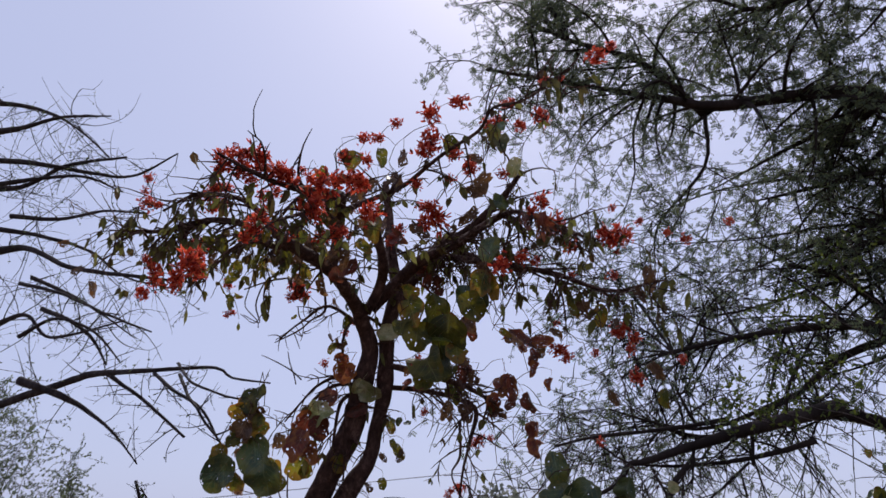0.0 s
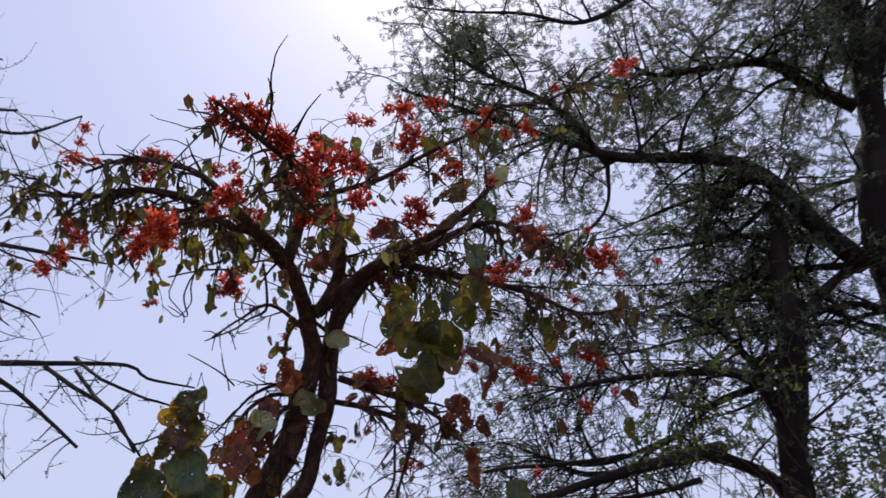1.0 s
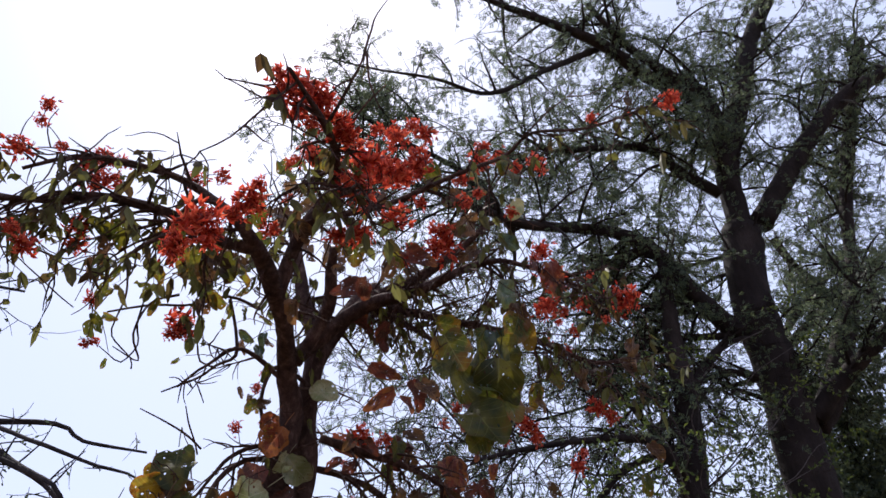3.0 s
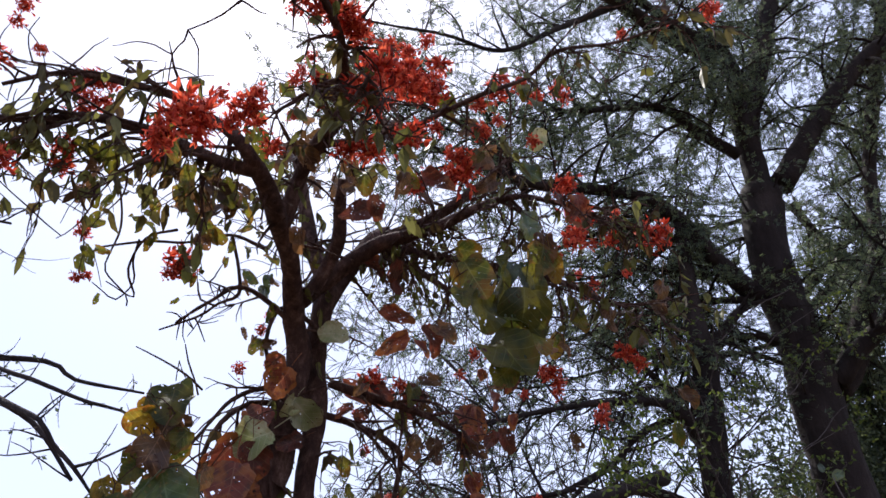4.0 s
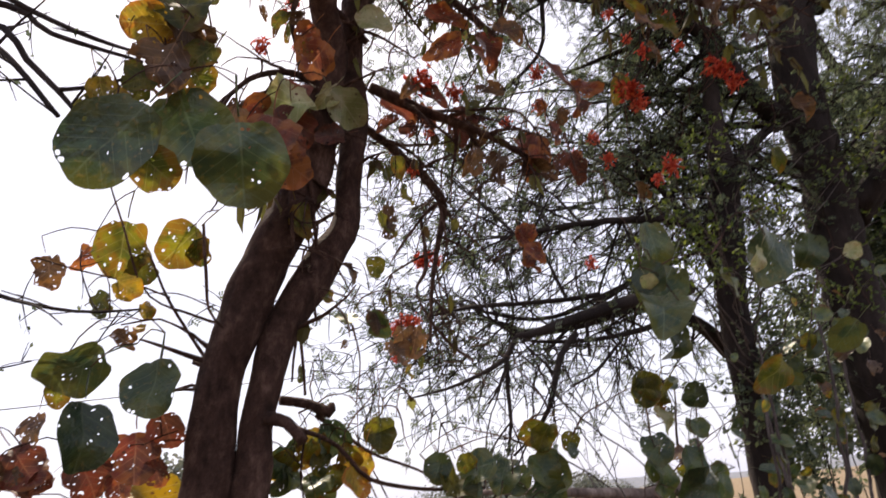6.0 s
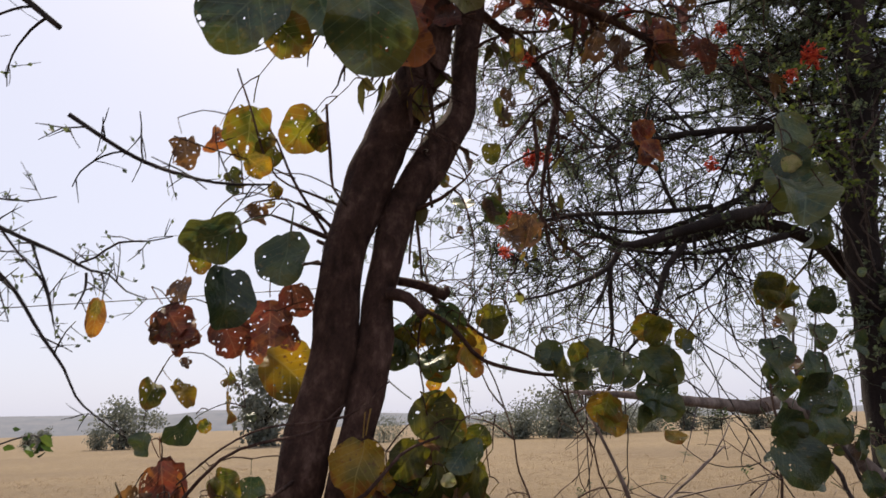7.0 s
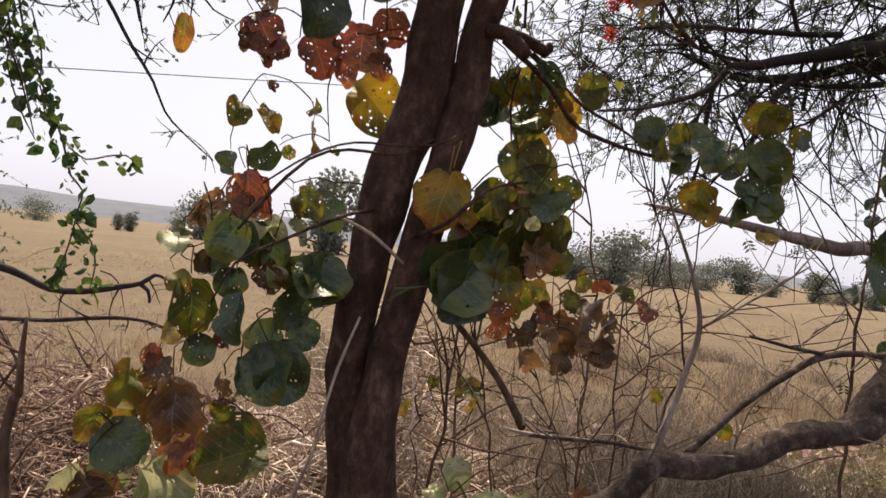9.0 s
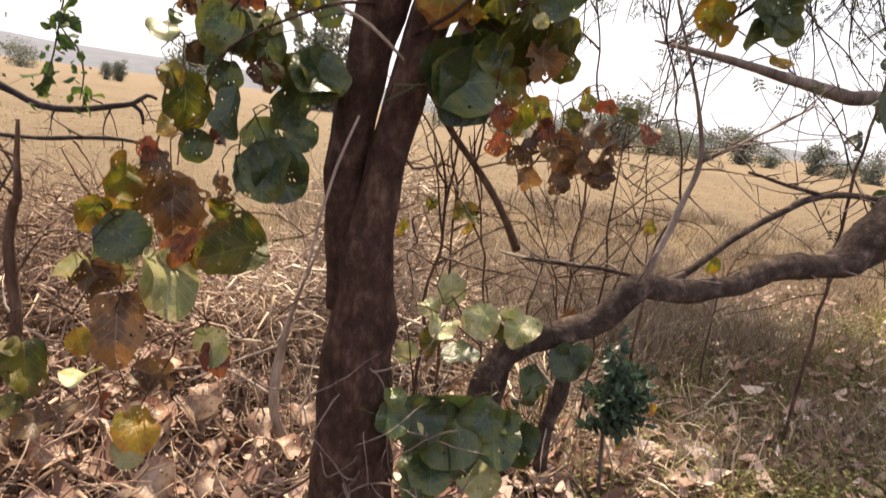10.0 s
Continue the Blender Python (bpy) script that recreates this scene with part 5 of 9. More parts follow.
    lines.append((limb(tree, "branch", bark_thorn, [(-1.66, 5.90, 1.27, 0.0059), (-1.70, 5.90, 1.28, 0.0082), (-1.75, 5.90, 1.24, 0.0105), (-1.83, 5.90, 1.22, 0.0116), (-1.97, 5.90, 1.19, 0.0137), (-2.09, 5.90, 1.19, 0.0135), (-2.23, 5.90, 1.25, 0.0154), (-2.39, 5.90, 1.29, 0.0172)], step=0.04, sides=9), 0.0, 4, 0.2, 0.02))
    lines.append((limb(tree, "branch", bark_thorn, [(-1.71, 5.90, 1.16, 0.0059), (-1.72, 5.90, 1.21, 0.0082), (-1.76, 5.90, 1.24, 0.0093)], step=0.04, sides=9), 0.0, 0, 0.2, 0.02))
    lines.append((limb(tree, "branch", bark_thorn, [(-1.62, 5.90, 1.05, 0.0048), (-1.71, 5.90, 1.08, 0.0071), (-1.84, 5.90, 1.09, 0.0082), (-2.01, 5.90, 1.07, 0.0092), (-2.17, 5.90, 1.06, 0.0090), (-2.34, 5.90, 1.06, 0.0099)], step=0.04, sides=9), 0.0, 5, 0.2, 0.02))
    lines.append((limb(tree, "branch", bark_thorn, [(-2.34, 5.10, 5.18, 0.0066), (-2.67, 5.10, 4.95, 0.0108), (-3.05, 5.10, 4.98, 0.0150), (-3.55, 5.10, 5.06, 0.0214), (-4.11, 5.10, 5.08, 0.0297)], step=0.05, sides=8), 0.0, 22, 0.5, 0.0))
    lines.append((limb(tree, "branch", bark_thorn, [(-2.87, 5.10, 5.10, 0.0065), (-3.14, 5.10, 5.34, 0.0089), (-3.45, 5.10, 5.54, 0.0134), (-3.81, 5.10, 5.64, 0.0202), (-4.32, 5.10, 5.66, 0.0267)], step=0.05, sides=8), 0.0, 22, 0.55, 0.0))
    lines.append((limb(tree, "branch", bark_thorn, [(-2.16, 5.10, 3.97, 0.0059), (-2.54, 5.10, 4.06, 0.0079), (-2.86, 5.10, 4.27, 0.0120), (-3.27, 5.10, 4.39, 0.0161), (-3.74, 5.10, 4.46, 0.0241)], step=0.05, sides=8), 0.0, 20, 0.5, 0.0))
    lines.append((limb(tree, "branch", bark_thorn, [(-2.47, 5.10, 4.61, 0.0063), (-2.83, 5.10, 4.62, 0.0104), (-3.16, 5.10, 4.54, 0.0143), (-3.55, 5.10, 4.56, 0.0204)], step=0.05, sides=8), 0.0, 18, 0.5, 0.0))
    lines.append((limb(tree, "branch", bark_thorn, [(-2.35, 5.10, 3.57, 0.0038), (-2.60, 5.10, 3.73, 0.0076), (-2.86, 5.10, 3.88, 0.0116), (-3.24, 5.10, 4.04, 0.0175)], step=0.05, sides=8), 0.0, 16, 0.45, 0.0))
    lines.append((limb(tree, "branch", bark_thorn, [(-2.72, 5.10, 4.80, 0.0064), (-3.03, 5.10, 4.93, 0.0107), (-3.35, 5.10, 4.92, 0.0148), (-3.72, 5.10, 4.85, 0.0209)], step=0.05, sides=8), 0.0, 18, 0.5, 0.0))
    twigs, lv = Bag(), Bag()
    for ln, first, count, reach, droop in lines:
        n = len(ln)
        for k in range(count):
            i = min(n - 2, int(n * (first + (1 - first) * (k + rng.uniform(0, 0.9)) / count)))
            d = (ln[i + 1, :3] - ln[i, :3])
            d = d / (norm(d) + 1e-9) * 0.5 + rand_unit(rng) * 0.8
            b = wander(rng, ln[i, :3], d / norm(d), reach * rng.uniform(0.4, 1.1), min(0.0042, ln[i, 3] * 0.6), 0.0013, 0.03, 0.2, (0, 0, -droop * 0.6))
            tube(twigs, b, 4)
            for j in range(3):
                a = rng.integers(1, len(b) - 1)
                c = wander(rng, b[a, :3], rand_unit(rng), max(0.04, reach * rng.uniform(0.12, 0.35)), 0.0018, 0.0009, 0.02, 0.2)
                tube(twigs, c, 3)
                for q in c[1::2]:
                    if rng.uniform() < 0.28:
                        for _ in range(2):
                            blade(lv, q[:3], rand_unit(rng), rand_unit(rng), rng.uniform(0.012, 0.024), 0.011)
    part("twig_growth", twigs.mesh("twig_growth"), bark_thorn, tree, kind="stuff")
    part("bud_growth", lv.mesh("bud_growth", False), acacia_leaf, tree, "tiny grey-green leaf buds", kind="stuff")
    me = leaf_mesh(5, 0.05, 2, 0.1)
    me.materials.append(LEAF_LOOKS["y"][1])
    part("leaf", me, None, tree, "single narrow yellow leaf", pose(-1.561, 4.880, 2.051, 80, 0, 12) @ pose(0, 0, 0, 0, 0, 176) @ Matrix.Diagonal((0.055, 0.125, 0.06, 1)) @ pose(0, -0.5, 0))


# ---- the flowering tree ----
def leaf_mesh(seed, ragged, holes, curl):
    """A broad round leaf, one unit wide, tip along +y, stalk at the origin."""
    rng = np.random.default_rng(seed)
    bm = bmesh.new()
    rings, segs = 8, 36
    ph = rng.uniform(0, 6.28, 4)
    hole = {(int(rng.integers(2, rings)), int(rng.integers(0, segs))): rng.uniform(0.12, 0.44) for _ in range(holes * 2)}
    torn = {(int(rng.integers(4, rings)), int(rng.integers(0, segs))) for _ in range(int(ragged * 12))}
    rows = []
    cx, cy = 0.0, 0.5
    tilt = rng.uniform(-0.1, 0.1)
    for j in range(rings + 1):
        row = []
        for i in range(segs):
            a = 2 * math.pi * i / segs
            r = 0.5 * (1 + 0.06 * math.cos(a - 1.57) + 0.03 * math.sin(3 * a + ph[0]) + 0.02 * math.sin(7 * a + ph[1]))
            down = math.cos(a + math.pi / 2)
            if down > 0.93:
                r *= 0.9
            if ragged:
                r *= 1 - ragged * max(0.0, noise.noise(Vector((math.cos(a) * 2.2, math.sin(a) * 2.2, seed * 1.7)))) * 1.3 - ragged * 0.25 * rng.uniform()
            q = j / rings
            x, y = cx + r * q * math.cos(a), cy + 1.04 * r * q * math.sin(a)
            z = 0.10 * abs(x) + curl * (x * x * 1.6 - (y - 0.5) ** 2) + 0.05 * q * q * math.sin(4 * a + ph[2]) + tilt * x * y + 0.03 * math.sin(9 * y + ph[3])
            if j == 0 and i:
                row.append(row[0])
            else:
                row.append(bm.verts.new((x, y, z)))
        rows.append(row)
    for j in range(rings):
        for i in range(segs):
            k = (i + 1) % segs
            vs = [rows[j][i], rows[j + 1][i], rows[j + 1][k], rows[j][k]]
            if j == 0:
                vs = vs[:3]
            if (j, i) in torn or (j, i - 1) in torn and i % 2:
                continue
            if (j, i) in hole:
                size, rim = hole[j, i], []
                for w in range(8):
                    e = math.radians(225 + 45 * w)
                    u, v = 0.5 + size * math.cos(e) * rng.uniform(0.8, 1.1), 0.5 + size * math.sin(e) * rng.uniform(0.8, 1.1)
                    rim.append(bm.verts.new(vs[0].co * (1 - u) * (1 - v) + vs[1].co * u * (1 - v) + vs[2].co * u * v + vs[3].co * (1 - u) * v))
                for w in range(4):
                    bm.faces.new([vs[w], vs[(w + 1) % 4], rim[(2 * w + 2) % 8], rim[2 * w + 1], rim[2 * w]])
                continue
            bm.faces.new(vs)
    stalk = [(0, 0.02, 0.0, 0.012), (0.01, -0.18, 0.01, 0.012), (0.0, -0.42, 0.05, 0.014)]
    bag = Bag()
    tube(bag, smooth_line(stalk, 0.15), 5)
    vs = [bm.verts.new(p) for p in bag.v]
    for f in bag.f:
        bm.faces.new([vs[i] for i in f])
    me = bpy.data.meshes.new("leaf")
    bm.to_mesh(me)
    bm.free()
    me.polygons.foreach_set("use_smooth", [True] * len(me.polygons))
    return me


WOOD = []        # centre lines of the flowering tree's wood


def stalks(tree, ends):
    """Thin crooked stalks that join leaves or blossoms to the nearest wood."""
    rng = np.random.default_rng(len(ends) * 7)
    wood = np.vstack(WOOD)
    bag = Bag()
    left = [np.array(e) for e in ends]
    left.sort(key=lambda e: float(np.min(np.sum((wood - e) ** 2, axis=1))))
    for e in left:
        d = np.sum((wood - e) ** 2, axis=1)
        q = wood[int(np.argmin(d))]
        ln = math.sqrt(float(d.min()))
        if ln > 0.9 or ln < 0.01:
            continue
        r = 0.0016 + 0.004 * ln
        n = max(2, int(ln / 0.06))
        rows = []
        for k in range(n + 1):
            u = k / n
            p = q + (e - q) * u + rand_unit(rng) * 0.05 * ln * math.sin(u * math.pi) + np.array((0, 0, 0.16 * ln * math.sin(u * math.pi)))
            rows.append((*p, r + (0.0014 - r) * u))
        line = smooth_line(rows, 0.03)
        tube(bag, line, 5)
        wood = np.vstack([wood, line[2:, :3]])
    if bag.v:
        part("stalk_growth", bag.mesh("stalk_growth"), bark_red, tree, "thin reddish leaf stalks", kind="stuff")


LEAF_MESHES = {}
for _k, (_rag, _holes, _curls) in {"g": (0.06, 4, (0.15, 0.3, 0.05)), "o": (0.12, 7, (0.1, 0.25, -0.1)), "y": (0.16, 8, (0.15, 0.3, 0.0)),
                                  "r": (0.28, 7, (0.35, 0.5, -0.2)), "b": (0.34, 8, (0.5, 0.35, -0.3)), "p": (0.12, 4, (0.3, 0.2, 0.4))}.items():
    LEAF_MESHES[_k] = []
    for _j, _c in enumerate((*_curls, _curls[0] * 0.6)):
        _me = leaf_mesh(40 + _j * 7 + ord(_k), _rag, _holes, _c)
        _me.materials.append(LEAF_LOOKS[_k][1])
        LEAF_MESHES[_k].append(_me)
leaf_rng = np.random.default_rng(77)


def leaves(tree, looks, rows, more=0.12, tip=8, slim=1.0):
    """Broad leaves by the middle of the blade and its width, hung tip down."""
    ends = []
    for key, (x, y, z, s) in zip(looks, rows):
        me = LEAF_MESHES[key][int(leaf_rng.integers(0, 4))]
        turn = 21 if s > 0.09 else 30
        yaw, pitch, roll = leaf_rng.normal(0, turn), leaf_rng.normal(tip, turn * 0.8), leaf_rng.normal(0, 38)
        m = pose(x, y, z, 90 + pitch, 0, yaw - 12 - 14 * x) @ pose(0, 0, 0, 0, 0, 180 + roll) @ Matrix.Diagonal((s * leaf_rng.uniform(1.02, 1.3) * slim, s * leaf_rng.uniform(1.14, 1.46), s * leaf_rng.uniform(0.9, 2.2), 1)) @ pose(0, -0.5, 0)
        part("leaf", me, None, tree, LEAF_LOOKS[key][0], m)
        ends.append(m @ Vector((0, -0.42, 0.05)))
        if s > 0.07 and leaf_rng.uniform() < more:
            q = pose(*(leaf_rng.normal(0, 0.45, 3) * s * np.array((1, 0.5, 1))), *leaf_rng.normal(0, 22, 3))
            part("leaf", LEAF_MESHES[key][int(leaf_rng.integers(0, 4))], None, tree, LEAF_LOOKS[key][0], Matrix.Translation((0, 0.04, 0)) @ m @ q)
            ends.append(Matrix.Translation((0, 0.04, 0)) @ m @ q @ Vector((0, -0.42, 0.05)))
    stalks(tree, ends)


def flower_mesh(seed, count, spread):
    """A dense cluster of curved claw-like petals with dark buds, about one unit wide."""
    rng = np.random.default_rng(seed)
    bag = Bag()
    for k in range(count):
        o = rng.normal(size=3) * spread * np.array((1, 1, 0.8))
        d = rand_unit(rng) + np.array((0, 0, 0.25)) + o * 1.5
        d = d / norm(d)
        n = cross(d, rand_unit(rng))
        n = n / (norm(n) + 1e-9)
        s = cross(d, n)
        for c in range(int(rng.integers(2, 4))):
            tw = rng.uniform(-0.7, 0.7)
            ln, wd = rng.uniform(0.12, 0.25), rng.uniform(0.035, 0.065)
            i = len(bag.v)
            for j in range(4):
                u = j / 3
                mid = o + d * ln * u + n * (0.14 * u * u - 0.04 * c) + s * tw * 0.25 * u
                w = wd * (0.35, 1.0, 0.8, 0.06)[j]
                bag.v += [mid - s * w + n * 0.04, mid, mid + s * w + n * 0.04]
            for j in range(3):
                for q in range(2):
                    a = i + j * 3 + q
                    bag.f.append((a, a + 1, a + 4, a + 3))
    return bag.mesh("blossom")


FLOWER_MESHES = []
for _k in range(6):
    _me = flower_mesh(300 + _k, 58, 0.21)
    _me.materials.append(petal_red)
    FLOWER_MESHES.append(_me)
flower_rng = np.random.default_rng(78)


def flowers(tree, rows):
    for x, y, z, s in rows:
        me = FLOWER_MESHES[int(flower_rng.integers(0, 6))]
        m = pose(x, y, z, *flower_rng.uniform(-60, 60, 2), flower_rng.uniform(0, 360)) @ Matrix.Scale(s * 0.98, 4)
        part("blossom", me, None, tree, "dense orange-red claw-petalled blossoms", m)
    stalks(tree, [row[:3] for row in rows])


def build_flame_tree():
    rng = np.random.default_rng(31)
    tree = thing("flowering_tree", (-1.0, 4.5, 0), "slender twin-stemmed tree with red blossoms and big holed leaves", "tree")
    lines = []
    lines.append((limb(tree, "trunk", bark_red, [(-1.03, 4.52, 0.85, 0.05), (-1.064, 4.51, 1.2, 0.05), (-1.056, 4.51, 1.34, 0.051), (-1.04, 4.5, 1.48, 0.056), (-1.0, 4.5, 1.7, 0.063), (-0.94, 4.5, 1.9, 0.062), (-0.928, 4.5, 2.1, 0.057), (-0.895, 4.5, 2.26, 0.06), (-0.82, 4.5, 2.46, 0.068), (-0.735, 4.5, 2.65, 0.069), (-0.655, 4.5, 2.86, 0.067), (-0.61, 4.5, 3.09, 0.064), (-0.575, 4.48, 3.33, 0.057), (-0.61, 4.42, 3.48, 0.05), (-0.66, 4.3, 3.57, 0.045), (-0.72, 4.15, 3.63, 0.043), (-0.8, 4.03, 3.7, 0.041), (-0.9, 3.82, 3.7, 0.037), (-0.97, 3.72, 3.71, 0.034)], step=0.035, sides=28, rough=0.2), 0.6, 8, 0.3, 0.05, 0.1))
    lines.append((limb(tree, "trunk", bark_red, [(-0.965, 4.5, -0.06, 0.15), (-0.967, 4.49, 0.3, 0.114), (-0.978, 4.48, 0.44, 0.108), (-0.987, 4.47, 0.6, 0.098), (-0.993, 4.46, 0.76, 0.09), (-0.994, 4.45, 0.92, 0.074), (-0.995, 4.45, 1.07, 0.06), (-0.978, 4.45, 1.21, 0.050), (-0.958, 4.45, 1.36, 0.047), (-0.93, 4.45, 1.49, 0.047), (-0.848, 4.46, 1.86, 0.046), (-0.822, 4.47, 2.05, 0.042), (-0.8, 4.47, 2.15, 0.047), (-0.755, 4.48, 2.3, 0.049), (-0.662, 4.49, 2.48, 0.058), (-0.59, 4.5, 2.58, 0.054), (-0.53, 4.5, 2.68, 0.044), (-0.515, 4.52, 2.82, 0.042), (-0.49, 4.54, 2.95, 0.046), (-0.468, 4.55, 3.2, 0.051), (-0.472, 4.55, 3.4, 0.05), (-0.46, 4.54, 3.57, 0.049), (-0.41, 4.56, 3.74, 0.05)], step=0.035, sides=28, rough=0.2), 0.6, 8, 0.3, 0.05, 0.1))
    lines.append((limb(tree, "limb", bark_red, [(-0.42, 4.56, 3.69, 0.0496), (-0.27, 4.6, 3.96, 0.0461), (-0.04, 4.68, 4.25, 0.0424), (0.02, 4.75, 4.16, 0.0259), (0.32, 4.85, 4.11, 0.0203), (0.5, 4.9, 4.07, 0.0139)], step=0.04, sides=9), 0.2, 20, 0.5, 0.06, 0.3))
    lines.append((limb(tree, "limb", bark_red, [(-0.41, 4.58, 3.74, 0.0416), (-0.47, 4.65, 4.03, 0.041), (-0.51, 4.7, 4.38, 0.0341), (-0.56, 4.75, 4.73, 0.0245)], step=0.04, sides=9), 0.2, 16, 0.5, 0.05, 0.4))
    lines.append((limb(tree, "limb", bark_red, [(-0.58, 4.45, 3.6, 0.041), (-0.42, 4.4, 3.76, 0.0427), (-0.28, 4.3, 3.87, 0.0392), (-0.15, 4.2, 3.9, 0.0351), (-0.01, 4.1, 3.93, 0.0298), (0.12, 4, 3.99, 0.0245), (0.29, 3.85, 4.01, 0.0148), (0.42, 3.65, 3.85, 0.0102), (0.55, 3.55, 3.73, 0.0074), (0.68, 3.5, 3.67, 0.0049)], step=0.04, sides=9), 0.15, 34, 0.45, 0.06, 0.35))
    lines.append((limb(tree, "limb", bark_red, [(-0.96, 3.73, 3.71, 0.034), (-1.07, 3.74, 3.71, 0.0241), (-1.20, 3.85, 3.84, 0.0230), (-1.37, 3.95, 3.96, 0.0215), (-1.56, 4.00, 3.99, 0.0180), (-1.72, 4.05, 3.96, 0.0146), (-1.90, 4.10, 3.96, 0.0123), (-2.12, 4.20, 3.99, 0.0082)], step=0.04, sides=9), 0.1, 36, 0.45, 0.07, 0.5))
    lines.append((limb(tree, "limb", bark_red, [(-0.96, 3.73, 3.71, 0.03), (-1.05, 3.65, 3.75, 0.026), (-1.13, 3.70, 3.86, 0.0183), (-1.29, 3.80, 4.02, 0.0158), (-1.49, 3.90, 4.12, 0.0139), (-1.67, 3.95, 4.13, 0.0106), (-1.84, 4.00, 4.05, 0.0072)], step=0.04, sides=9), 0.1, 20, 0.35, 0.06, 0.5))
    lines.append((limb(tree, "limb", bark_red, [(-0.79, 4.04, 3.69, 0.036), (-0.75, 3.95, 3.89, 0.0328), (-0.73, 3.80, 3.95, 0.0320), (-0.70, 3.60, 3.95, 0.0304), (-0.74, 3.45, 3.88, 0.026), (-0.87, 3.1, 3.72, 0.0154), (-0.97, 2.95, 3.69, 0.0108), (-1.11, 2.82, 3.71, 0.0062)], step=0.04, sides=9), 0.1, 20, 0.35, 0.05, 0.5))
    lines.append((limb(tree, "branch", bark_red, [(-0.74, 3.45, 3.86, 0.0159), (-0.79, 3.2, 3.64, 0.0103), (-0.85, 2.95, 3.46, 0.0058)], step=0.04, sides=9), 0.1, 8, 0.3, 0.05, 0.4))
    lines.append((limb(tree, "branch", bark_red, [(-0.71, 3.80, 3.97, 0.0168), (-0.39, 3.8, 4.13, 0.0137), (-0.24, 3.6, 4.14, 0.012), (-0.11, 3.45, 4.17, 0.0105), (0.05, 3.35, 4.23, 0.0093), (0.12, 3.2, 4.27, 0.0078), (0.25, 3, 4.17, 0.0061), (0.42, 2.75, 4.15, 0.0047)], step=0.04, sides=9), 0.1, 18, 0.35, 0.04, 0.3))
    lines.append((limb(tree, "limb", bark_red, [(-0.45, 4.56, 3.12, 0.018), (-0.19, 4.75, 3.14, 0.0176), (0.12, 4.97, 3.08, 0.0182), (0.08, 5, 2.84, 0.0113), (0.04, 5, 2.66, 0.0084), (0.01, 5, 2.43, 0.0058)], step=0.04, sides=9), 0.1, 16, 0.4, 0.05, 0.1))
    lines.append((limb(tree, "limb", bark_red, [(-0.42, 4.5, 3.24, 0.0207), (-0.21, 4.5, 3.19, 0.0206), (0.03, 4.45, 3.11, 0.0152), (0.22, 4.4, 2.99, 0.0099)], step=0.04, sides=9), 0.2, 12, 0.4, 0.04, 0.1))
    lines.append((limb(tree, "limb", bark_red, [(-0.43, 4.6, 3.62, 0.0183), (-0.22, 4.5, 3.98, 0.0371), (0.06, 4.3, 4.12, 0.0325), (0.26, 4.1, 4.26, 0.0211), (0.37, 4, 4.38, 0.0122)], step=0.04, sides=9), 0.2, 22, 0.45, 0.03, 0.3))
    lines.append((limb(tree, "limb", bark_red, [(-0.08, 4.4, 3.96, 0.0254), (0.26, 4.2, 3.82, 0.0206), (0.55, 4, 3.68, 0.0162), (0.83, 3.9, 3.54, 0.0109), (1.08, 3.8, 3.57, 0.0061)], step=0.04, sides=9), 0.1, 22, 0.45, 0.06, 0.3))
    limb(tree, "branch", bark_red, [(-0.81, 4.42, 2.06, 0.0183), (-0.77, 4.38, 2.04, 0.0166), (-0.74, 4.34, 1.99, 0.0149)], step=0.04, sides=9)
    limb(tree, "branch", bark_red, [(-0.76, 4.45, 2.05, 0.0072), (-0.55, 4.6, 2, 0.0073), (-0.45, 4.6, 1.9, 0.0066), (-0.28, 4.6, 1.86, 0.0059), (-0.05, 4.62, 1.85, 0.0044)], step=0.04, sides=9)
    limb(tree, "branch", bark_red, [(-0.93, 4.4, 1.77, 0.0039), (-1.03, 4.3, 1.71, 0.0036), (-1.15, 4.2, 1.69, 0.0032), (-1.23, 4.2, 1.66, 0.0032), (-1.3, 4.25, 1.58, 0.0038), (-1.35, 4.3, 1.51, 0.0028)], step=0.04, sides=9)
    limb(tree, "branch", bark_red, [(-1.02, 4.5, 1.6, 0.0055), (-1.14, 4.3, 1.56, 0.0041), (-1.26, 4.25, 1.5, 0.0033), (-1.35, 4.3, 1.44, 0.0028), (-1.39, 4.35, 1.35, 0.0023)], step=0.04, sides=9)
    limb(tree, "branch", bark_red, [(-0.96, 4.4, 1.53, 0.0059), (-0.92, 4.25, 1.57, 0.0048), (-0.84, 4.25, 1.65, 0.0036), (-0.71, 4.3, 1.69, 0.0026)], step=0.04, sides=9)
    limb(tree, "branch", bark_stem, [(-0.96, 4.46, 1.48, 0.0068), (-0.84, 4.6, 1.41, 0.0083), (-0.74, 4.7, 1.32, 0.0098), (-0.62, 4.75, 1.2, 0.0103), (-0.51, 4.8, 1.08, 0.0116), (-0.42, 4.85, 0.96, 0.013)], step=0.04, sides=9)
    lines.append((limb(tree, "branch", bark_red, [(-0.58, 4.5, 3.12, 0.0153), (-0.78, 4.45, 3.1, 0.0117), (-0.91, 4.4, 2.96, 0.0098), (-0.97, 4.35, 2.74, 0.0063)], step=0.04, sides=9), 0.1, 6, 0.25, 0.12, 0.05))
    lines.append((limb(tree, "branch", bark_red, [(-0.6, 4.5, 3.08, 0.0152), (-0.72, 4.45, 3.01, 0.0116), (-0.75, 4.4, 2.77, 0.008), (-0.74, 4.4, 2.51, 0.0046)], step=0.04, sides=9), 0.1, 6, 0.25, 0.12, 0.05))
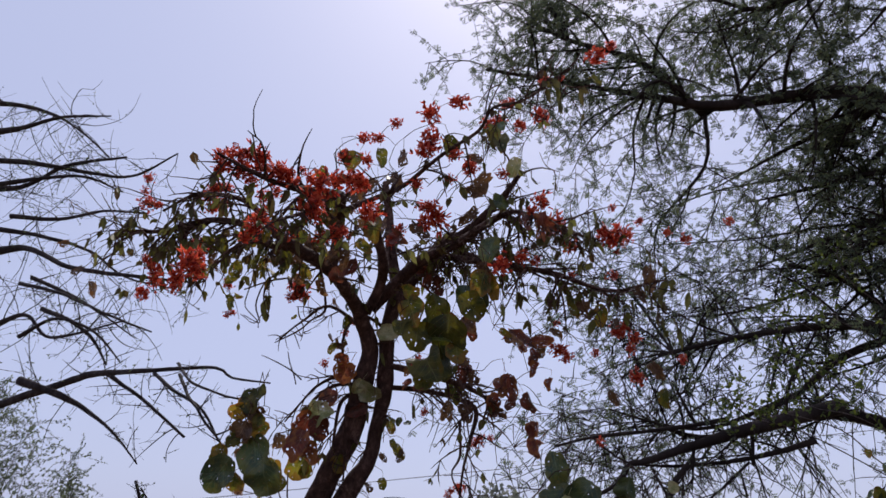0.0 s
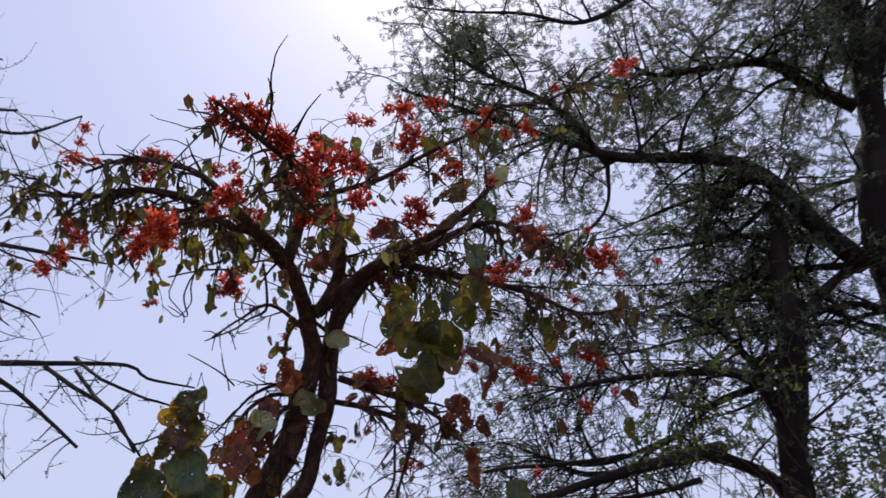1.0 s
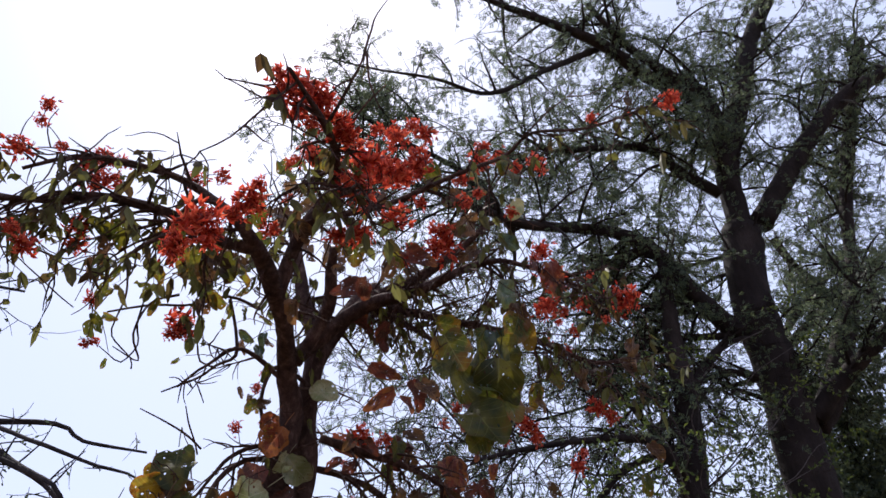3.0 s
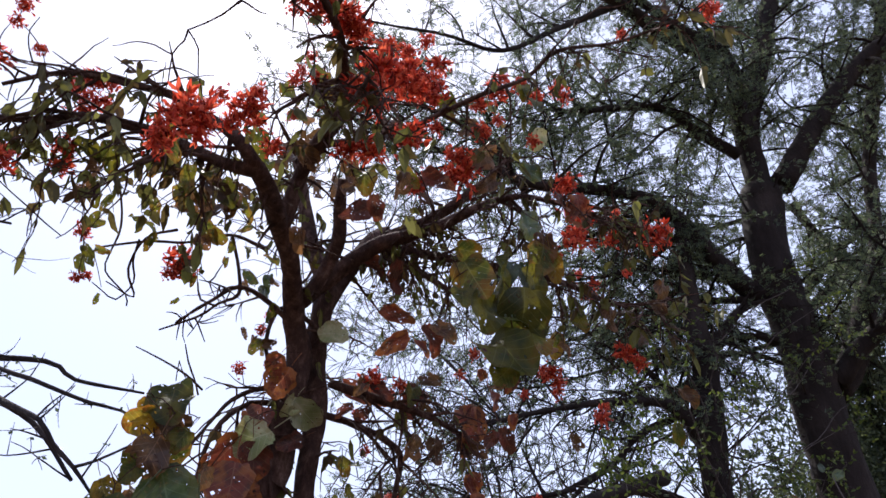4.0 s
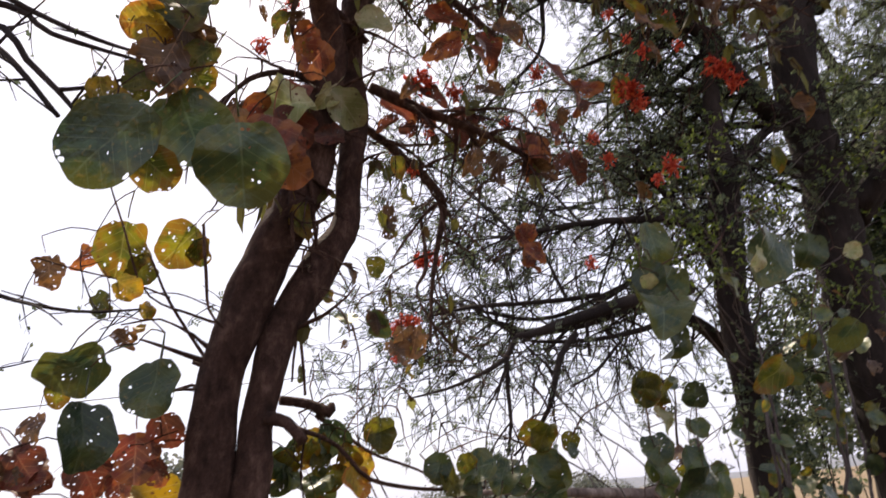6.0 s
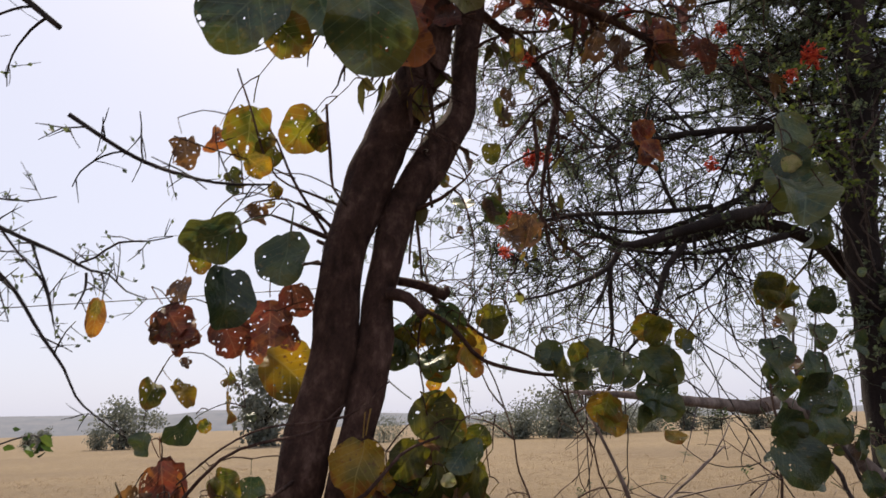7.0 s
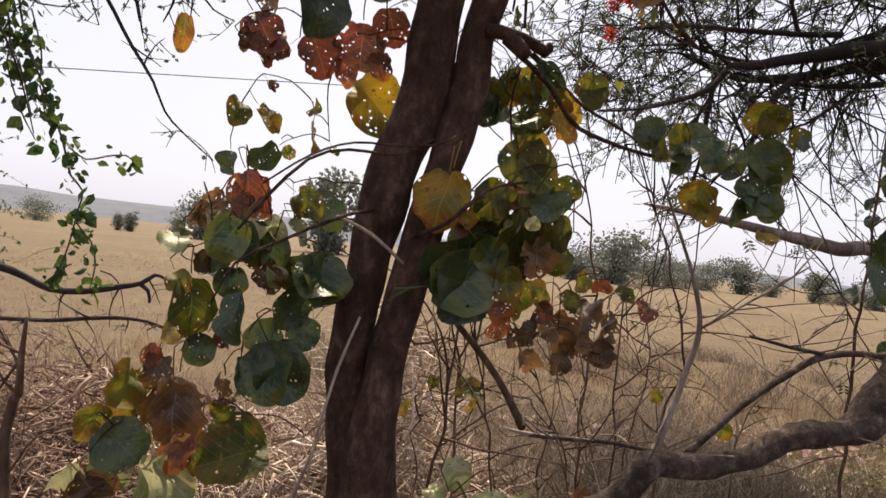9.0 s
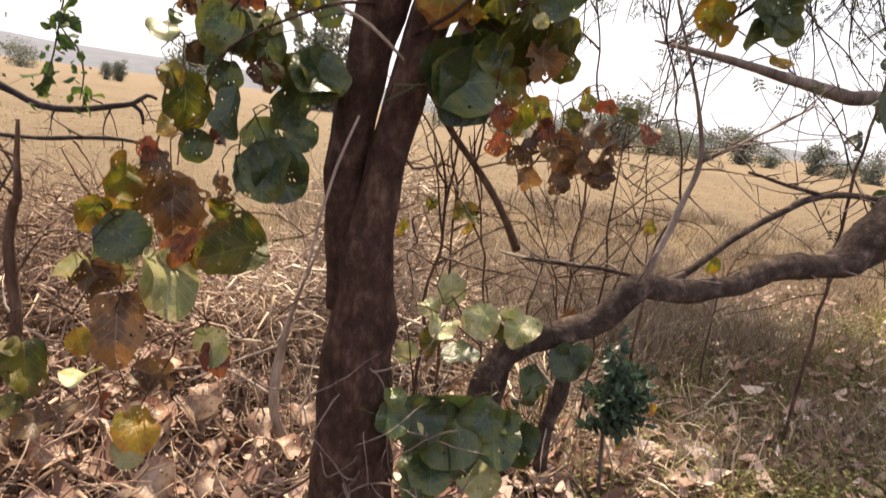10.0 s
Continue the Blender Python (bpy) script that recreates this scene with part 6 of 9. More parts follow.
    lines.append((limb(tree, "branch", bark_red, [(-0.57, 4.5, 3.15, 0.0136), (-0.71, 4.42, 3.16, 0.0117), (-0.86, 4.36, 3.08, 0.0082), (-1.02, 4.3, 2.85, 0.0047)], step=0.04, sides=9), 0.1, 6, 0.25, 0.12, 0.05))
    lines.append((limb(tree, "branch", bark_red, [(-0.61, 4.5, 3.05, 0.0135), (-0.69, 4.45, 2.97, 0.0099), (-0.68, 4.42, 2.75, 0.008), (-0.67, 4.4, 2.54, 0.0047)], step=0.04, sides=9), 0.1, 5, 0.25, 0.12, 0.05))
    limb(tree, "branch", bark_red, [(-0.42, 4.5, 3.44, 0.0141), (-0.64, 4.45, 3.56, 0.0105), (-0.74, 4.4, 3.37, 0.0085), (-0.69, 4.4, 3.13, 0.0066)], step=0.04, sides=9)
    lines.append((limb(tree, "branch", bark_red, [(-0.62, 4.4, 3.45, 0.0125), (-0.84, 4.4, 3.6, 0.0104), (-1, 4.35, 3.47, 0.0068), (-1.11, 4.3, 3.34, 0.005)], step=0.04, sides=9), 0.2, 5, 0.2, 0.03, 0.05))
    limb(tree, "branch", bark_red, [(-1.43, 4.50, 3.74, 0.0047), (-1.26, 4.50, 3.81, 0.0062), (-1.10, 4.50, 3.84, 0.0064), (-0.91, 4.50, 3.92, 0.0079), (-0.75, 4.50, 3.88, 0.0108)], step=0.03, sides=7)
    limb(tree, "branch", bark_red, [(-1.44, 4.45, 4.12, 0.0063), (-1.40, 4.45, 4.00, 0.0049), (-1.37, 4.45, 3.83, 0.0048), (-1.39, 4.45, 3.68, 0.0035), (-1.39, 4.45, 3.60, 0.0034), (-1.30, 4.45, 3.51, 0.0034), (-1.29, 4.45, 3.46, 0.0034)], step=0.03, sides=7)
    limb(tree, "branch", bark_red, [(-1.29, 4.50, 3.81, 0.0049), (-1.30, 4.50, 3.70, 0.0048), (-1.28, 4.50, 3.60, 0.0035), (-1.33, 4.50, 3.51, 0.0035), (-1.39, 4.50, 3.54, 0.0023), (-1.43, 4.50, 3.57, 0.0023)], step=0.03, sides=7)
    limb(tree, "branch", bark_red, [(-1.16, 4.40, 3.35, 0.0033), (-1.02, 4.40, 3.43, 0.0058), (-0.95, 4.40, 3.50, 0.0059), (-0.87, 4.40, 3.56, 0.0085), (-0.88, 4.40, 3.70, 0.0075), (-0.92, 4.40, 3.85, 0.0089)], step=0.03, sides=7)
    limb(tree, "branch", bark_red, [(-1.04, 4.40, 3.59, 0.0036), (-1.02, 4.40, 3.51, 0.0047), (-0.95, 4.40, 3.49, 0.0047)], step=0.03, sides=7)
    limb(tree, "branch", bark_red, [(-0.99, 4.35, 3.30, 0.0022), (-1.02, 4.35, 3.37, 0.0034), (-1.04, 4.35, 3.40, 0.0045)], step=0.03, sides=7)
    limb(tree, "branch", bark_red, [(-1.23, 4.40, 3.27, 0.0022), (-1.16, 4.40, 3.24, 0.0033), (-1.04, 4.40, 3.18, 0.0044), (-0.97, 4.40, 3.12, 0.0044)], step=0.03, sides=7)
    limb(tree, "branch", bark_red, [(-1.06, 4.35, 3.28, 0.0022), (-1.04, 4.35, 3.21, 0.0033), (-1.01, 4.35, 3.14, 0.0032), (-0.99, 4.35, 3.08, 0.0043)], step=0.03, sides=7)
    limb(tree, "branch", bark_red, [(-1.79, 4.20, 3.77, 0.0021), (-1.66, 4.20, 3.66, 0.0031), (-1.55, 4.20, 3.58, 0.0021)], step=0.03, sides=7)
    limb(tree, "branch", bark_red, [(-1.54, 4.30, 3.97, 0.0035), (-1.62, 4.30, 3.86, 0.0033), (-1.76, 4.30, 3.88, 0.0033)], step=0.03, sides=7)
    limb(tree, "branch", bark_red, [(-1.38, 4.40, 3.53, 0.0025), (-1.27, 4.40, 3.48, 0.0038), (-1.31, 4.40, 3.60, 0.0052), (-1.27, 4.40, 3.76, 0.0054), (-1.15, 4.40, 3.83, 0.0069)], step=0.03, sides=7)
    limb(tree, "branch", bark_red, [(-1.87, 4.30, 3.86, 0.0037), (-1.72, 4.30, 3.87, 0.0038), (-1.59, 4.30, 3.80, 0.0025), (-1.51, 4.30, 3.76, 0.0025)], step=0.03, sides=7)
    limb(tree, "branch", bark_red, [(-0.93, 4.40, 2.29, 0.0037), (-0.97, 4.40, 2.34, 0.0037), (-0.98, 4.40, 2.44, 0.0045), (-0.99, 4.40, 2.58, 0.0039)], step=0.03, sides=7)
    limb(tree, "branch", bark_red, [(-0.92, 4.55, 2.25, 0.0063), (-0.98, 4.55, 2.31, 0.0047), (-1.04, 4.55, 2.34, 0.0031)], step=0.03, sides=7)
    limb(tree, "branch", bark_red, [(-0.94, 4.50, 2.22, 0.0091), (-1.05, 4.50, 2.26, 0.0052), (-1.12, 4.50, 2.28, 0.0029)], step=0.03, sides=7)
    limb(tree, "branch", bark_red, [(-0.91, 4.60, 2.36, 0.0049), (-1.00, 4.60, 2.39, 0.0041), (-1.06, 4.60, 2.41, 0.0032), (-1.12, 4.60, 2.47, 0.0032), (-1.18, 4.60, 2.64, 0.0032), (-1.22, 4.60, 2.76, 0.0025)], step=0.03, sides=7)
    limb(tree, "branch", bark_red, [(-1.04, 4.60, 2.43, 0.0032), (-1.15, 4.60, 2.47, 0.0024), (-1.30, 4.60, 2.50, 0.0023), (-1.38, 4.60, 2.52, 0.0023)], step=0.03, sides=7)
    limb(tree, "branch", bark_red, [(-0.96, 4.50, 2.15, 0.0074), (-0.99, 4.50, 2.15, 0.0044), (-1.03, 4.50, 2.15, 0.0022)], step=0.03, sides=7)
    limb(tree, "branch", bark_red, [(-0.72, 4.62, 2.14, 0.0133), (-0.64, 4.62, 2.13, 0.0153), (-0.57, 4.62, 2.10, 0.0189), (-0.56, 4.62, 2.13, 0.0087)], step=0.03, sides=7)
    limb(tree, "branch", bark_red, [(-0.60, 4.65, 2.10, 0.0103), (-0.53, 4.65, 2.05, 0.0069), (-0.42, 4.65, 1.98, 0.0053), (-0.27, 4.65, 1.92, 0.0045), (-0.19, 4.65, 1.88, 0.0037)], step=0.03, sides=7)
    limb(tree, "branch", bark_red, [(-0.65, 4.60, 2.43, 0.0053), (-0.66, 4.60, 2.32, 0.0052), (-0.65, 4.60, 2.15, 0.0042)], step=0.03, sides=7)
    limb(tree, "branch", bark_red, [(-0.94, 4.60, 2.26, 0.0056), (-1.00, 4.60, 2.35, 0.0048), (-1.06, 4.60, 2.46, 0.0040), (-1.10, 4.60, 2.55, 0.0032)], step=0.03, sides=7)
    limb(tree, "branch", bark_red, [(-0.91, 4.62, 2.29, 0.0049), (-0.98, 4.62, 2.33, 0.0032), (-1.06, 4.62, 2.37, 0.0032), (-1.16, 4.62, 2.35, 0.0024)], step=0.03, sides=7)
    limb(tree, "branch", bark_red, [(-0.93, 4.60, 2.15, 0.0064), (-0.97, 4.60, 2.18, 0.0048), (-1.05, 4.60, 2.15, 0.0031)], step=0.03, sides=7)
    limb(tree, "branch", bark_red, [(-0.97, 4.62, 2.25, 0.0057), (-0.94, 4.62, 2.24, 0.0073), (-0.89, 4.62, 2.24, 0.0098)], step=0.03, sides=7)
    limb(tree, "branch", bark_red, [(-0.90, 4.30, 1.77, 0.0026), (-0.95, 4.30, 1.74, 0.0032), (-1.03, 4.30, 1.73, 0.0032), (-1.13, 4.30, 1.72, 0.0025), (-1.22, 4.30, 1.68, 0.0024), (-1.31, 4.30, 1.61, 0.0018)], step=0.03, sides=7)
    limb(tree, "branch", bark_red, [(-0.65, 4.60, 2.04, 0.0041), (-0.67, 4.60, 1.93, 0.0033), (-0.65, 4.60, 1.80, 0.0024)], step=0.03, sides=7)
    limb(tree, "branch", bark_red, [(-0.61, 4.60, 2.38, 0.0051), (-0.63, 4.60, 2.48, 0.0051), (-0.68, 4.60, 2.29, 0.0042), (-0.69, 4.60, 2.19, 0.0033)], step=0.03, sides=7)
    limb(tree, "branch", bark_red, [(0.02, 5.00, 2.98, 0.0090), (0.02, 5.00, 2.76, 0.0089), (-0.03, 5.00, 2.64, 0.0055), (0.08, 5.00, 2.45, 0.0066), (0.21, 5.00, 2.36, 0.0067)], step=0.03, sides=7)
    limb(tree, "branch", bark_red, [(-0.51, 4.55, 2.36, 0.0034), (-0.49, 4.55, 2.24, 0.0025), (-0.51, 4.55, 2.11, 0.0017)], step=0.03, sides=7)
    limb(tree, "limb", bark_red, [(-0.60, 4.36, 3.54, 0.0302), (-0.52, 4.30, 3.69, 0.0338), (-0.49, 4.20, 3.80, 0.0335), (-0.52, 4.10, 3.91, 0.0298), (-0.54, 4.00, 3.99, 0.0196)], step=0.03, sides=9)
    lv = Bag()
    for ln, first, count, reach, droop, leafy in lines:
        n = len(ln)
        for k in range(count):
            i = min(n - 2, int(n * (first + (1 - first) * (k + rng.uniform(0, 0.9)) / count)))
            d = (ln[i + 1, :3] - ln[i, :3])
            d = d / (norm(d) + 1e-9) * 0.5 + rand_unit(rng) * 0.8
            d[2] = d[2] if d[2] < 0.0 else 0.15 * d[2]
            b = wander(rng, ln[i, :3], d / norm(d), reach * rng.uniform(0.4, 1.2), min(0.009, ln[i, 3] * 0.6), 0.002, 0.045, 0.28, (0, 0, -droop))
            twig = Bag()
            tube(twig, b, 5)
            for j in range(4):
                a = int(rng.integers(1, len(b) - 1))
                c = wander(rng, b[a, :3], rand_unit(rng) + np.array((0, 0, -0.5)), reach * rng.uniform(0.2, 0.7), 0.004, 0.0015, 0.03, 0.42, (0, 0, -droop * 0.7))
                tube(twig, c, 4)
                for q in c[1:]:
                    if rng.uniform() < leafy * 0.38 and q[2] < ln[i, 2] + 0.05:
                        for _ in range(2):
                            w = rand_unit(rng) * 0.5 + np.array((0, 0, -0.8))
                            leaflet(lv, q[:3], w, rand_unit(rng), rng.uniform(0.035, 0.10), rng.uniform(0.02, 0.042))
            part("twig", twig.mesh("twig"), bark_red, BOUGH[id(ln)])
            WOOD.append(b[::2, :3])
        WOOD.append(ln[::2, :3])
    part("young_foliage", lv.mesh("young_foliage", False), pod_leaf, tree, "small drooping olive leaves", kind="stuff")
    return tree


bare_tree()
flame_tree = build_flame_tree()
leaves(flame_tree, "gggbrrrrrrryoyyobggogoboyyrb", [  # hanging bunch beside the trunk
    (-1.26, 4.42, 2.19, 0.129), (-1.09, 4.40, 2.14, 0.126), (-1.23, 4.36, 2.03, 0.128), (-1.33, 4.50, 2.06, 0.076), (-1.34, 4.50, 1.98, 0.095), (-1.35, 4.50, 1.93, 0.070),
    (-1.30, 4.50, 1.94, 0.049), (-1.21, 4.50, 1.95, 0.096), (-1.11, 4.50, 1.99, 0.116), (-1.04, 4.50, 2.05, 0.080), (-1.14, 4.50, 1.92, 0.065), (-1.04, 4.60, 1.87, 0.150),
    (-1.39, 4.70, 1.82, 0.077), (-1.31, 4.75, 1.82, 0.075), (-1.19, 4.70, 1.78, 0.074), (-1.19, 4.70, 1.86, 0.049), (-1.31, 4.70, 1.90, 0.032), (-1.31, 4.75, 1.72, 0.071),
    (-1.40, 4.75, 1.69, 0.057), (-1.25, 4.70, 1.73, 0.032), (-1.13, 4.70, 1.75, 0.025), (-1.29, 4.50, 2.14, 0.050), (-1.16, 4.50, 2.28, 0.056), (-1.22, 4.50, 2.38, 0.044),
    (-1.16, 4.50, 2.42, 0.060), (-1.12, 4.50, 2.31, 0.031), (-1.06, 4.50, 1.95, 0.058), (-1.37, 4.50, 1.96, 0.055),
], more=0.05, tip=4)
leaves(flame_tree, "rbgogpgpggbgbgbpgor", [  # drooping twig, upper leaves
    (-1.34, 4.50, 1.60, 0.094), (-1.41, 4.50, 1.56, 0.069), (-1.14, 4.50, 1.57, 0.061), (-1.20, 4.50, 1.59, 0.067), (-1.16, 4.40, 1.42, 0.110), (-1.49, 4.50, 1.47, 0.063),
    (-1.37, 4.40, 1.49, 0.080), (-1.28, 4.50, 1.52, 0.066), (-1.27, 4.50, 1.47, 0.075), (-1.20, 4.50, 1.42, 0.071), (-1.44, 4.50, 1.54, 0.053), (-1.47, 4.50, 1.50, 0.029),
    (-1.37, 4.50, 1.55, 0.060), (-1.31, 4.50, 1.50, 0.058), (-1.23, 4.50, 1.57, 0.052), (-1.33, 4.50, 1.46, 0.053), (-1.40, 4.50, 1.43, 0.068), (-1.25, 4.50, 1.42, 0.066),
    (-1.30, 4.50, 1.57, 0.047),
], more=0.75, tip=-10)
leaves(flame_tree, "pggoggygrgoobgppooyrpbbpobgbgogbrpp", [  # drooping twig, middle leaves
    (-1.39, 4.48, 1.50, 0.090), (-1.16, 4.40, 1.42, 0.100), (-1.34, 4.40, 1.32, 0.089), (-1.44, 4.48, 1.33, 0.109), (-1.21, 4.48, 1.34, 0.096), (-1.18, 4.48, 1.28, 0.065),
    (-1.45, 4.48, 1.27, 0.081), (-1.41, 4.48, 1.23, 0.062), (-1.36, 4.48, 1.26, 0.051), (-1.23, 4.42, 1.20, 0.127), (-1.56, 4.48, 1.14, 0.092), (-1.62, 4.48, 1.06, 0.078),
    (-1.45, 4.42, 1.10, 0.125), (-1.56, 4.48, 1.01, 0.102), (-1.58, 4.52, 0.94, 0.098), (-1.66, 4.48, 0.93, 0.068), (-1.35, 4.48, 1.09, 0.050), (-1.31, 4.40, 1.01, 0.116),
    (-1.38, 4.48, 0.97, 0.056), (-1.43, 4.48, 1.00, 0.082), (-1.46, 4.48, 0.91, 0.119), (-1.61, 4.48, 0.91, 0.091), (-1.28, 4.48, 1.40, 0.067), (-1.30, 4.48, 1.52, 0.068),
    (-1.31, 4.48, 1.46, 0.061), (-1.42, 4.48, 1.42, 0.065), (-1.31, 4.48, 1.18, 0.080), (-1.50, 4.48, 1.18, 0.066), (-1.36, 4.48, 1.39, 0.066), (-1.47, 4.48, 1.38, 0.054),
    (-1.27, 4.48, 1.27, 0.068), (-1.35, 4.48, 1.14, 0.068), (-1.51, 4.48, 1.21, 0.044), (-1.22, 4.48, 1.52, 0.062), (-1.26, 4.48, 1.41, 0.045),
], more=0.75, tip=-14)
leaves(flame_tree, "byopprypbborbbo", [  # drooping twig, lower leaves
    (-1.56, 4.45, 0.80, 0.132), (-1.63, 4.44, 0.77, 0.053), (-1.70, 4.30, 0.77, 0.091), (-1.64, 4.50, 0.66, 0.088), (-1.35, 4.50, 0.74, 0.087), (-1.34, 4.50, 0.71, 0.073),
    (-1.52, 4.50, 0.52, 0.101), (-1.53, 4.52, 0.46, 0.076), (-1.68, 4.60, 0.51, 0.080), (-1.50, 4.60, 0.62, 0.084), (-1.73, 4.30, 0.81, 0.045), (-1.63, 4.70, 0.48, 0.066),
    (-1.55, 4.50, 0.83, 0.081), (-1.71, 4.40, 0.59, 0.076), (-1.73, 4.30, 0.68, 0.050),
], more=0.2, tip=-34)
leaves(flame_tree, "ygooboporrogbgopyo", [  # leaves before the trunk
    (-0.92, 4.30, 1.63, 0.121), (-0.86, 4.30, 1.44, 0.140), (-0.74, 4.30, 1.57, 0.143), (-0.73, 4.30, 1.73, 0.122), (-0.69, 4.36, 1.67, 0.132), (-0.64, 4.30, 1.57, 0.082),
    (-0.72, 4.25, 1.59, 0.029), (-0.75, 4.30, 1.45, 0.068), (-0.76, 4.30, 1.38, 0.059), (-0.87, 4.30, 1.56, 0.038), (-0.80, 4.30, 1.64, 0.087), (-0.66, 4.30, 1.65, 0.083),
    (-0.68, 4.30, 1.52, 0.093), (-0.80, 4.30, 1.51, 0.079), (-0.62, 4.30, 1.68, 0.060), (-0.75, 4.30, 1.58, 0.032), (-0.86, 4.30, 1.59, 0.045), (-0.72, 4.30, 1.77, 0.071),
], more=0.4, tip=-4)
leaves(flame_tree, "goobgor", [  # leaves before the trunk, lower view
    (-0.85, 4.31, 1.44, 0.152), (-0.71, 4.34, 1.54, 0.139), (-0.63, 4.34, 1.58, 0.089), (-0.74, 4.34, 1.49, 0.090), (-0.78, 4.40, 1.56, 0.103), (-0.60, 4.34, 1.51, 0.058),
    (-0.63, 4.34, 1.54, 0.064),
], more=0.1, tip=-4)
leaves(flame_tree, "bbbbbbboororroybrbo", [  # wilted bunch
    (-0.55, 4.62, 1.29, 0.087), (-0.45, 4.62, 1.31, 0.108), (-0.37, 4.62, 1.37, 0.097), (-0.29, 4.62, 1.33, 0.084), (-0.43, 4.62, 1.22, 0.072), (-0.53, 4.62, 1.22, 0.073),
    (-0.29, 4.62, 1.25, 0.073), (-0.52, 4.62, 1.41, 0.072), (-0.38, 4.62, 1.46, 0.059), (-0.31, 4.62, 1.45, 0.060), (-0.24, 4.62, 1.43, 0.061), (-0.16, 4.62, 1.39, 0.067),
    (-0.63, 4.62, 1.31, 0.080), (-0.59, 4.62, 1.37, 0.060), (-0.61, 4.62, 1.42, 0.057), (-0.38, 4.62, 1.29, 0.077), (-0.50, 4.62, 1.36, 0.064), (-0.41, 4.62, 1.26, 0.063),
    (-0.42, 4.62, 1.40, 0.056),
], more=0.6, tip=-6)
leaves(flame_tree, "goggyoygoogo", [  # leaves below the broken stub
    (-0.71, 4.65, 1.97, 0.073), (-0.63, 4.65, 1.99, 0.068), (-0.71, 4.65, 1.91, 0.061), (-0.61, 4.65, 1.90, 0.088), (-0.60, 4.65, 1.84, 0.050), (-0.50, 4.65, 1.97, 0.081),
    (-0.50, 4.60, 1.90, 0.087), (-0.55, 4.65, 2.03, 0.099), (-0.36, 4.72, 2.05, 0.101), (-0.60, 4.80, 2.26, 0.055), (-0.68, 4.65, 1.93, 0.058), (-0.59, 4.65, 1.96, 0.068),
], more=0.05, tip=6)
leaves(flame_tree, "ooyogog", [  # leaves under the stub
    (-0.70, 4.66, 1.96, 0.083), (-0.61, 4.66, 2.01, 0.089), (-0.46, 4.66, 1.94, 0.091), (-0.36, 4.72, 2.04, 0.094), (-0.60, 4.66, 1.89, 0.093), (-0.55, 4.66, 1.91, 0.068),
    (-0.67, 4.66, 2.02, 0.058),
], more=0.05, tip=6)
leaves(flame_tree, "goggooggggooyggogg", [  # side twig
    (-0.23, 4.58, 1.92, 0.072), (-0.18, 4.58, 1.87, 0.114), (-0.08, 4.58, 1.91, 0.104), (0.01, 4.58, 1.89, 0.099), (-0.04, 4.58, 1.75, 0.100), (-0.03, 4.58, 1.71, 0.094),
    (0.06, 4.58, 1.86, 0.075), (0.17, 4.58, 1.89, 0.104), (0.17, 4.58, 1.79, 0.120), (0.10, 4.58, 1.72, 0.078), (0.20, 4.58, 2.02, 0.080), (0.31, 4.58, 1.98, 0.065),
    (0.23, 4.58, 1.65, 0.066), (0.23, 4.58, 1.93, 0.064), (0.22, 4.58, 1.75, 0.073), (-0.13, 4.58, 1.93, 0.061), (0.13, 4.58, 1.74, 0.069), (-0.12, 4.58, 1.85, 0.067),
], more=0.05, tip=-4)
leaves(flame_tree, "ggoopgggggggggggoggg", [  # dark bunch by the thicket
    (0.52, 4.20, 2.61, 0.131), (0.52, 4.20, 2.45, 0.171), (0.57, 4.43, 2.14, 0.119), (0.69, 4.45, 2.13, 0.085), (0.68, 4.48, 2.03, 0.081), (0.62, 4.48, 1.93, 0.106),
    (0.62, 4.48, 1.82, 0.109), (0.80, 4.48, 1.79, 0.141), (0.62, 4.48, 1.68, 0.107), (0.64, 4.48, 1.57, 0.148), (0.86, 4.48, 2.00, 0.076), (0.78, 4.48, 1.87, 0.101),
    (0.67, 4.48, 1.65, 0.098), (0.79, 4.48, 1.68, 0.117), (0.71, 4.48, 1.52, 0.113), (0.23, 4.48, 1.94, 0.041), (0.12, 4.48, 1.99, 0.078), (0.20, 4.58, 1.89, 0.124),
    (0.58, 4.48, 1.86, 0.066), (0.89, 4.48, 2.12, 0.081),
], more=0.05, tip=6)
leaves(flame_tree, "gbbboborrbo", [  # pair of dark leaves
    (-0.55, 4.48, 2.36, 0.068), (-0.46, 4.48, 2.36, 0.071), (-0.33, 4.48, 2.30, 0.093), (-0.40, 4.48, 2.26, 0.074), (-0.62, 4.48, 2.44, 0.067), (-0.54, 4.48, 2.51, 0.066),
    (-0.45, 4.48, 2.54, 0.052), (0.51, 4.90, 2.94, 0.084), (0.52, 4.90, 2.83, 0.091), (-0.37, 4.48, 2.31, 0.063), (-0.36, 4.48, 2.20, 0.043),
], more=0.05, tip=6)
leaves(flame_tree, "goobrrboorrrrboror", [  # leaves beside the dark pair
    (-0.45, 4.48, 2.35, 0.088), (-0.29, 4.55, 2.32, 0.093), (-0.37, 4.55, 2.73, 0.085), (-0.36, 4.55, 2.71, 0.068), (0.51, 4.90, 2.80, 0.099), (0.49, 4.90, 2.92, 0.082),
    (-0.54, 4.55, 2.30, 0.036), (-0.28, 4.55, 2.25, 0.038), (-0.03, 4.60, 3.11, 0.129), (-0.25, 4.55, 3.13, 0.085), (-0.33, 4.55, 3.14, 0.080), (0.06, 4.55, 3.25, 0.068),
    (0.46, 4.55, 3.27, 0.116), (0.52, 4.55, 3.37, 0.087), (0.94, 4.55, 3.63, 0.135), (0.41, 4.55, 3.39, 0.073), (0.13, 4.55, 3.58, 0.051), (0.57, 4.55, 3.16, 0.073),
], more=0.05, tip=6, slim=0.66)
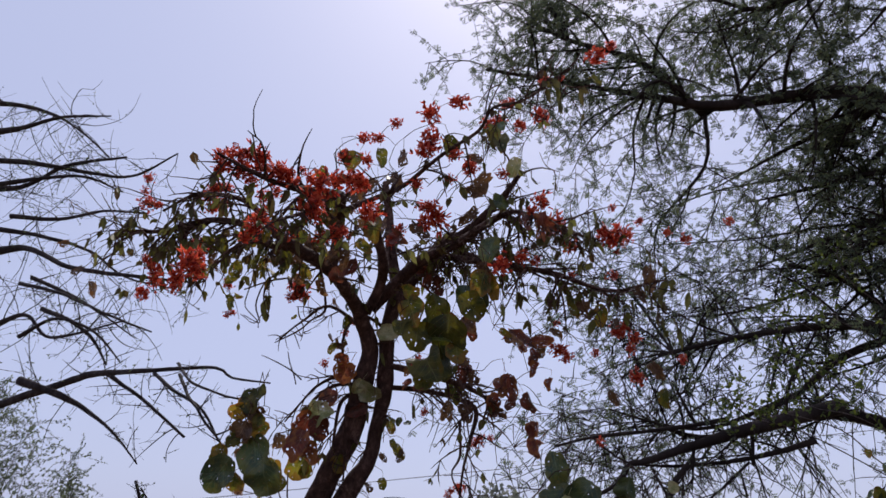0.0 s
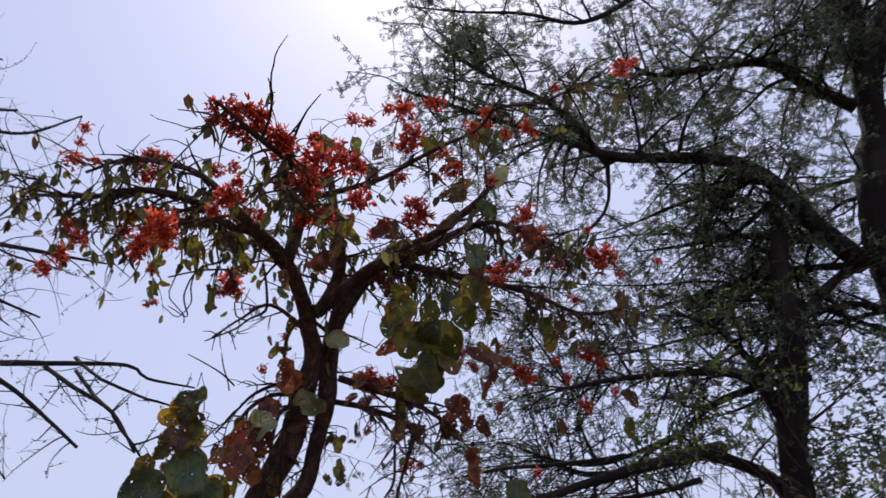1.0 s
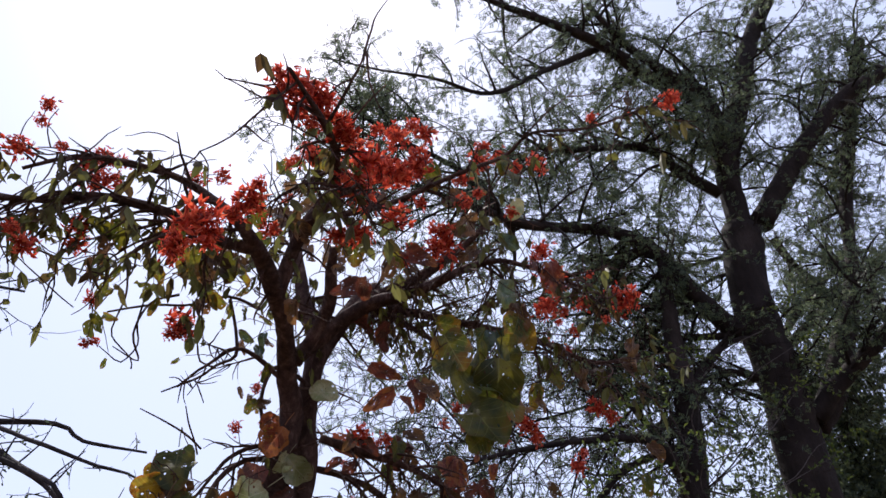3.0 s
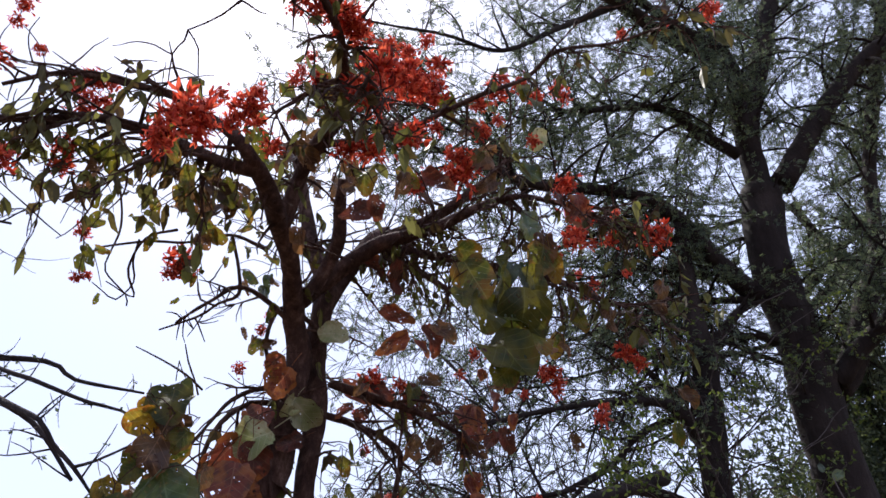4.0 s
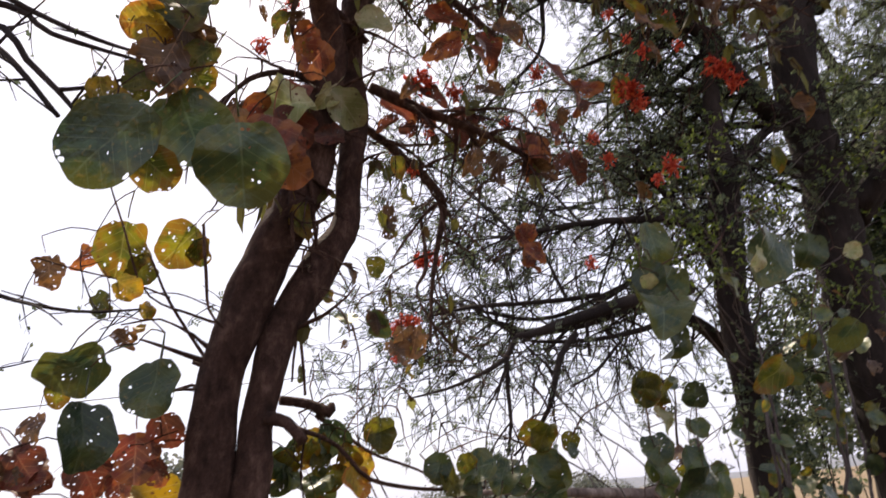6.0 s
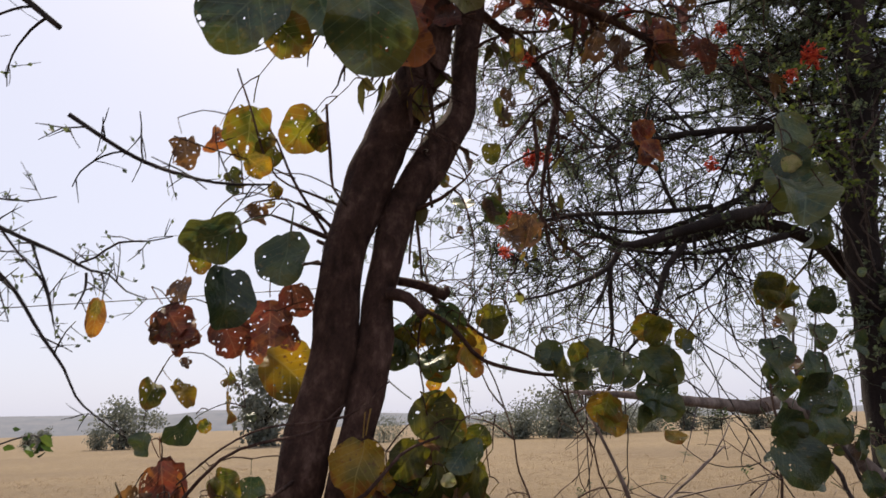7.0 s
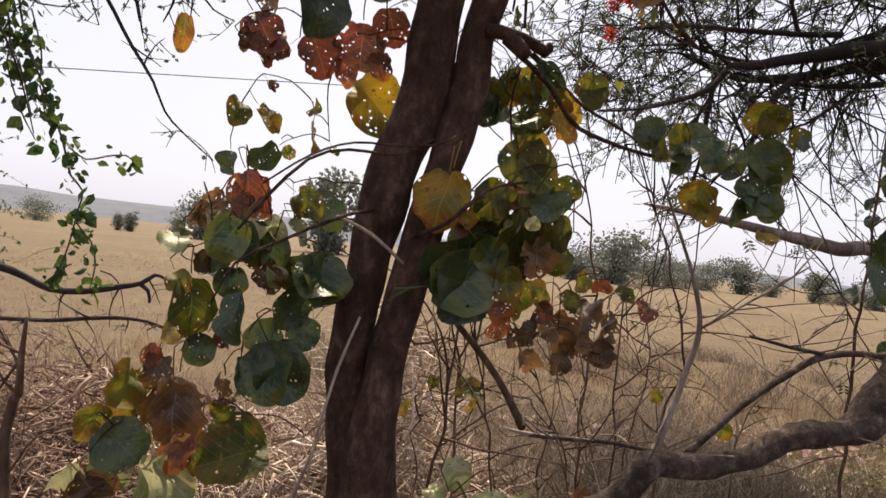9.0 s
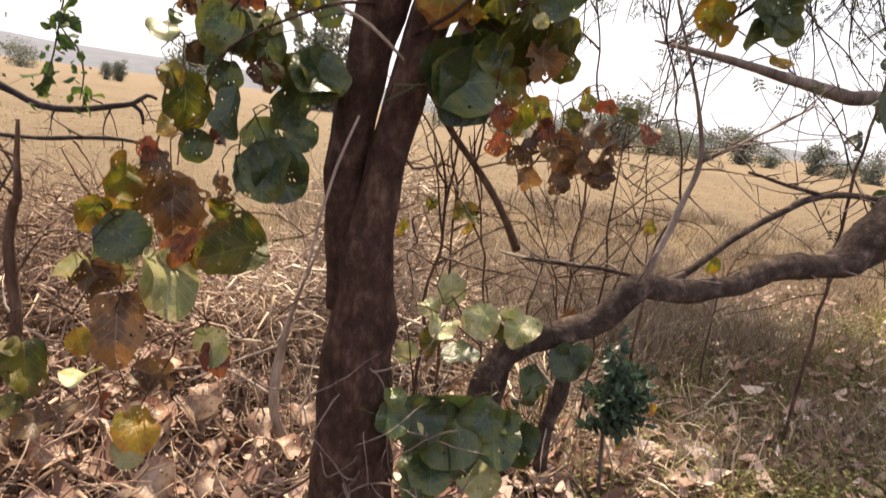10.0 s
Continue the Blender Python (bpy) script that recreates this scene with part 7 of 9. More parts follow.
leaves(flame_tree, "oybboyogggooooobrorrropppbb", [  # upper bunch by the bare branch
    (-1.12, 3.95, 2.91, 0.148), (-1.19, 3.95, 2.84, 0.091), (-1.16, 3.95, 2.74, 0.115), (-1.11, 3.95, 2.84, 0.101), (-1.08, 3.95, 2.79, 0.064), (-1.26, 3.95, 2.63, 0.072),
    (-1.20, 3.95, 2.69, 0.060), (-1.24, 3.93, 2.53, 0.148), (-1.09, 4.00, 2.63, 0.160), (-1.00, 3.90, 2.51, 0.159), (-1.28, 3.95, 2.60, 0.057), (-1.16, 3.95, 2.49, 0.080),
    (-1.17, 4.72, 2.62, 0.155), (-1.00, 4.72, 2.65, 0.139), (-1.11, 4.72, 2.55, 0.094), (-1.35, 4.72, 2.53, 0.089), (-1.27, 4.72, 2.58, 0.066), (-0.95, 4.72, 2.63, 0.078),
    (-0.89, 4.10, 2.70, 0.151), (-0.84, 4.15, 2.67, 0.126), (-0.80, 4.20, 2.81, 0.107), (-0.71, 4.42, 2.64, 0.087), (-0.56, 4.40, 3.06, 0.120), (-0.80, 4.20, 2.88, 0.131),
    (-0.62, 4.40, 3.09, 0.072), (-0.99, 4.05, 2.71, 0.081), (-1.16, 4.05, 2.64, 0.101),
], more=0.05, tip=8)
leaves(flame_tree, "rrrobooyogypry", [  # leaves by the fork
    (-0.69, 4.30, 3.15, 0.124), (-0.89, 4.25, 2.84, 0.141), (-0.77, 4.30, 2.99, 0.103), (-1.08, 4.00, 2.76, 0.083), (-1.15, 4.00, 2.74, 0.102), (-1.20, 4.00, 2.74, 0.060),
    (-1.20, 4.00, 2.69, 0.042), (-1.18, 4.00, 2.90, 0.067), (-1.20, 4.55, 2.38, 0.034), (-1.22, 4.55, 2.36, 0.028), (-1.10, 4.60, 2.39, 0.041), (-0.45, 4.35, 3.41, 0.104),
    (-0.72, 4.30, 3.23, 0.078), (-0.72, 4.30, 3.17, 0.055),
], more=0.05, tip=8)
leaves(flame_tree, "ooooooooogoog", [  # broad olive bunch
    (-0.28, 3.45, 3.24, 0.134), (-0.17, 3.45, 3.25, 0.153), (-0.25, 3.45, 3.12, 0.130), (-0.10, 3.45, 3.12, 0.165), (-0.19, 3.45, 2.98, 0.175), (0.07, 3.50, 3.42, 0.107),
    (-0.29, 3.45, 3.34, 0.077), (-0.21, 3.45, 2.90, 0.081), (-0.06, 3.45, 3.04, 0.102), (-0.15, 3.50, 3.15, 0.164), (0.01, 3.50, 3.29, 0.128), (-0.33, 3.45, 3.16, 0.070),
    (-0.12, 3.50, 3.01, 0.131),
], more=0, tip=4)
leaves(flame_tree, "ggpgpgggpogo", [  # grey-green near twig
    (0.05, 3.82, 2.23, 0.142), (0.03, 3.82, 2.31, 0.080), (0.00, 3.80, 2.29, 0.043), (0.57, 3.82, 2.43, 0.163), (0.48, 3.80, 2.40, 0.058), (0.34, 3.82, 2.32, 0.084),
    (0.79, 3.82, 2.47, 0.102), (0.10, 3.85, 2.15, 0.090), (1.01, 3.80, 2.48, 0.050), (0.57, 4.43, 2.14, 0.119), (1.19, 4.00, 2.25, 0.108), (0.70, 4.00, 2.10, 0.110),
], more=0.05, tip=8)
leaves(flame_tree, "rrbrrrrrrrbrrpbrbrboroob", [  # red leaves along the right limb
    (0.42, 3.60, 3.79, 0.163), (0.32, 3.60, 3.82, 0.098), (0.03, 4.24, 3.44, 0.120), (0.37, 4.35, 3.39, 0.152), (0.31, 4.50, 3.13, 0.145), (-0.26, 4.60, 3.25, 0.151),
    (0.02, 4.60, 3.24, 0.132), (0.49, 4.83, 2.82, 0.098), (-0.15, 4.35, 3.74, 0.114), (-0.03, 4.35, 3.40, 0.088), (0.01, 4.35, 3.24, 0.099), (0.44, 4.35, 3.28, 0.097),
    (0.50, 4.35, 3.38, 0.114), (0.27, 3.60, 4.17, 0.104), (0.99, 4.60, 3.09, 0.089), (-0.15, 4.60, 3.25, 0.107), (0.07, 4.60, 3.21, 0.110), (0.30, 4.35, 2.99, 0.082),
    (-0.74, 4.35, 3.33, 0.073), (-0.79, 4.35, 3.31, 0.061), (-0.61, 4.40, 2.94, 0.105), (-0.41, 4.35, 2.84, 0.070), (-0.39, 4.35, 2.74, 0.055), (-0.45, 4.35, 2.67, 0.057),
], more=0.05, tip=6, slim=0.66)
leaves(flame_tree, "ooorrbggrbrorrbooboooooooggobrbooogbb", [  # crown leaves
    (0.18, 3.50, 4.28, 0.148), (0.15, 3.50, 4.34, 0.104), (-0.53, 3.40, 3.56, 0.080), (-0.37, 3.50, 3.66, 0.127), (-0.65, 3.40, 3.40, 0.082), (-0.70, 3.50, 3.54, 0.087),
    (0.12, 3.60, 3.65, 0.142), (0.18, 3.60, 3.94, 0.104), (0.05, 4.40, 3.48, 0.138), (-0.31, 4.40, 3.21, 0.099), (-0.22, 4.40, 3.19, 0.100), (-0.07, 4.40, 3.19, 0.116),
    (0.20, 4.40, 3.00, 0.130), (0.41, 4.40, 3.01, 0.111), (0.09, 3.50, 3.46, 0.140), (0.12, 3.50, 3.39, 0.094), (-1.04, 3.90, 3.71, 0.122), (-1.08, 3.90, 3.72, 0.110),
    (-1.28, 3.30, 3.38, 0.076), (-1.20, 3.60, 3.51, 0.071), (-1.05, 3.50, 3.66, 0.077), (-0.69, 3.40, 3.75, 0.044), (-0.72, 4.40, 3.50, 0.073), (-0.51, 4.40, 3.78, 0.070),
    (-0.95, 4.20, 3.66, 0.048), (-0.79, 4.60, 3.77, 0.070), (-0.70, 4.60, 3.77, 0.071), (0.65, 4.00, 3.48, 0.108), (0.52, 4.00, 3.31, 0.081), (-0.21, 4.20, 3.70, 0.091),
    (-1.48, 4.10, 3.91, 0.095), (-1.46, 4.30, 3.74, 0.086), (-1.49, 4.20, 3.83, 0.050), (0.54, 2.80, 4.13, 0.065), (0.11, 2.80, 3.87, 0.050), (-0.96, 4.00, 3.80, 0.098),
    (-1.13, 4.00, 3.73, 0.083),
], more=0.05, tip=6, slim=0.66)
leaves(flame_tree, "bbbggbobobbbbbobobobobobobbbggobbobbbo", [  # outer crown leaves
    (-0.08, 4.40, 2.95, 0.116), (0.03, 4.40, 2.95, 0.122), (0.21, 4.40, 2.96, 0.129), (-0.32, 4.50, 2.89, 0.062), (-0.37, 4.50, 2.90, 0.050), (1.03, 3.80, 3.59, 0.124),
    (1.09, 3.80, 3.51, 0.107), (0.96, 3.80, 3.49, 0.095), (1.10, 4.00, 2.96, 0.094), (0.25, 3.80, 3.21, 0.095), (1.00, 3.80, 3.06, 0.090), (0.81, 3.80, 3.31, 0.077),
    (0.65, 3.80, 3.40, 0.104), (0.75, 3.80, 3.44, 0.078), (-0.67, 3.80, 4.32, 0.124), (-0.73, 3.80, 4.35, 0.113), (-0.51, 3.80, 4.35, 0.097), (-0.38, 3.80, 4.34, 0.114),
    (-0.85, 3.80, 4.21, 0.111), (-0.42, 3.80, 4.18, 0.139), (-0.08, 3.80, 4.43, 0.128), (0.08, 3.80, 4.17, 0.169), (0.19, 3.80, 4.49, 0.165), (0.05, 3.80, 4.32, 0.132),
    (-0.52, 3.80, 3.85, 0.133), (-0.27, 3.80, 3.86, 0.123), (-0.77, 3.80, 3.90, 0.122), (-0.58, 3.80, 3.88, 0.107), (0.06, 3.60, 3.38, 0.120), (-0.02, 3.60, 3.39, 0.096),
    (0.21, 3.80, 3.25, 0.060), (-1.09, 4.60, 3.79, 0.112), (-0.78, 3.80, 3.50, 0.096), (-0.93, 3.80, 3.79, 0.089), (-2.32, 3.90, 3.78, 0.067), (-2.20, 3.90, 3.61, 0.060),
    (-2.09, 3.90, 3.50, 0.075), (-1.13, 3.80, 3.70, 0.077),
], more=0, tip=8, slim=0.66)
leaves(flame_tree, "pppoggggpppog", [  # leaves round the fallen bough
    (-0.73, 4.62, 0.77, 0.083), (-0.60, 4.62, 0.79, 0.102), (-0.47, 4.62, 0.77, 0.093), (-0.74, 4.62, 0.72, 0.075), (-0.65, 4.62, 0.68, 0.088), (-0.41, 4.62, 0.59, 0.101),
    (-0.30, 4.62, 0.66, 0.108), (-0.25, 4.62, 0.68, 0.072), (-0.65, 4.80, 0.83, 0.094), (-0.71, 4.80, 0.77, 0.063), (-0.52, 4.62, 0.81, 0.053), (-0.55, 4.62, 0.75, 0.059),
    (-0.42, 4.62, 0.54, 0.077),
], more=0.1, tip=-26)
leaves(flame_tree, "gggggpgggpggg", [  # leaves by the trunk foot
    (-0.84, 4.33, 0.62, 0.108), (-0.76, 4.33, 0.58, 0.141), (-0.68, 4.33, 0.62, 0.106), (-0.64, 4.33, 0.57, 0.118), (-0.56, 4.33, 0.55, 0.107), (-0.66, 4.33, 0.46, 0.106),
    (-0.80, 4.33, 0.48, 0.106), (-0.92, 4.33, 0.62, 0.075), (-0.83, 4.33, 0.43, 0.078), (-0.82, 4.33, 0.61, 0.057), (-0.72, 4.33, 0.52, 0.102), (-0.60, 4.33, 0.61, 0.064),
    (-0.92, 4.33, 0.68, 0.048),
], more=0.1, tip=-32)
leaves(flame_tree, "oooyoobp", [  # leaves low behind the trunk
    (-0.56, 5.00, 1.04, 0.088), (-0.78, 5.00, 0.98, 0.050), (-0.69, 5.00, 1.07, 0.037), (-0.55, 5.00, 1.00, 0.051), (0.18, 5.00, 1.05, 0.045), (0.50, 5.00, 0.92, 0.059),
    (-0.16, 4.90, 0.73, 0.064), (-0.66, 5.20, 0.45, 0.088),
], more=0, tip=0)
leaves(flame_tree, "obooobobobobobgoooooobooboboboob", [  # drooping young bunches under the left limbs
    (-1.48, 4.20, 3.79, 0.097), (-1.53, 4.20, 3.79, 0.069), (-1.43, 4.20, 3.77, 0.063), (-1.30, 4.40, 3.83, 0.077), (-1.25, 4.40, 3.75, 0.069), (-1.14, 4.30, 3.87, 0.105),
    (-1.06, 4.30, 3.82, 0.098), (-0.98, 4.30, 3.92, 0.109), (-0.87, 4.35, 3.88, 0.083), (-1.23, 4.10, 3.90, 0.098), (-1.29, 4.20, 3.82, 0.073), (-0.92, 4.30, 4.00, 0.096),
    (-0.93, 4.45, 3.74, 0.058), (-0.82, 4.50, 3.66, 0.067), (-0.74, 4.50, 3.64, 0.072), (-1.04, 4.60, 3.71, 0.055), (-1.10, 4.60, 3.59, 0.036), (-1.46, 4.35, 3.61, 0.078),
    (-1.42, 4.35, 3.64, 0.054), (-1.40, 4.40, 3.45, 0.042), (-1.32, 4.40, 3.85, 0.050), (-1.08, 4.30, 3.73, 0.077), (-1.01, 4.30, 3.77, 0.071), (-0.92, 4.40, 3.80, 0.049),
    (-1.06, 4.20, 4.03, 0.087), (-1.11, 4.25, 3.90, 0.066), (-0.78, 4.45, 3.37, 0.059), (-0.73, 4.45, 3.36, 0.067), (-0.82, 4.45, 3.41, 0.051), (-0.85, 4.40, 3.78, 0.054),
    (-0.74, 4.40, 3.76, 0.063), (-0.72, 4.40, 3.65, 0.050),
], more=0.6, tip=6, slim=0.5)
leaves(flame_tree, "obboooooobbbbrbbbbrrroo", [  # under the limbs
    (-1.15, 4.20, 3.92, 0.105), (-1.08, 4.20, 3.88, 0.112), (-0.99, 4.25, 3.97, 0.122), (-0.90, 4.30, 3.94, 0.100), (-1.23, 4.10, 3.91, 0.101),
    (-1.30, 4.10, 3.92, 0.089), (-0.87, 4.20, 4.26, 0.124), (-1.53, 4.00, 3.84, 0.112), (-1.45, 4.00, 3.84, 0.099), (-1.48, 4.00, 3.75, 0.090),
    (-0.74, 4.30, 4.35, 0.132), (-0.57, 4.30, 4.16, 0.114), (-0.53, 4.10, 4.03, 0.141), (-0.63, 3.60, 3.52, 0.114), (-0.60, 3.30, 3.44, 0.102),
    (0.02, 3.70, 3.90, 0.118), (-0.61, 4.20, 4.35, 0.131), (-0.75, 4.00, 4.30, 0.101), (-0.13, 4.40, 3.58, 0.135), (-0.14, 4.40, 3.43, 0.144),
    (-0.24, 4.40, 3.84, 0.116), (-0.44, 4.50, 3.85, 0.124), (-1.05, 4.20, 4.04, 0.109),
], slim=0.6)
flowers(flame_tree, [  # front spike of the crown
    (-1.12, 2.88, 3.74, 0.069), (-1.10, 2.90, 3.70, 0.090), (-1.06, 2.92, 3.76, 0.105), (-1.00, 2.94, 3.78, 0.107), (-0.96, 2.97, 3.74, 0.108), (-0.90, 3.00, 3.73, 0.106),
    (-0.84, 3.03, 3.72, 0.090), (-1.04, 2.95, 3.69, 0.076), (-0.99, 2.97, 3.67, 0.061), (-0.87, 3.02, 3.74, 0.072), (-0.95, 2.95, 3.78, 0.070),
])
flowers(flame_tree, [  # middle of the crown
    (-0.77, 3.17, 3.67, 0.143), (-0.72, 3.17, 3.77, 0.152), (-0.74, 3.17, 3.61, 0.089), (-0.58, 3.25, 3.85, 0.126), (-0.53, 3.25, 3.83, 0.090), (-0.57, 3.40, 4.20, 0.070), (-0.49, 3.40, 4.21, 0.076), (-0.40, 3.40, 4.30, 0.073), (-0.65, 3.20, 3.82, 0.096),
])
flowers(flame_tree, [  # left of the crown
    (-1.27, 3.12, 3.33, 0.120), (-1.23, 3.12, 3.29, 0.092), (-1.30, 3.12, 3.26, 0.084), (-1.31, 3.12, 3.22, 0.068), (-1.22, 3.12, 3.36, 0.072), (-1.60, 4.10, 4.25, 0.109),
    (-1.56, 4.10, 4.28, 0.103), (-1.58, 4.10, 4.14, 0.124), (-1.52, 4.10, 4.18, 0.077), (-1.64, 4.10, 4.22, 0.072), (-1.51, 4.10, 4.28, 0.074), (-1.60, 4.00, 3.83, 0.091),
    (-1.59, 4.00, 3.74, 0.090), (-1.84, 3.80, 3.99, 0.095), (-1.73, 3.80, 3.58, 0.088), (-1.76, 3.58, 4.03, 0.059), (-1.76, 3.58, 3.95, 0.047), (-1.68, 3.60, 3.88, 0.047),
    (-1.78, 3.80, 3.64, 0.061), (-1.09, 3.40, 3.65, 0.095), (-1.12, 3.40, 3.59, 0.078), (-0.95, 3.60, 3.71, 0.083), (-1.21, 3.90, 4.11, 0.095), (-1.11, 3.80, 4.09, 0.079),
    (-0.91, 3.40, 3.91, 0.054), (-0.70, 4.50, 3.53, 0.057),
])
flowers(flame_tree, [  # hanging tassels
    (-1.11, 4.62, 3.81, 0.153), (-1.14, 4.62, 3.74, 0.099), (-1.06, 4.62, 3.75, 0.086), (-1.50, 4.38, 3.72, 0.071), (-1.48, 4.40, 3.53, 0.052), (-1.45, 4.40, 3.54, 0.045),
    (-0.74, 4.50, 3.45, 0.055), (-0.84, 4.40, 3.22, 0.059), (-0.71, 4.40, 3.26, 0.052), (-1.07, 3.40, 3.69, 0.102), (-1.04, 3.40, 3.75, 0.071), (-1.02, 3.50, 3.72, 0.059),
    (-1.02, 3.10, 3.82, 0.049), (-0.88, 3.40, 3.99, 0.051), (-0.88, 3.60, 4.07, 0.063), (-0.81, 3.50, 3.87, 0.041), (-0.88, 3.60, 3.89, 0.046),
])
flowers(flame_tree, [  # along the right limbs
    (0.77, 3.54, 3.70, 0.146), (0.84, 3.54, 3.71, 0.100), (0.72, 3.54, 3.72, 0.085), (0.56, 3.60, 3.67, 0.088), (0.48, 3.70, 3.86, 0.140), (0.52, 3.70, 3.84, 0.087),
    (0.42, 3.65, 3.97, 0.111), (0.36, 3.65, 3.91, 0.071), (0.28, 3.50, 3.56, 0.084), (0.35, 3.50, 3.54, 0.055), (0.86, 3.80, 4.02, 0.053), (-0.07, 3.55, 4.21, 0.087),
    (-0.10, 3.55, 4.04, 0.062), (-0.19, 3.55, 3.87, 0.088), (-0.24, 3.55, 3.87, 0.079), (-0.69, 3.40, 3.62, 0.105), (-0.75, 3.40, 3.61, 0.076), (-0.64, 3.40, 3.63, 0.074),
    (0.20, 3.55, 4.09, 0.070), (0.41, 3.55, 4.49, 0.098), (0.45, 3.55, 4.46, 0.072), (0.18, 3.55, 4.44, 0.089), (0.01, 3.55, 4.14, 0.060), (0.55, 2.79, 4.26, 0.091),
    (0.63, 2.79, 4.33, 0.056), (0.36, 3.06, 4.33, 0.053), (0.41, 2.90, 4.22, 0.033), (0.57, 4.20, 3.28, 0.110), (0.62, 4.20, 3.23, 0.075), (-0.26, 4.40, 3.24, 0.097),
    (-0.13, 4.40, 3.22, 0.070), (0.29, 4.40, 3.42, 0.067), (1.12, 4.50, 3.20, 0.101), (0.95, 4.20, 3.76, 0.073), (0.64, 4.00, 3.67, 0.051), (-0.22, 4.60, 2.98, 0.056),
    (-0.36, 3.55, 3.73, 0.072), (-0.40, 3.55, 3.66, 0.058),
])
flowers(flame_tree, [  # top of the crown
    (-0.17, 3.60, 3.83, 0.140), (-0.22, 3.60, 3.80, 0.107), (-0.51, 3.40, 3.74, 0.125), (-0.40, 3.60, 3.69, 0.068), (-0.21, 3.70, 4.41, 0.149), (-0.24, 3.70, 4.33, 0.130),
    (-0.22, 3.90, 4.74, 0.149), (-0.03, 3.90, 4.85, 0.132), (0.15, 3.70, 4.52, 0.116), (0.32, 3.60, 4.45, 0.083), (0.28, 3.80, 4.77, 0.097), (-0.28, 3.60, 4.04, 0.072),
    (0.16, 3.40, 3.47, 0.103), (0.90, 4.00, 3.35, 0.110), (0.97, 4.00, 3.29, 0.086), (-1.94, 4.30, 3.72, 0.114), (-1.99, 4.30, 3.62, 0.101), (-0.73, 3.80, 4.33, 0.101),
    (-0.60, 3.80, 4.32, 0.090), (0.03, 3.70, 4.21, 0.099),
])
flowers(flame_tree, [  # low sprays by the thicket
    (1.40, 4.90, 4.52, 0.077), (1.78, 5.00, 4.42, 0.095), (2.15, 5.00, 4.59, 0.079), (0.05, 4.90, 3.38, 0.061), (0.49, 4.90, 3.53, 0.067), (0.17, 5.25, 2.91, 0.100),
    (0.13, 5.25, 2.88, 0.064), (0.03, 5.20, 2.58, 0.093), (1.17, 5.00, 3.64, 0.082), (1.25, 5.00, 3.53, 0.082), (1.00, 5.00, 3.50, 0.068), (1.62, 5.00, 3.46, 0.079),
    (-0.15, 4.90, 3.26, 0.045), (1.65, 5.00, 4.48, 0.067), (0.71, 4.90, 3.68, 0.054), (-0.03, 5.20, 2.56, 0.055),
])
flowers(flame_tree, [  # last sprays
    (0.26, 5.30, 2.93, 0.057), (-0.05, 5.20, 2.53, 0.056), (-0.05, 5.20, 2.42, 0.065), (0.98, 5.00, 2.87, 0.064),
])


def broadleaf_shrub():
    """A rank bush of the same broad leaves, standing before the acacia trunks."""
    rng = np.random.default_rng(88)
    th = thing("broadleaf_shrub", (3.0, 5.5, 0), "rank shrub of dusty dark green broad leaves before the acacias", "shrub")
    for k in range(9):
        u = (k + 0.5) / 9
        top = (1.35 + 2.7 * u, 5.2 + rng.normal(0, 0.12), 1.9 + 0.9 * u + rng.uniform(0, 0.45))
        ln = limb(th, "stem", bark_grey, [(3.0 + rng.normal(0, 0.2), 5.5, -0.05, 0.02), (2.9 * 0.5 + top[0] * 0.5, 5.4, 0.9, 0.014), (top[0] - 0.05, top[1], top[2] - 0.5, 0.009), (*top, 0.004)], step=0.06, sides=7, wobble=0.03)
        n = len(ln)
        for _ in range(17):
            q = ln[int(n * rng.uniform(0.5, 1.0)) - 1, :3] + rng.normal(size=3) * np.array((0.17, 0.12, 0.16))
            key = "gggggob"[int(rng.integers(0, 7))]
            w = rng.uniform(0.05, 0.12)
            m = pose(*q, 90 + rng.normal(0, 26), 0, rng.normal(-25, 34)) @ pose(0, 0, 0, 0, 0, 180 + rng.normal(0, 45)) @ Matrix.Diagonal((w, w * 1.3, w, 1)) @ pose(0, -0.5, 0)
            part("leaf", LEAF_MESHES[key][int(rng.integers(0, 4))], None, th, LEAF_LOOKS[key][0], m)


broadleaf_shrub()


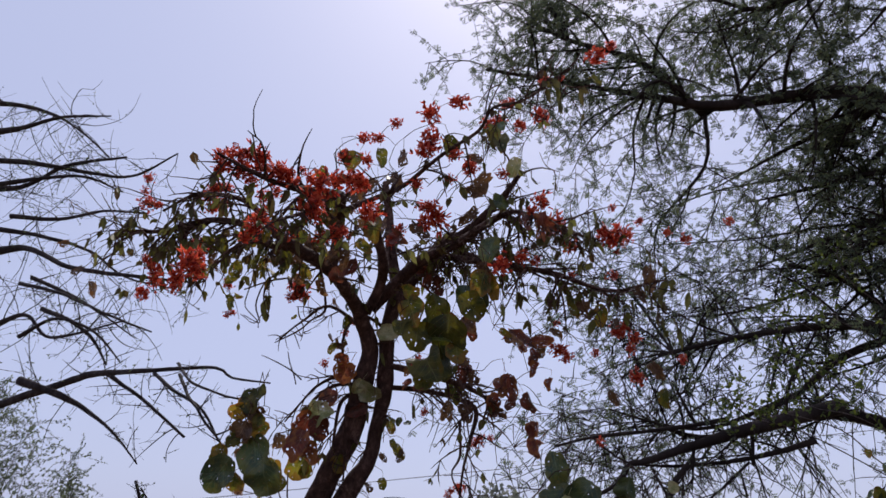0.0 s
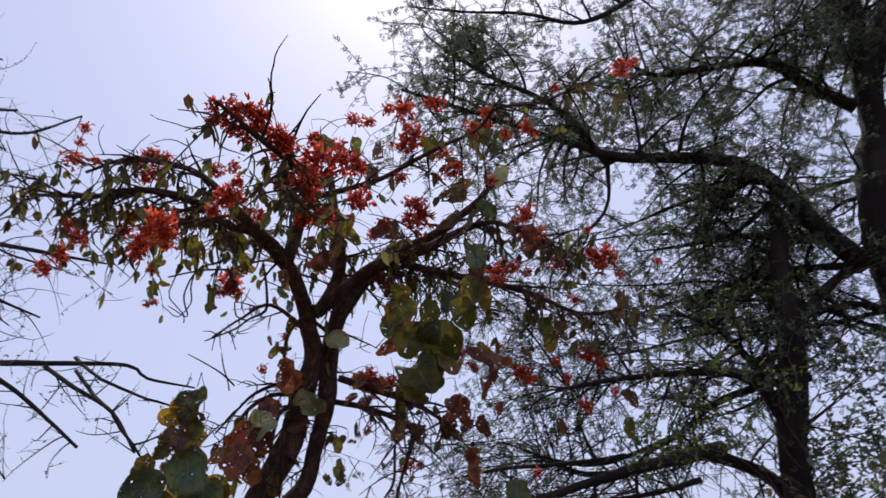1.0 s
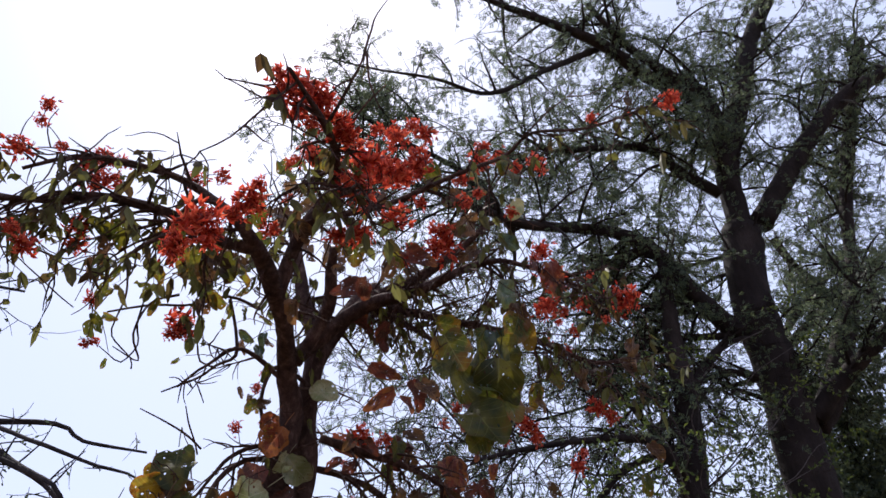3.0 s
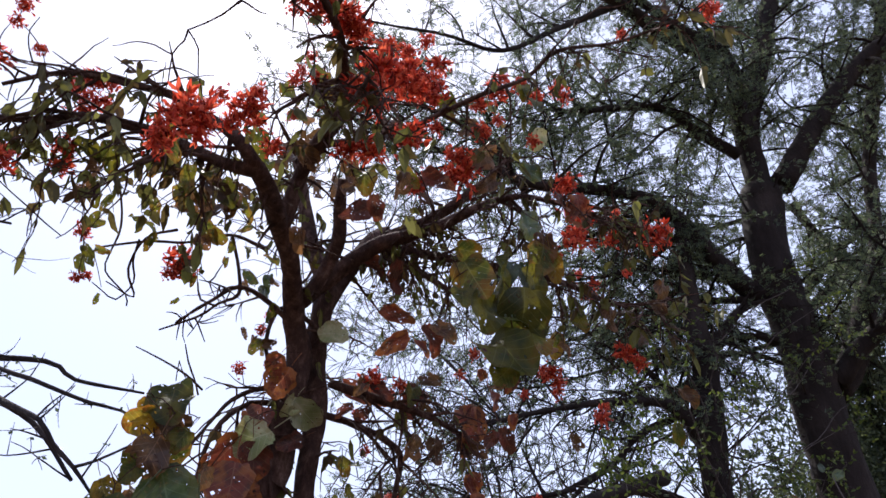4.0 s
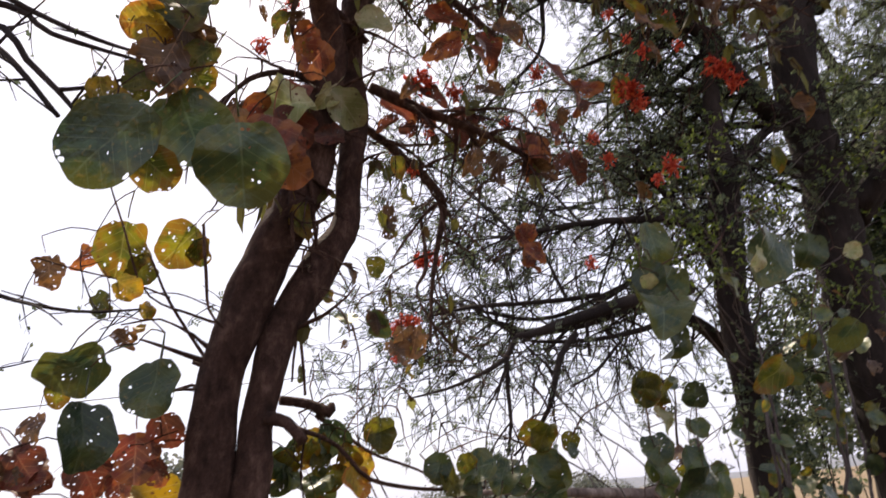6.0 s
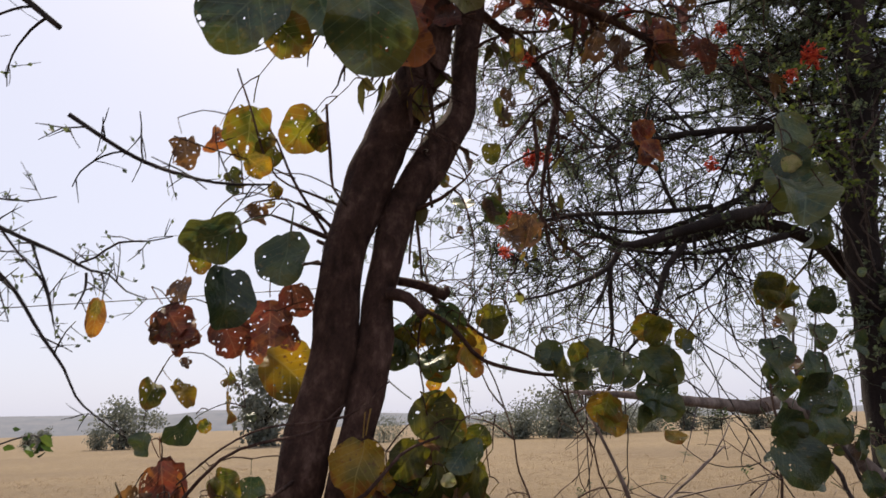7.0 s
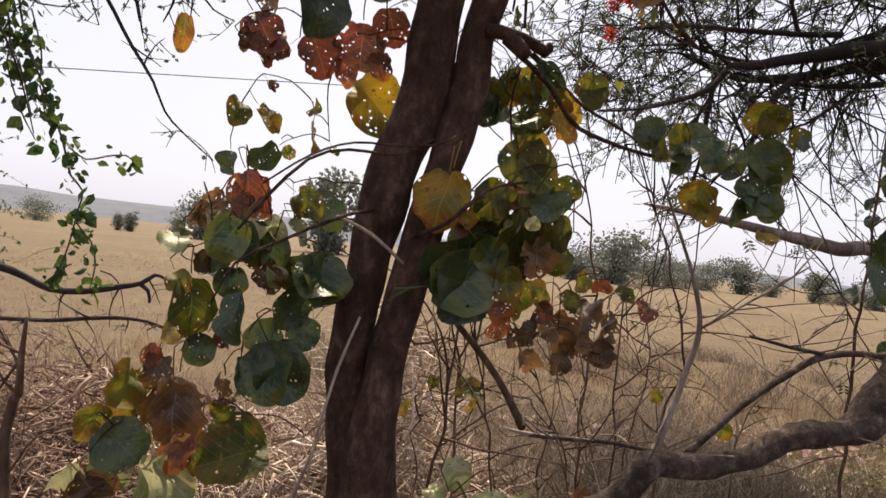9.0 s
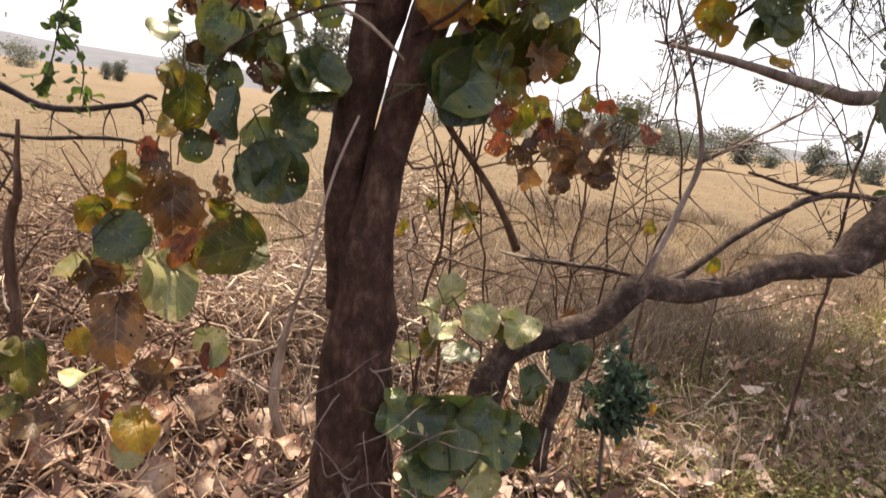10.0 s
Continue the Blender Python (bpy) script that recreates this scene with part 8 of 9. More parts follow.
# ---- low bough, sticks, dry ground cover ----
def low_bough():
    th = thing("low_bough", (-0.4, 5.0, 0), "thick weathered grey-brown bough bending low over the ground", "bough")
    rng = np.random.default_rng(55)
    lines = []
    lines.append(limb(th, "bough", bark_bough, [(-0.52, 4.70, 0.42, 0.0640), (-0.52, 4.70, 0.53, 0.0562), (-0.47, 4.70, 0.65, 0.0486), (-0.35, 4.70, 0.71, 0.0456), (-0.19, 4.70, 0.75, 0.0427), (-0.10, 4.70, 0.82, 0.0467), (-0.03, 4.70, 0.90, 0.0431), (0.13, 4.70, 0.89, 0.0402), (0.33, 4.70, 0.92, 0.0412), (0.53, 4.70, 0.99, 0.0461), (0.78, 4.70, 1.02, 0.0516), (0.90, 4.70, 1.10, 0.0833), (1.04, 4.70, 1.22, 0.1006)], step=0.04, sides=22, rough=0.26))
    lines.append(limb(th, "branch", bark_bough, [(-0.24, 4.72, 0.62, 0.0283), (-0.24, 4.72, 0.50, 0.0286), (-0.27, 4.72, 0.37, 0.0250), (-0.27, 4.72, 0.22, 0.0234)], step=0.04, sides=10, rough=0.16))
    lines.append(limb(th, "branch", bark_pale, [(0.1, 4.9, 0.79, 0.0149), (0.23, 4.95, 1.06, 0.0118), (0.34, 5, 1.31, 0.0109), (0.28, 5, 1.52, 0.0074), (0.11, 5, 1.86, 0.004)], step=0.04, sides=10, rough=0.16))
    lines.append(limb(th, "branch", bark_bough, [(0.22, 4.85, 0.88, 0.0137), (0.53, 4.9, 1.08, 0.0121), (0.97, 5, 1.24, 0.0142), (1.39, 5, 1.25, 0.0137)], step=0.04, sides=10, rough=0.16))
    lines.append(limb(th, "branch", bark_bough, [(0.97, 5, 1.24, 0.0095), (0.53, 4.95, 1.3, 0.0055)], step=0.04, sides=10, rough=0.16))
    lines.append(limb(th, "branch", bark_pale, [(0.34, 5, 1.31, 0.0065), (0.58, 5, 1.44, 0.0056), (0.83, 5, 1.59, 0.0034)], step=0.04, sides=10, rough=0.16))
    lines.append(limb(th, "branch", bark_bough, [(0.18, 4.86, 0.87, 0.0095), (-0.07, 4.9, 0.9, 0.0072), (-0.37, 4.9, 0.92, 0.0059)], step=0.04, sides=10, rough=0.16))
    tw = Bag()
    for ln in lines:
        for k in range(7):
            i = int(rng.integers(1, len(ln) - 1))
            tube(tw, wander(rng, ln[i, :3], rand_unit(rng) + np.array((0, 0, 0.4)), rng.uniform(0.1, 0.5), 0.004, 0.0012, 0.05, 0.2), 4)
    part("twig_growth", tw.mesh("twig_growth"), bark_pale, th, "thin dry side twigs", kind="stuff")


low_bough()


def leaning_branch():
    th = thing("dead_branch", (4.6, 5.4, 0), "pale bare dead branch leaning up from the ground", "branch")
    rng = np.random.default_rng(57)
    ln = limb(th, "stick", bark_pale, [(4.6, 5.4, -0.03, 0.06), (3.4, 5.7, 0.75, 0.055), (2.40, 5.90, 1.68, 0.0467), (1.94, 5.90, 1.75, 0.0417), (1.52, 5.90, 1.79, 0.0309), (1.13, 5.90, 1.83, 0.0224), (0.80, 5.90, 1.85, 0.0145), (0.63, 5.90, 1.86, 0.0057)], step=0.05, sides=9)
    for k in range(16):
        i = int(rng.integers(len(ln) // 3, len(ln) - 1))
        bag = Bag()
        tube(bag, wander(rng, ln[i, :3], rand_unit(rng) + np.array((-0.3, 0, 0.3)), rng.uniform(0.15, 0.6), 0.005, 0.0015, 0.05, 0.22), 4)
        part("side_twig", bag.mesh("side_twig"), bark_grey, BOUGH[id(ln)])


leaning_branch()


def scatter_litter(name, label, material, count, seed, left, keep, big):
    """Curled fragments of leaf lying at all angles, heaped where the dead stalks are."""
    rng = np.random.default_rng(seed)
    bag = Bag()
    for _ in range(count):
        y = 3.3 + 5.0 * rng.uniform() ** 1.15
        x = rng.uniform(left, 3.6) + (y - 4.6) * 0.25 + rng.normal() * 0.5
        if x > 0.3 + 0.3 * rng.normal() and rng.uniform() > keep:
            continue
        if y < 3.75 + 0.9 * noise.noise(Vector((x * 0.9, y * 0.5, 7.0))):
            continue
        lump = 0.5 + 0.9 * noise.noise(Vector((x * 1.6, y * 1.6, seed)))
        z = 0.02 + (0.08 + 0.34 * max(0.0, lump) * math.exp(-((x + 2.0) / 1.0) ** 2 - ((y - 6.0) / 1.0) ** 2)) * rng.uniform() ** 1.3 + 0.05 * noise.noise(Vector((x * 0.6, y * 0.6, 3)))
        z += 0.75 * max(0.0, min(1.0, (3.6 - y) / 4.0))
        a, s = rng.uniform(0, 6.28), 0.012 + big * rng.uniform() ** 2.4
        u = np.array((math.cos(a), math.sin(a), rng.uniform(-0.7, 0.7)))
        w = np.array((-math.sin(a), math.cos(a), rng.uniform(-0.7, 0.7)))
        p, c = np.array((x, y, z)), rng.uniform(0.1, 0.9)
        i = len(bag.v)
        for q, wd in ((-1, 0.1), (-0.4, 0.8), (0.3, 0.7), (1, 0.05)):
            mid = p + u * s * q + np.array((0, 0, c * s * q * q))
            bag.v += [mid - w * s * 0.6 * wd + np.array((0, 0, c * s * 0.6 * wd)), mid + w * s * 0.6 * wd + np.array((0, 0, c * s * 0.6 * wd))]
        for q in range(3):
            bag.f.append((i + 2 * q, i + 2 * q + 1, i + 2 * q + 3, i + 2 * q + 2))
    ob = new(name, bag.mesh(name))
    ob.data.materials.append(material)
    tagged(ob, label, "leaf litter", kind="stuff")


scatter_litter("leaf_litter", "thick layer of curled dry brown and grey fallen leaves", litter_leaf, 34000, 61, -4.0, 0.38, 0.058)


def scatter_blades(name, label, material, count, seed, area, height, width, clumps, spread=0.14):
    rng = np.random.default_rng(seed)
    bag = Bag()
    x0, x1, y0, y1 = area
    tufts = [(rng.uniform(x0, x1), y0 + (y1 - y0) * rng.uniform() ** 1.6) for _ in range(clumps)]
    for _ in range(count):
        cx, cy = tufts[int(rng.integers(0, clumps))]
        x, y = cx + rng.normal() * spread, cy + rng.normal() * spread
        z = 0.05 * noise.noise(Vector((x * 0.6, y * 0.6, 3))) - 0.01
        h = height * rng.uniform(0.35, 1.2)
        d = np.array((rng.normal() * 0.35, rng.normal() * 0.35, 1.0))
        s = cross(d, rand_unit(rng))
        s = s / (norm(s) + 1e-9) * width * (1 + 0.06 * max(0.0, y - 5))
        bend = np.array((rng.normal() * 0.3, rng.normal() * 0.3, -0.15)) * h
        p = np.array((x, y, z))
        i = len(bag.v)
        bag.v += [p - s, p + s, p + d * h * 0.55 + s * 0.7, p + d * h * 0.55 - s * 0.7, p + d * h + bend]
        bag.f += [(i, i + 1, i + 2, i + 3), (i + 3, i + 2, i + 4)]
    ob = new(name, bag.mesh(name, False))
    ob.data.materials.append(material)
    tagged(ob, label, "grass", kind="stuff")


scatter_blades("dry_grass", "tangled tan dry grass stalks near the tree", straw, 8000, 71, (-4.5, 6.0, 7.0, 12.0), 0.2, 0.0022, 500)
scatter_blades("field_grass", "short straw-coloured grass across the open field", straw, 14000, 72, (-9.0, 18.0, 10.0, 34.0), 0.08, 0.0035, 4200)
scatter_blades("green_grass", "patchy dull green grass among the litter", green_blade, 22000, 73, (-0.2, 5.0, 4.0, 7.5), 0.13, 0.0036, 420)
scatter_blades("dead_weeds", "dusty grey-brown dead weeds standing behind the bough", dead_weed, 20000, 74, (-0.8, 8.0, 4.9, 14.0), 0.3, 0.0032, 420)
scatter_blades("tall_weeds", "knee-high dry grey-brown weeds at the field edge", dead_weed, 7000, 76, (-0.4, 2.6, 6.2, 8.5), 0.5, 0.0026, 260)
scatter_blades("pale_stubble", "pale broken grass stalks under the low bough", straw, 9000, 75, (0.1, 4.6, 4.1, 6.4), 0.24, 0.0017, 400)


def low_weeds():
    """Small leafy weeds between the grass blades."""
    rng = np.random.default_rng(79)
    bag = Bag()
    for _ in range(420):
        x, y, h = rng.uniform(-0.1, 4.2), rng.uniform(4.0, 6.8), rng.uniform(0.06, 0.3)
        z = 0.05 * noise.noise(Vector((x * 0.6, y * 0.6, 3)))
        for _ in range(34):
            p = np.array((x, y, z)) + rng.normal(size=3) * np.array((0.05, 0.05, 0.0)) + np.array((0, 0, h * rng.uniform(0.1, 1.0)))
            leaflet(bag, p, rand_unit(rng) * np.array((1, 1, 0.5)), np.array((0.0, 0.0, 1.0)) + rand_unit(rng) * 0.6, rng.uniform(0.015, 0.04), rng.uniform(0.008, 0.018))
    ob = new("low_weeds", bag.mesh("low_weeds", False))
    ob.data.materials.append(dull_weed)
    tagged(ob, "low dusty green weeds among the grass", "weeds", kind="stuff")


low_weeds()


dry_leaf = broad_leaf("dry_leaf", (0.22, 0.13, 0.09), (0.46, 0.34, 0.26), (0.12, 0.07, 0.045), (0.5, 0.4, 0.32), 0.5, 0.25, (0.20, 0.085, 0.05), 0.7)


def fallen_leaves():
    rng = np.random.default_rng(66)
    shapes = []
    for k in range(5):
        me = leaf_mesh(200 + k, 0.3, 3, (0.9, -0.8, 1.3, 0.6, -1.1)[k])
        me.materials.append(dry_leaf)
        shapes.append(me)
    for k in range(240):
        x, y = (rng.normal(-1.75, 0.5), rng.uniform(4.75, 6.3)) if k < 150 else (rng.normal(-0.35, 0.4), rng.uniform(4.8, 5.9))
        s = rng.uniform(0.05, 0.15) if y < 5.5 else rng.uniform(0.05, 0.11)
        ob = new("fallen_leaf", shapes[k % 5])
        ob.matrix_basis = pose(x, y, rng.uniform(0.10, 0.26) if x < -1 else rng.uniform(0.06, 0.14), 22 + rng.normal(0, 26), rng.normal(0, 26), rng.uniform(-60, 60)) @ Matrix.Scale(s, 4)
        tagged(ob, "curled dry pinkish-brown broad leaf fallen on the stalks", "leaf", "fallen broad leaves")


fallen_leaves()


def tangle():
    """Dry fallen sticks lying in a heap left and right of the trunk."""
    rng = np.random.default_rng(81)
    for _ in range(90):
        x, y = rng.uniform(-3.2, 1.8), rng.uniform(4.9, 7.5)
        bag = Bag()
        d = np.array((rng.normal(), rng.normal() * 0.7, rng.uniform(0.0, 0.9)))
        tube(bag, wander(rng, (x, y, 0.02), d / norm(d), rng.uniform(0.3, 0.9), rng.uniform(0.003, 0.008), 0.002, 0.07, 0.18, (0, 0, -0.02)), 5)
        ob = new("dry_stick", bag.mesh("dry_stick"))
        ob.data.materials.append(bark_pale)
        tagged(ob, "thin pale dry stick lying in the leaf litter", "stick", "dry sticks on the ground")


tangle()


def brush_heap(name, label, material, count, seed, middle, spread, height, thin, thick):
    """A matted heap of dead stalks, higher in the middle."""
    rng = np.random.default_rng(seed)
    bag = Bag()
    for _ in range(count):
        x, y = middle[0] + rng.normal() * spread[0], middle[1] + rng.normal() * spread[1]
        if y < 4.75:
            y = 9.5 - y
        lump = 0.6 + 0.9 * noise.noise(Vector((x * 1.1, y * 1.1, seed)))
        if noise.noise(Vector((x * 2.3, y * 2.3, seed + 5))) < -0.12 and rng.uniform() < 0.85:
            continue
        top = height * max(0.1, lump) * math.exp(-0.3 * ((x - middle[0]) / spread[0]) ** 2)
        d = np.array((rng.normal(), rng.normal(), rng.uniform(-0.3, 0.9)))
        tube(bag, wander(rng, (x, y, 0.01 + top * rng.uniform()), d / norm(d), rng.uniform(0.1, 0.42), thin + (thick - thin) * rng.uniform() ** 2.5, 0.0012, 0.06, 0.55, (0, 0, -0.07)), 3)
    ob = new(name, bag.mesh(name))
    ob.data.materials.append(material)
    tagged(ob, label, "brush", kind="stuff")


brush_heap("dead_stalk_heap", "matted heap of thin dead red-brown stalks on the ground", brown_stalk, 8500, 83, (-2.3, 6.1), (1.25, 1.0), 0.5, 0.0025, 0.012)
brush_heap("dead_brush_heap", "high loose heap of brown dead brush at the field edge", brown_stalk, 6500, 85, (-2.35, 6.2), (0.62, 0.4), 1.45, 0.0025, 0.011)
brush_heap("pale_stalk_heap", "heap of bleached dead stalks behind the twin trunk", dead_stalk, 4000, 86, (-0.72, 6.15), (0.42, 0.35), 1.25, 0.0025, 0.011)
brush_heap("pale_stalk_mat", "flattened pale dry stalks round the trunk foot", dead_stalk, 4500, 84, (-0.6, 5.7), (0.8, 0.7), 0.2, 0.0025, 0.011)


def bare_stem(pts):
    """A thin dry upright stem with a few side twigs, rooted in the ground."""
    rng = np.random.default_rng(int(abs(pts[0][0]) * 1000) + 3)
    x, y = pts[-1][:2]
    th = thing("bare_stem", (x, y, 0), "thin leafless dry stem standing in the undergrowth", "sapling", "dry stems in the undergrowth")
    ln = limb(th, "stem", bark_stem, pts, step=0.05, sides=7, wobble=0.03)
    for k in range(9):
        i = int(rng.integers(1, max(2, len(ln) * 3 // 4)))
        bag = Bag()
        c = wander(rng, ln[i, :3], rand_unit(rng) * np.array((1, 0.6, 0.7)) + np.array((0, 0, 0.5)), rng.uniform(0.15, 0.6), 0.0045, 0.0014, 0.05, 0.3)
        tube(bag, c, 4)
        for q in c[2::3]:
            tube(bag, wander(rng, q[:3], rand_unit(rng), rng.uniform(0.06, 0.2), 0.0024, 0.001, 0.03, 0.3), 3)
        part("side_twig", bag.mesh("side_twig"), bark_stem, BOUGH[id(ln)])


bare_stem([(-0.7, 4.75, 1.35, 0.0031), (-0.7, 4.8, 1.14, 0.0043), (-0.69, 4.85, 0.95, 0.005), (-0.68, 4.95, 0.73, 0.0058), (-0.66, 4.98, -0.03, 0.0073)])
bare_stem([(-0.64, 4.85, 1.31, 0.0022), (-0.52, 4.95, 1, 0.0035), (-0.4, 5.1, 0.67, 0.0045), (-0.38, 5.13, -0.03, 0.0056)])
bare_stem([(-0.38, 5, 1.26, 0.0019), (-0.23, 5.1, 0.98, 0.0026), (-0.04, 5.2, 0.66, 0.0035), (-0.02, 5.23, -0.03, 0.0044)])
bare_stem([(-0, 5, 1.43, 0.0026), (0.03, 5.05, 1, 0.004), (0.12, 5.15, 0.6, 0.005), (0.14, 5.18, -0.03, 0.0062)])
bare_stem([(0.04, 5.1, 2.04, 0.0027), (0.25, 5.15, 1.64, 0.0035), (0.43, 5.2, 1.19, 0.0051), (0.43, 5.3, 0.82, 0.0061), (0.45, 5.33, -0.03, 0.0076)])
bare_stem([(1.05, 4.9, 2.3, 0.0036), (1.13, 5, 1.59, 0.006), (1.21, 5.1, 0.88, 0.0078), (1.23, 5.13, -0.03, 0.0097)])
bare_stem([(-0.38, 4.9, 2.08, 0.0024), (-0.16, 5, 1.65, 0.0032), (-0.01, 5.2, 0.99, 0.0048), (0.01, 5.23, -0.03, 0.0061)])
bare_stem([(-0.8, 5.2, 1.31, 0.0038), (-0.72, 5.2, 1.16, 0.0051), (-0.57, 5.2, 1.18, 0.0045), (-0.49, 5.3, 0.83, 0.0055), (-0.47, 5.33, -0.03, 0.0069)])
bare_stem([(-1.91, 5, 1.2, 0.0057), (-1.92, 5.03, 1.09, 0.0087), (-1.93, 5.06, 0.97, 0.0118), (-1.96, 5.1, 0.84, 0.0171), (-1.94, 5.13, -0.03, 0.0214)])
sapling_rng = np.random.default_rng(58)
for _k in range(8):
    _x, _y = sapling_rng.uniform(0.1, 2.9), sapling_rng.uniform(5.1, 6.8)
    _h, _l = sapling_rng.uniform(0.7, 2.0), sapling_rng.normal(0, 0.22)
    bare_stem([(_x + _l * u * u * 1.6 + sapling_rng.normal(0, 0.03), _y + 0.15 * u + sapling_rng.normal(0, 0.03), _h * u - 0.03, 0.0065 - 0.005 * u) for u in (1.0, 0.75, 0.5, 0.25, 0.0)])


shrub_leaf = small_leaf("dark_shrub_leaf", ((0.05, (0.025, 0.045, 0.03)), (0.6, (0.05, 0.085, 0.055)), (0.95, (0.11, 0.16, 0.09))), 0.3, 0.4)


def green_shrub(x, y, h, seed):
    rng = np.random.default_rng(seed)
    th = thing("green_shrub", (x, y, 0), "small dark green leafy plant beside the low bough", "shrub")
    st, lv = Bag(), Bag()
    tube(st, wander(rng, (x, y, -0.02), (0, 0, 1), h * 0.85, 0.008, 0.005, 0.05, 0.06), 6)
    for _ in range(46):
        p = np.array((x, y, h * rng.uniform(0.6, 0.98)))
        c = wander(rng, p, rand_unit(rng) + np.array((0, 0, 0.15)), 0.14, 0.002, 0.001, 0.03, 0.25)
        tube(st, c, 3)
        for q in c[1:]:
            for _ in range(4):
                leaflet(lv, q[:3], rand_unit(rng), rand_unit(rng), 0.045, 0.022)
    part("stem", st.mesh("stem"), bark_grey, th)
    part("foliage", lv.mesh("foliage", False), shrub_leaf, th, kind="stuff")
    for dx, dz in ((0.12, -0.12), (0.01, -0.25)):
        part("yellow_leaf", LEAF_MESHES["y"][1], None, th, "small bright yellow leaf", pose(x + dx, y - 0.03, h + dz, 70, 0, 20) @ pose(0, 0, 0, 0, 0, 160) @ Matrix.Scale(0.05, 4))


green_shrub(0.01, 4.75, 0.59, 91)


def pale_stick(pts, label):
    bag = Bag()
    tube(bag, smooth_line(pts, 0.04), 7, 0.12, 20.0)
    ob = new("dry_stick", bag.mesh("dry_stick"))
    ob.data.materials.append(bark_bleached)
    tagged(ob, label, "stick", "dry sticks on the ground")


pale_stick([(-1.04, 4.9, 0.98, 0.0035), (-1.12, 4.95, 0.7, 0.0073), (-1.15, 5, 0.49, 0.0161), (-1.15, 5, 0.3, 0.0174), (-1.08, 5, 0.15, 0.0148)], "pale forked stick leaning by the trunk")
pale_stick([(-1.14, 5, 0.55, 0.0057), (-1.28, 5.05, 0.47, 0.0048), (-1.44, 5.1, 0.37, 0.0029)], "thin pale stick lying across the litter")
pale_stick([(-1.15, 5, 0.36, 0.0058), (-1.33, 5.1, 0.42, 0.0048), (-1.52, 5.2, 0.37, 0.003)], "thin pale stick lying across the litter")
pale_stick([(-1.07, 4.36, 1.34, 0.0031), (-1.11, 4.34, 1.23, 0.0037), (-1.14, 4.33, 1.1, 0.0031), (-1.16, 4.3, 0.99, 0.0024)], "thin pale stick leaning on the trunk")
pale_stick([(-1.15, 4.32, 1.56, 0.0036), (-1.07, 4.33, 1.53, 0.0043), (-0.99, 4.33, 1.47, 0.0037)], "broken pale twig caught before the trunk")
pale_stick([(-0.04, 4.95, 0.88, 0.0084), (-0.34, 4.95, 0.91, 0.0071), (-0.44, 4.95, 0.93, 0.005)], "bare stick lying above the litter")
pale_stick([(-0.25, 5.3, 0.56, 0.0095), (0.01, 5.1, 0.29, 0.007)], "grey stick lying in the litter")


def tendrils():
    """Wiry dead climber stems curling about the foot of the trunk."""
    rng = np.random.default_rng(97)
    th = thing("dead_climber", (-0.95, 4.36, 0), "pale wiry dead climber curling round the trunk foot", "vine")
    for _ in range(44):
        bag = Bag()
        p = (-0.95 + rng.normal() * 0.10, 4.33 + rng.normal() * 0.03, rng.uniform(0.15, 0.75))
        tube(bag, wander(rng, p, rand_unit(rng) * np.array((1, 0.4, 1)), rng.uniform(0.12, 0.4), 0.0022, 0.001, 0.025, 0.4), 4)
        part("tendril", bag.mesh("tendril"), bark_pale, th)


tendrils()


def stone(x, y, s, seed):
    bm = bmesh.new()
    bmesh.ops.create_icosphere(bm, subdivisions=3, radius=1)
    for v in bm.verts:
        v.co *= 1 + 0.22 * noise.noise(v.co * 1.3 + Vector((seed, 0, 0))) + 0.06 * noise.noise(v.co * 5)
        v.co = Vector((v.co.x * s, v.co.y * s * 0.8, v.co.z * s * 0.5))
    me = bpy.data.meshes.new("stone")
    bm.to_mesh(me)
    bm.free()
    me.polygons.foreach_set("use_smooth", [True] * len(me.polygons))
    me.materials.append(stone_mat)
    ob = new("stone", me)
    ob.matrix_basis = pose(x, y, s * 0.25, 0, 0, seed * 40)
    tagged(ob, "rounded tan stone half sunk in the grass", "stone", "stones in the grass")


stone_mat = bark("tan_stone", (0.16, 0.12, 0.095), (0.27, 0.21, 0.17), (0.38, 0.31, 0.26), 9.0, 0.02)
stone(0.70, 5.07, 0.13, 0)
stone(0.44, 5.10, 0.10, 1)
stone(4.46, 7.05, 0.12, 2)


def fallen_blossom(x, y, s, k):
    ob = new("fallen_blossom", FLOWER_MESHES[k])
    ob.matrix_basis = pose(x, y, 0.05 + s * 0.2, 20 * k, 10, 70 * k) @ Matrix.Diagonal((s, s, s * 0.5, 1))
    tagged(ob, "wilted red blossom fallen on the leaf litter", "blossom", "fallen blossoms")


fallen_blossom(-2.09, 5.62, 0.07, 0)
fallen_blossom(-0.29, 5.05, 0.06, 1)
fallen_blossom(-1.54, 5.74, 0.05, 2)
fallen_blossom(0.03, 5.03, 0.05, 3)


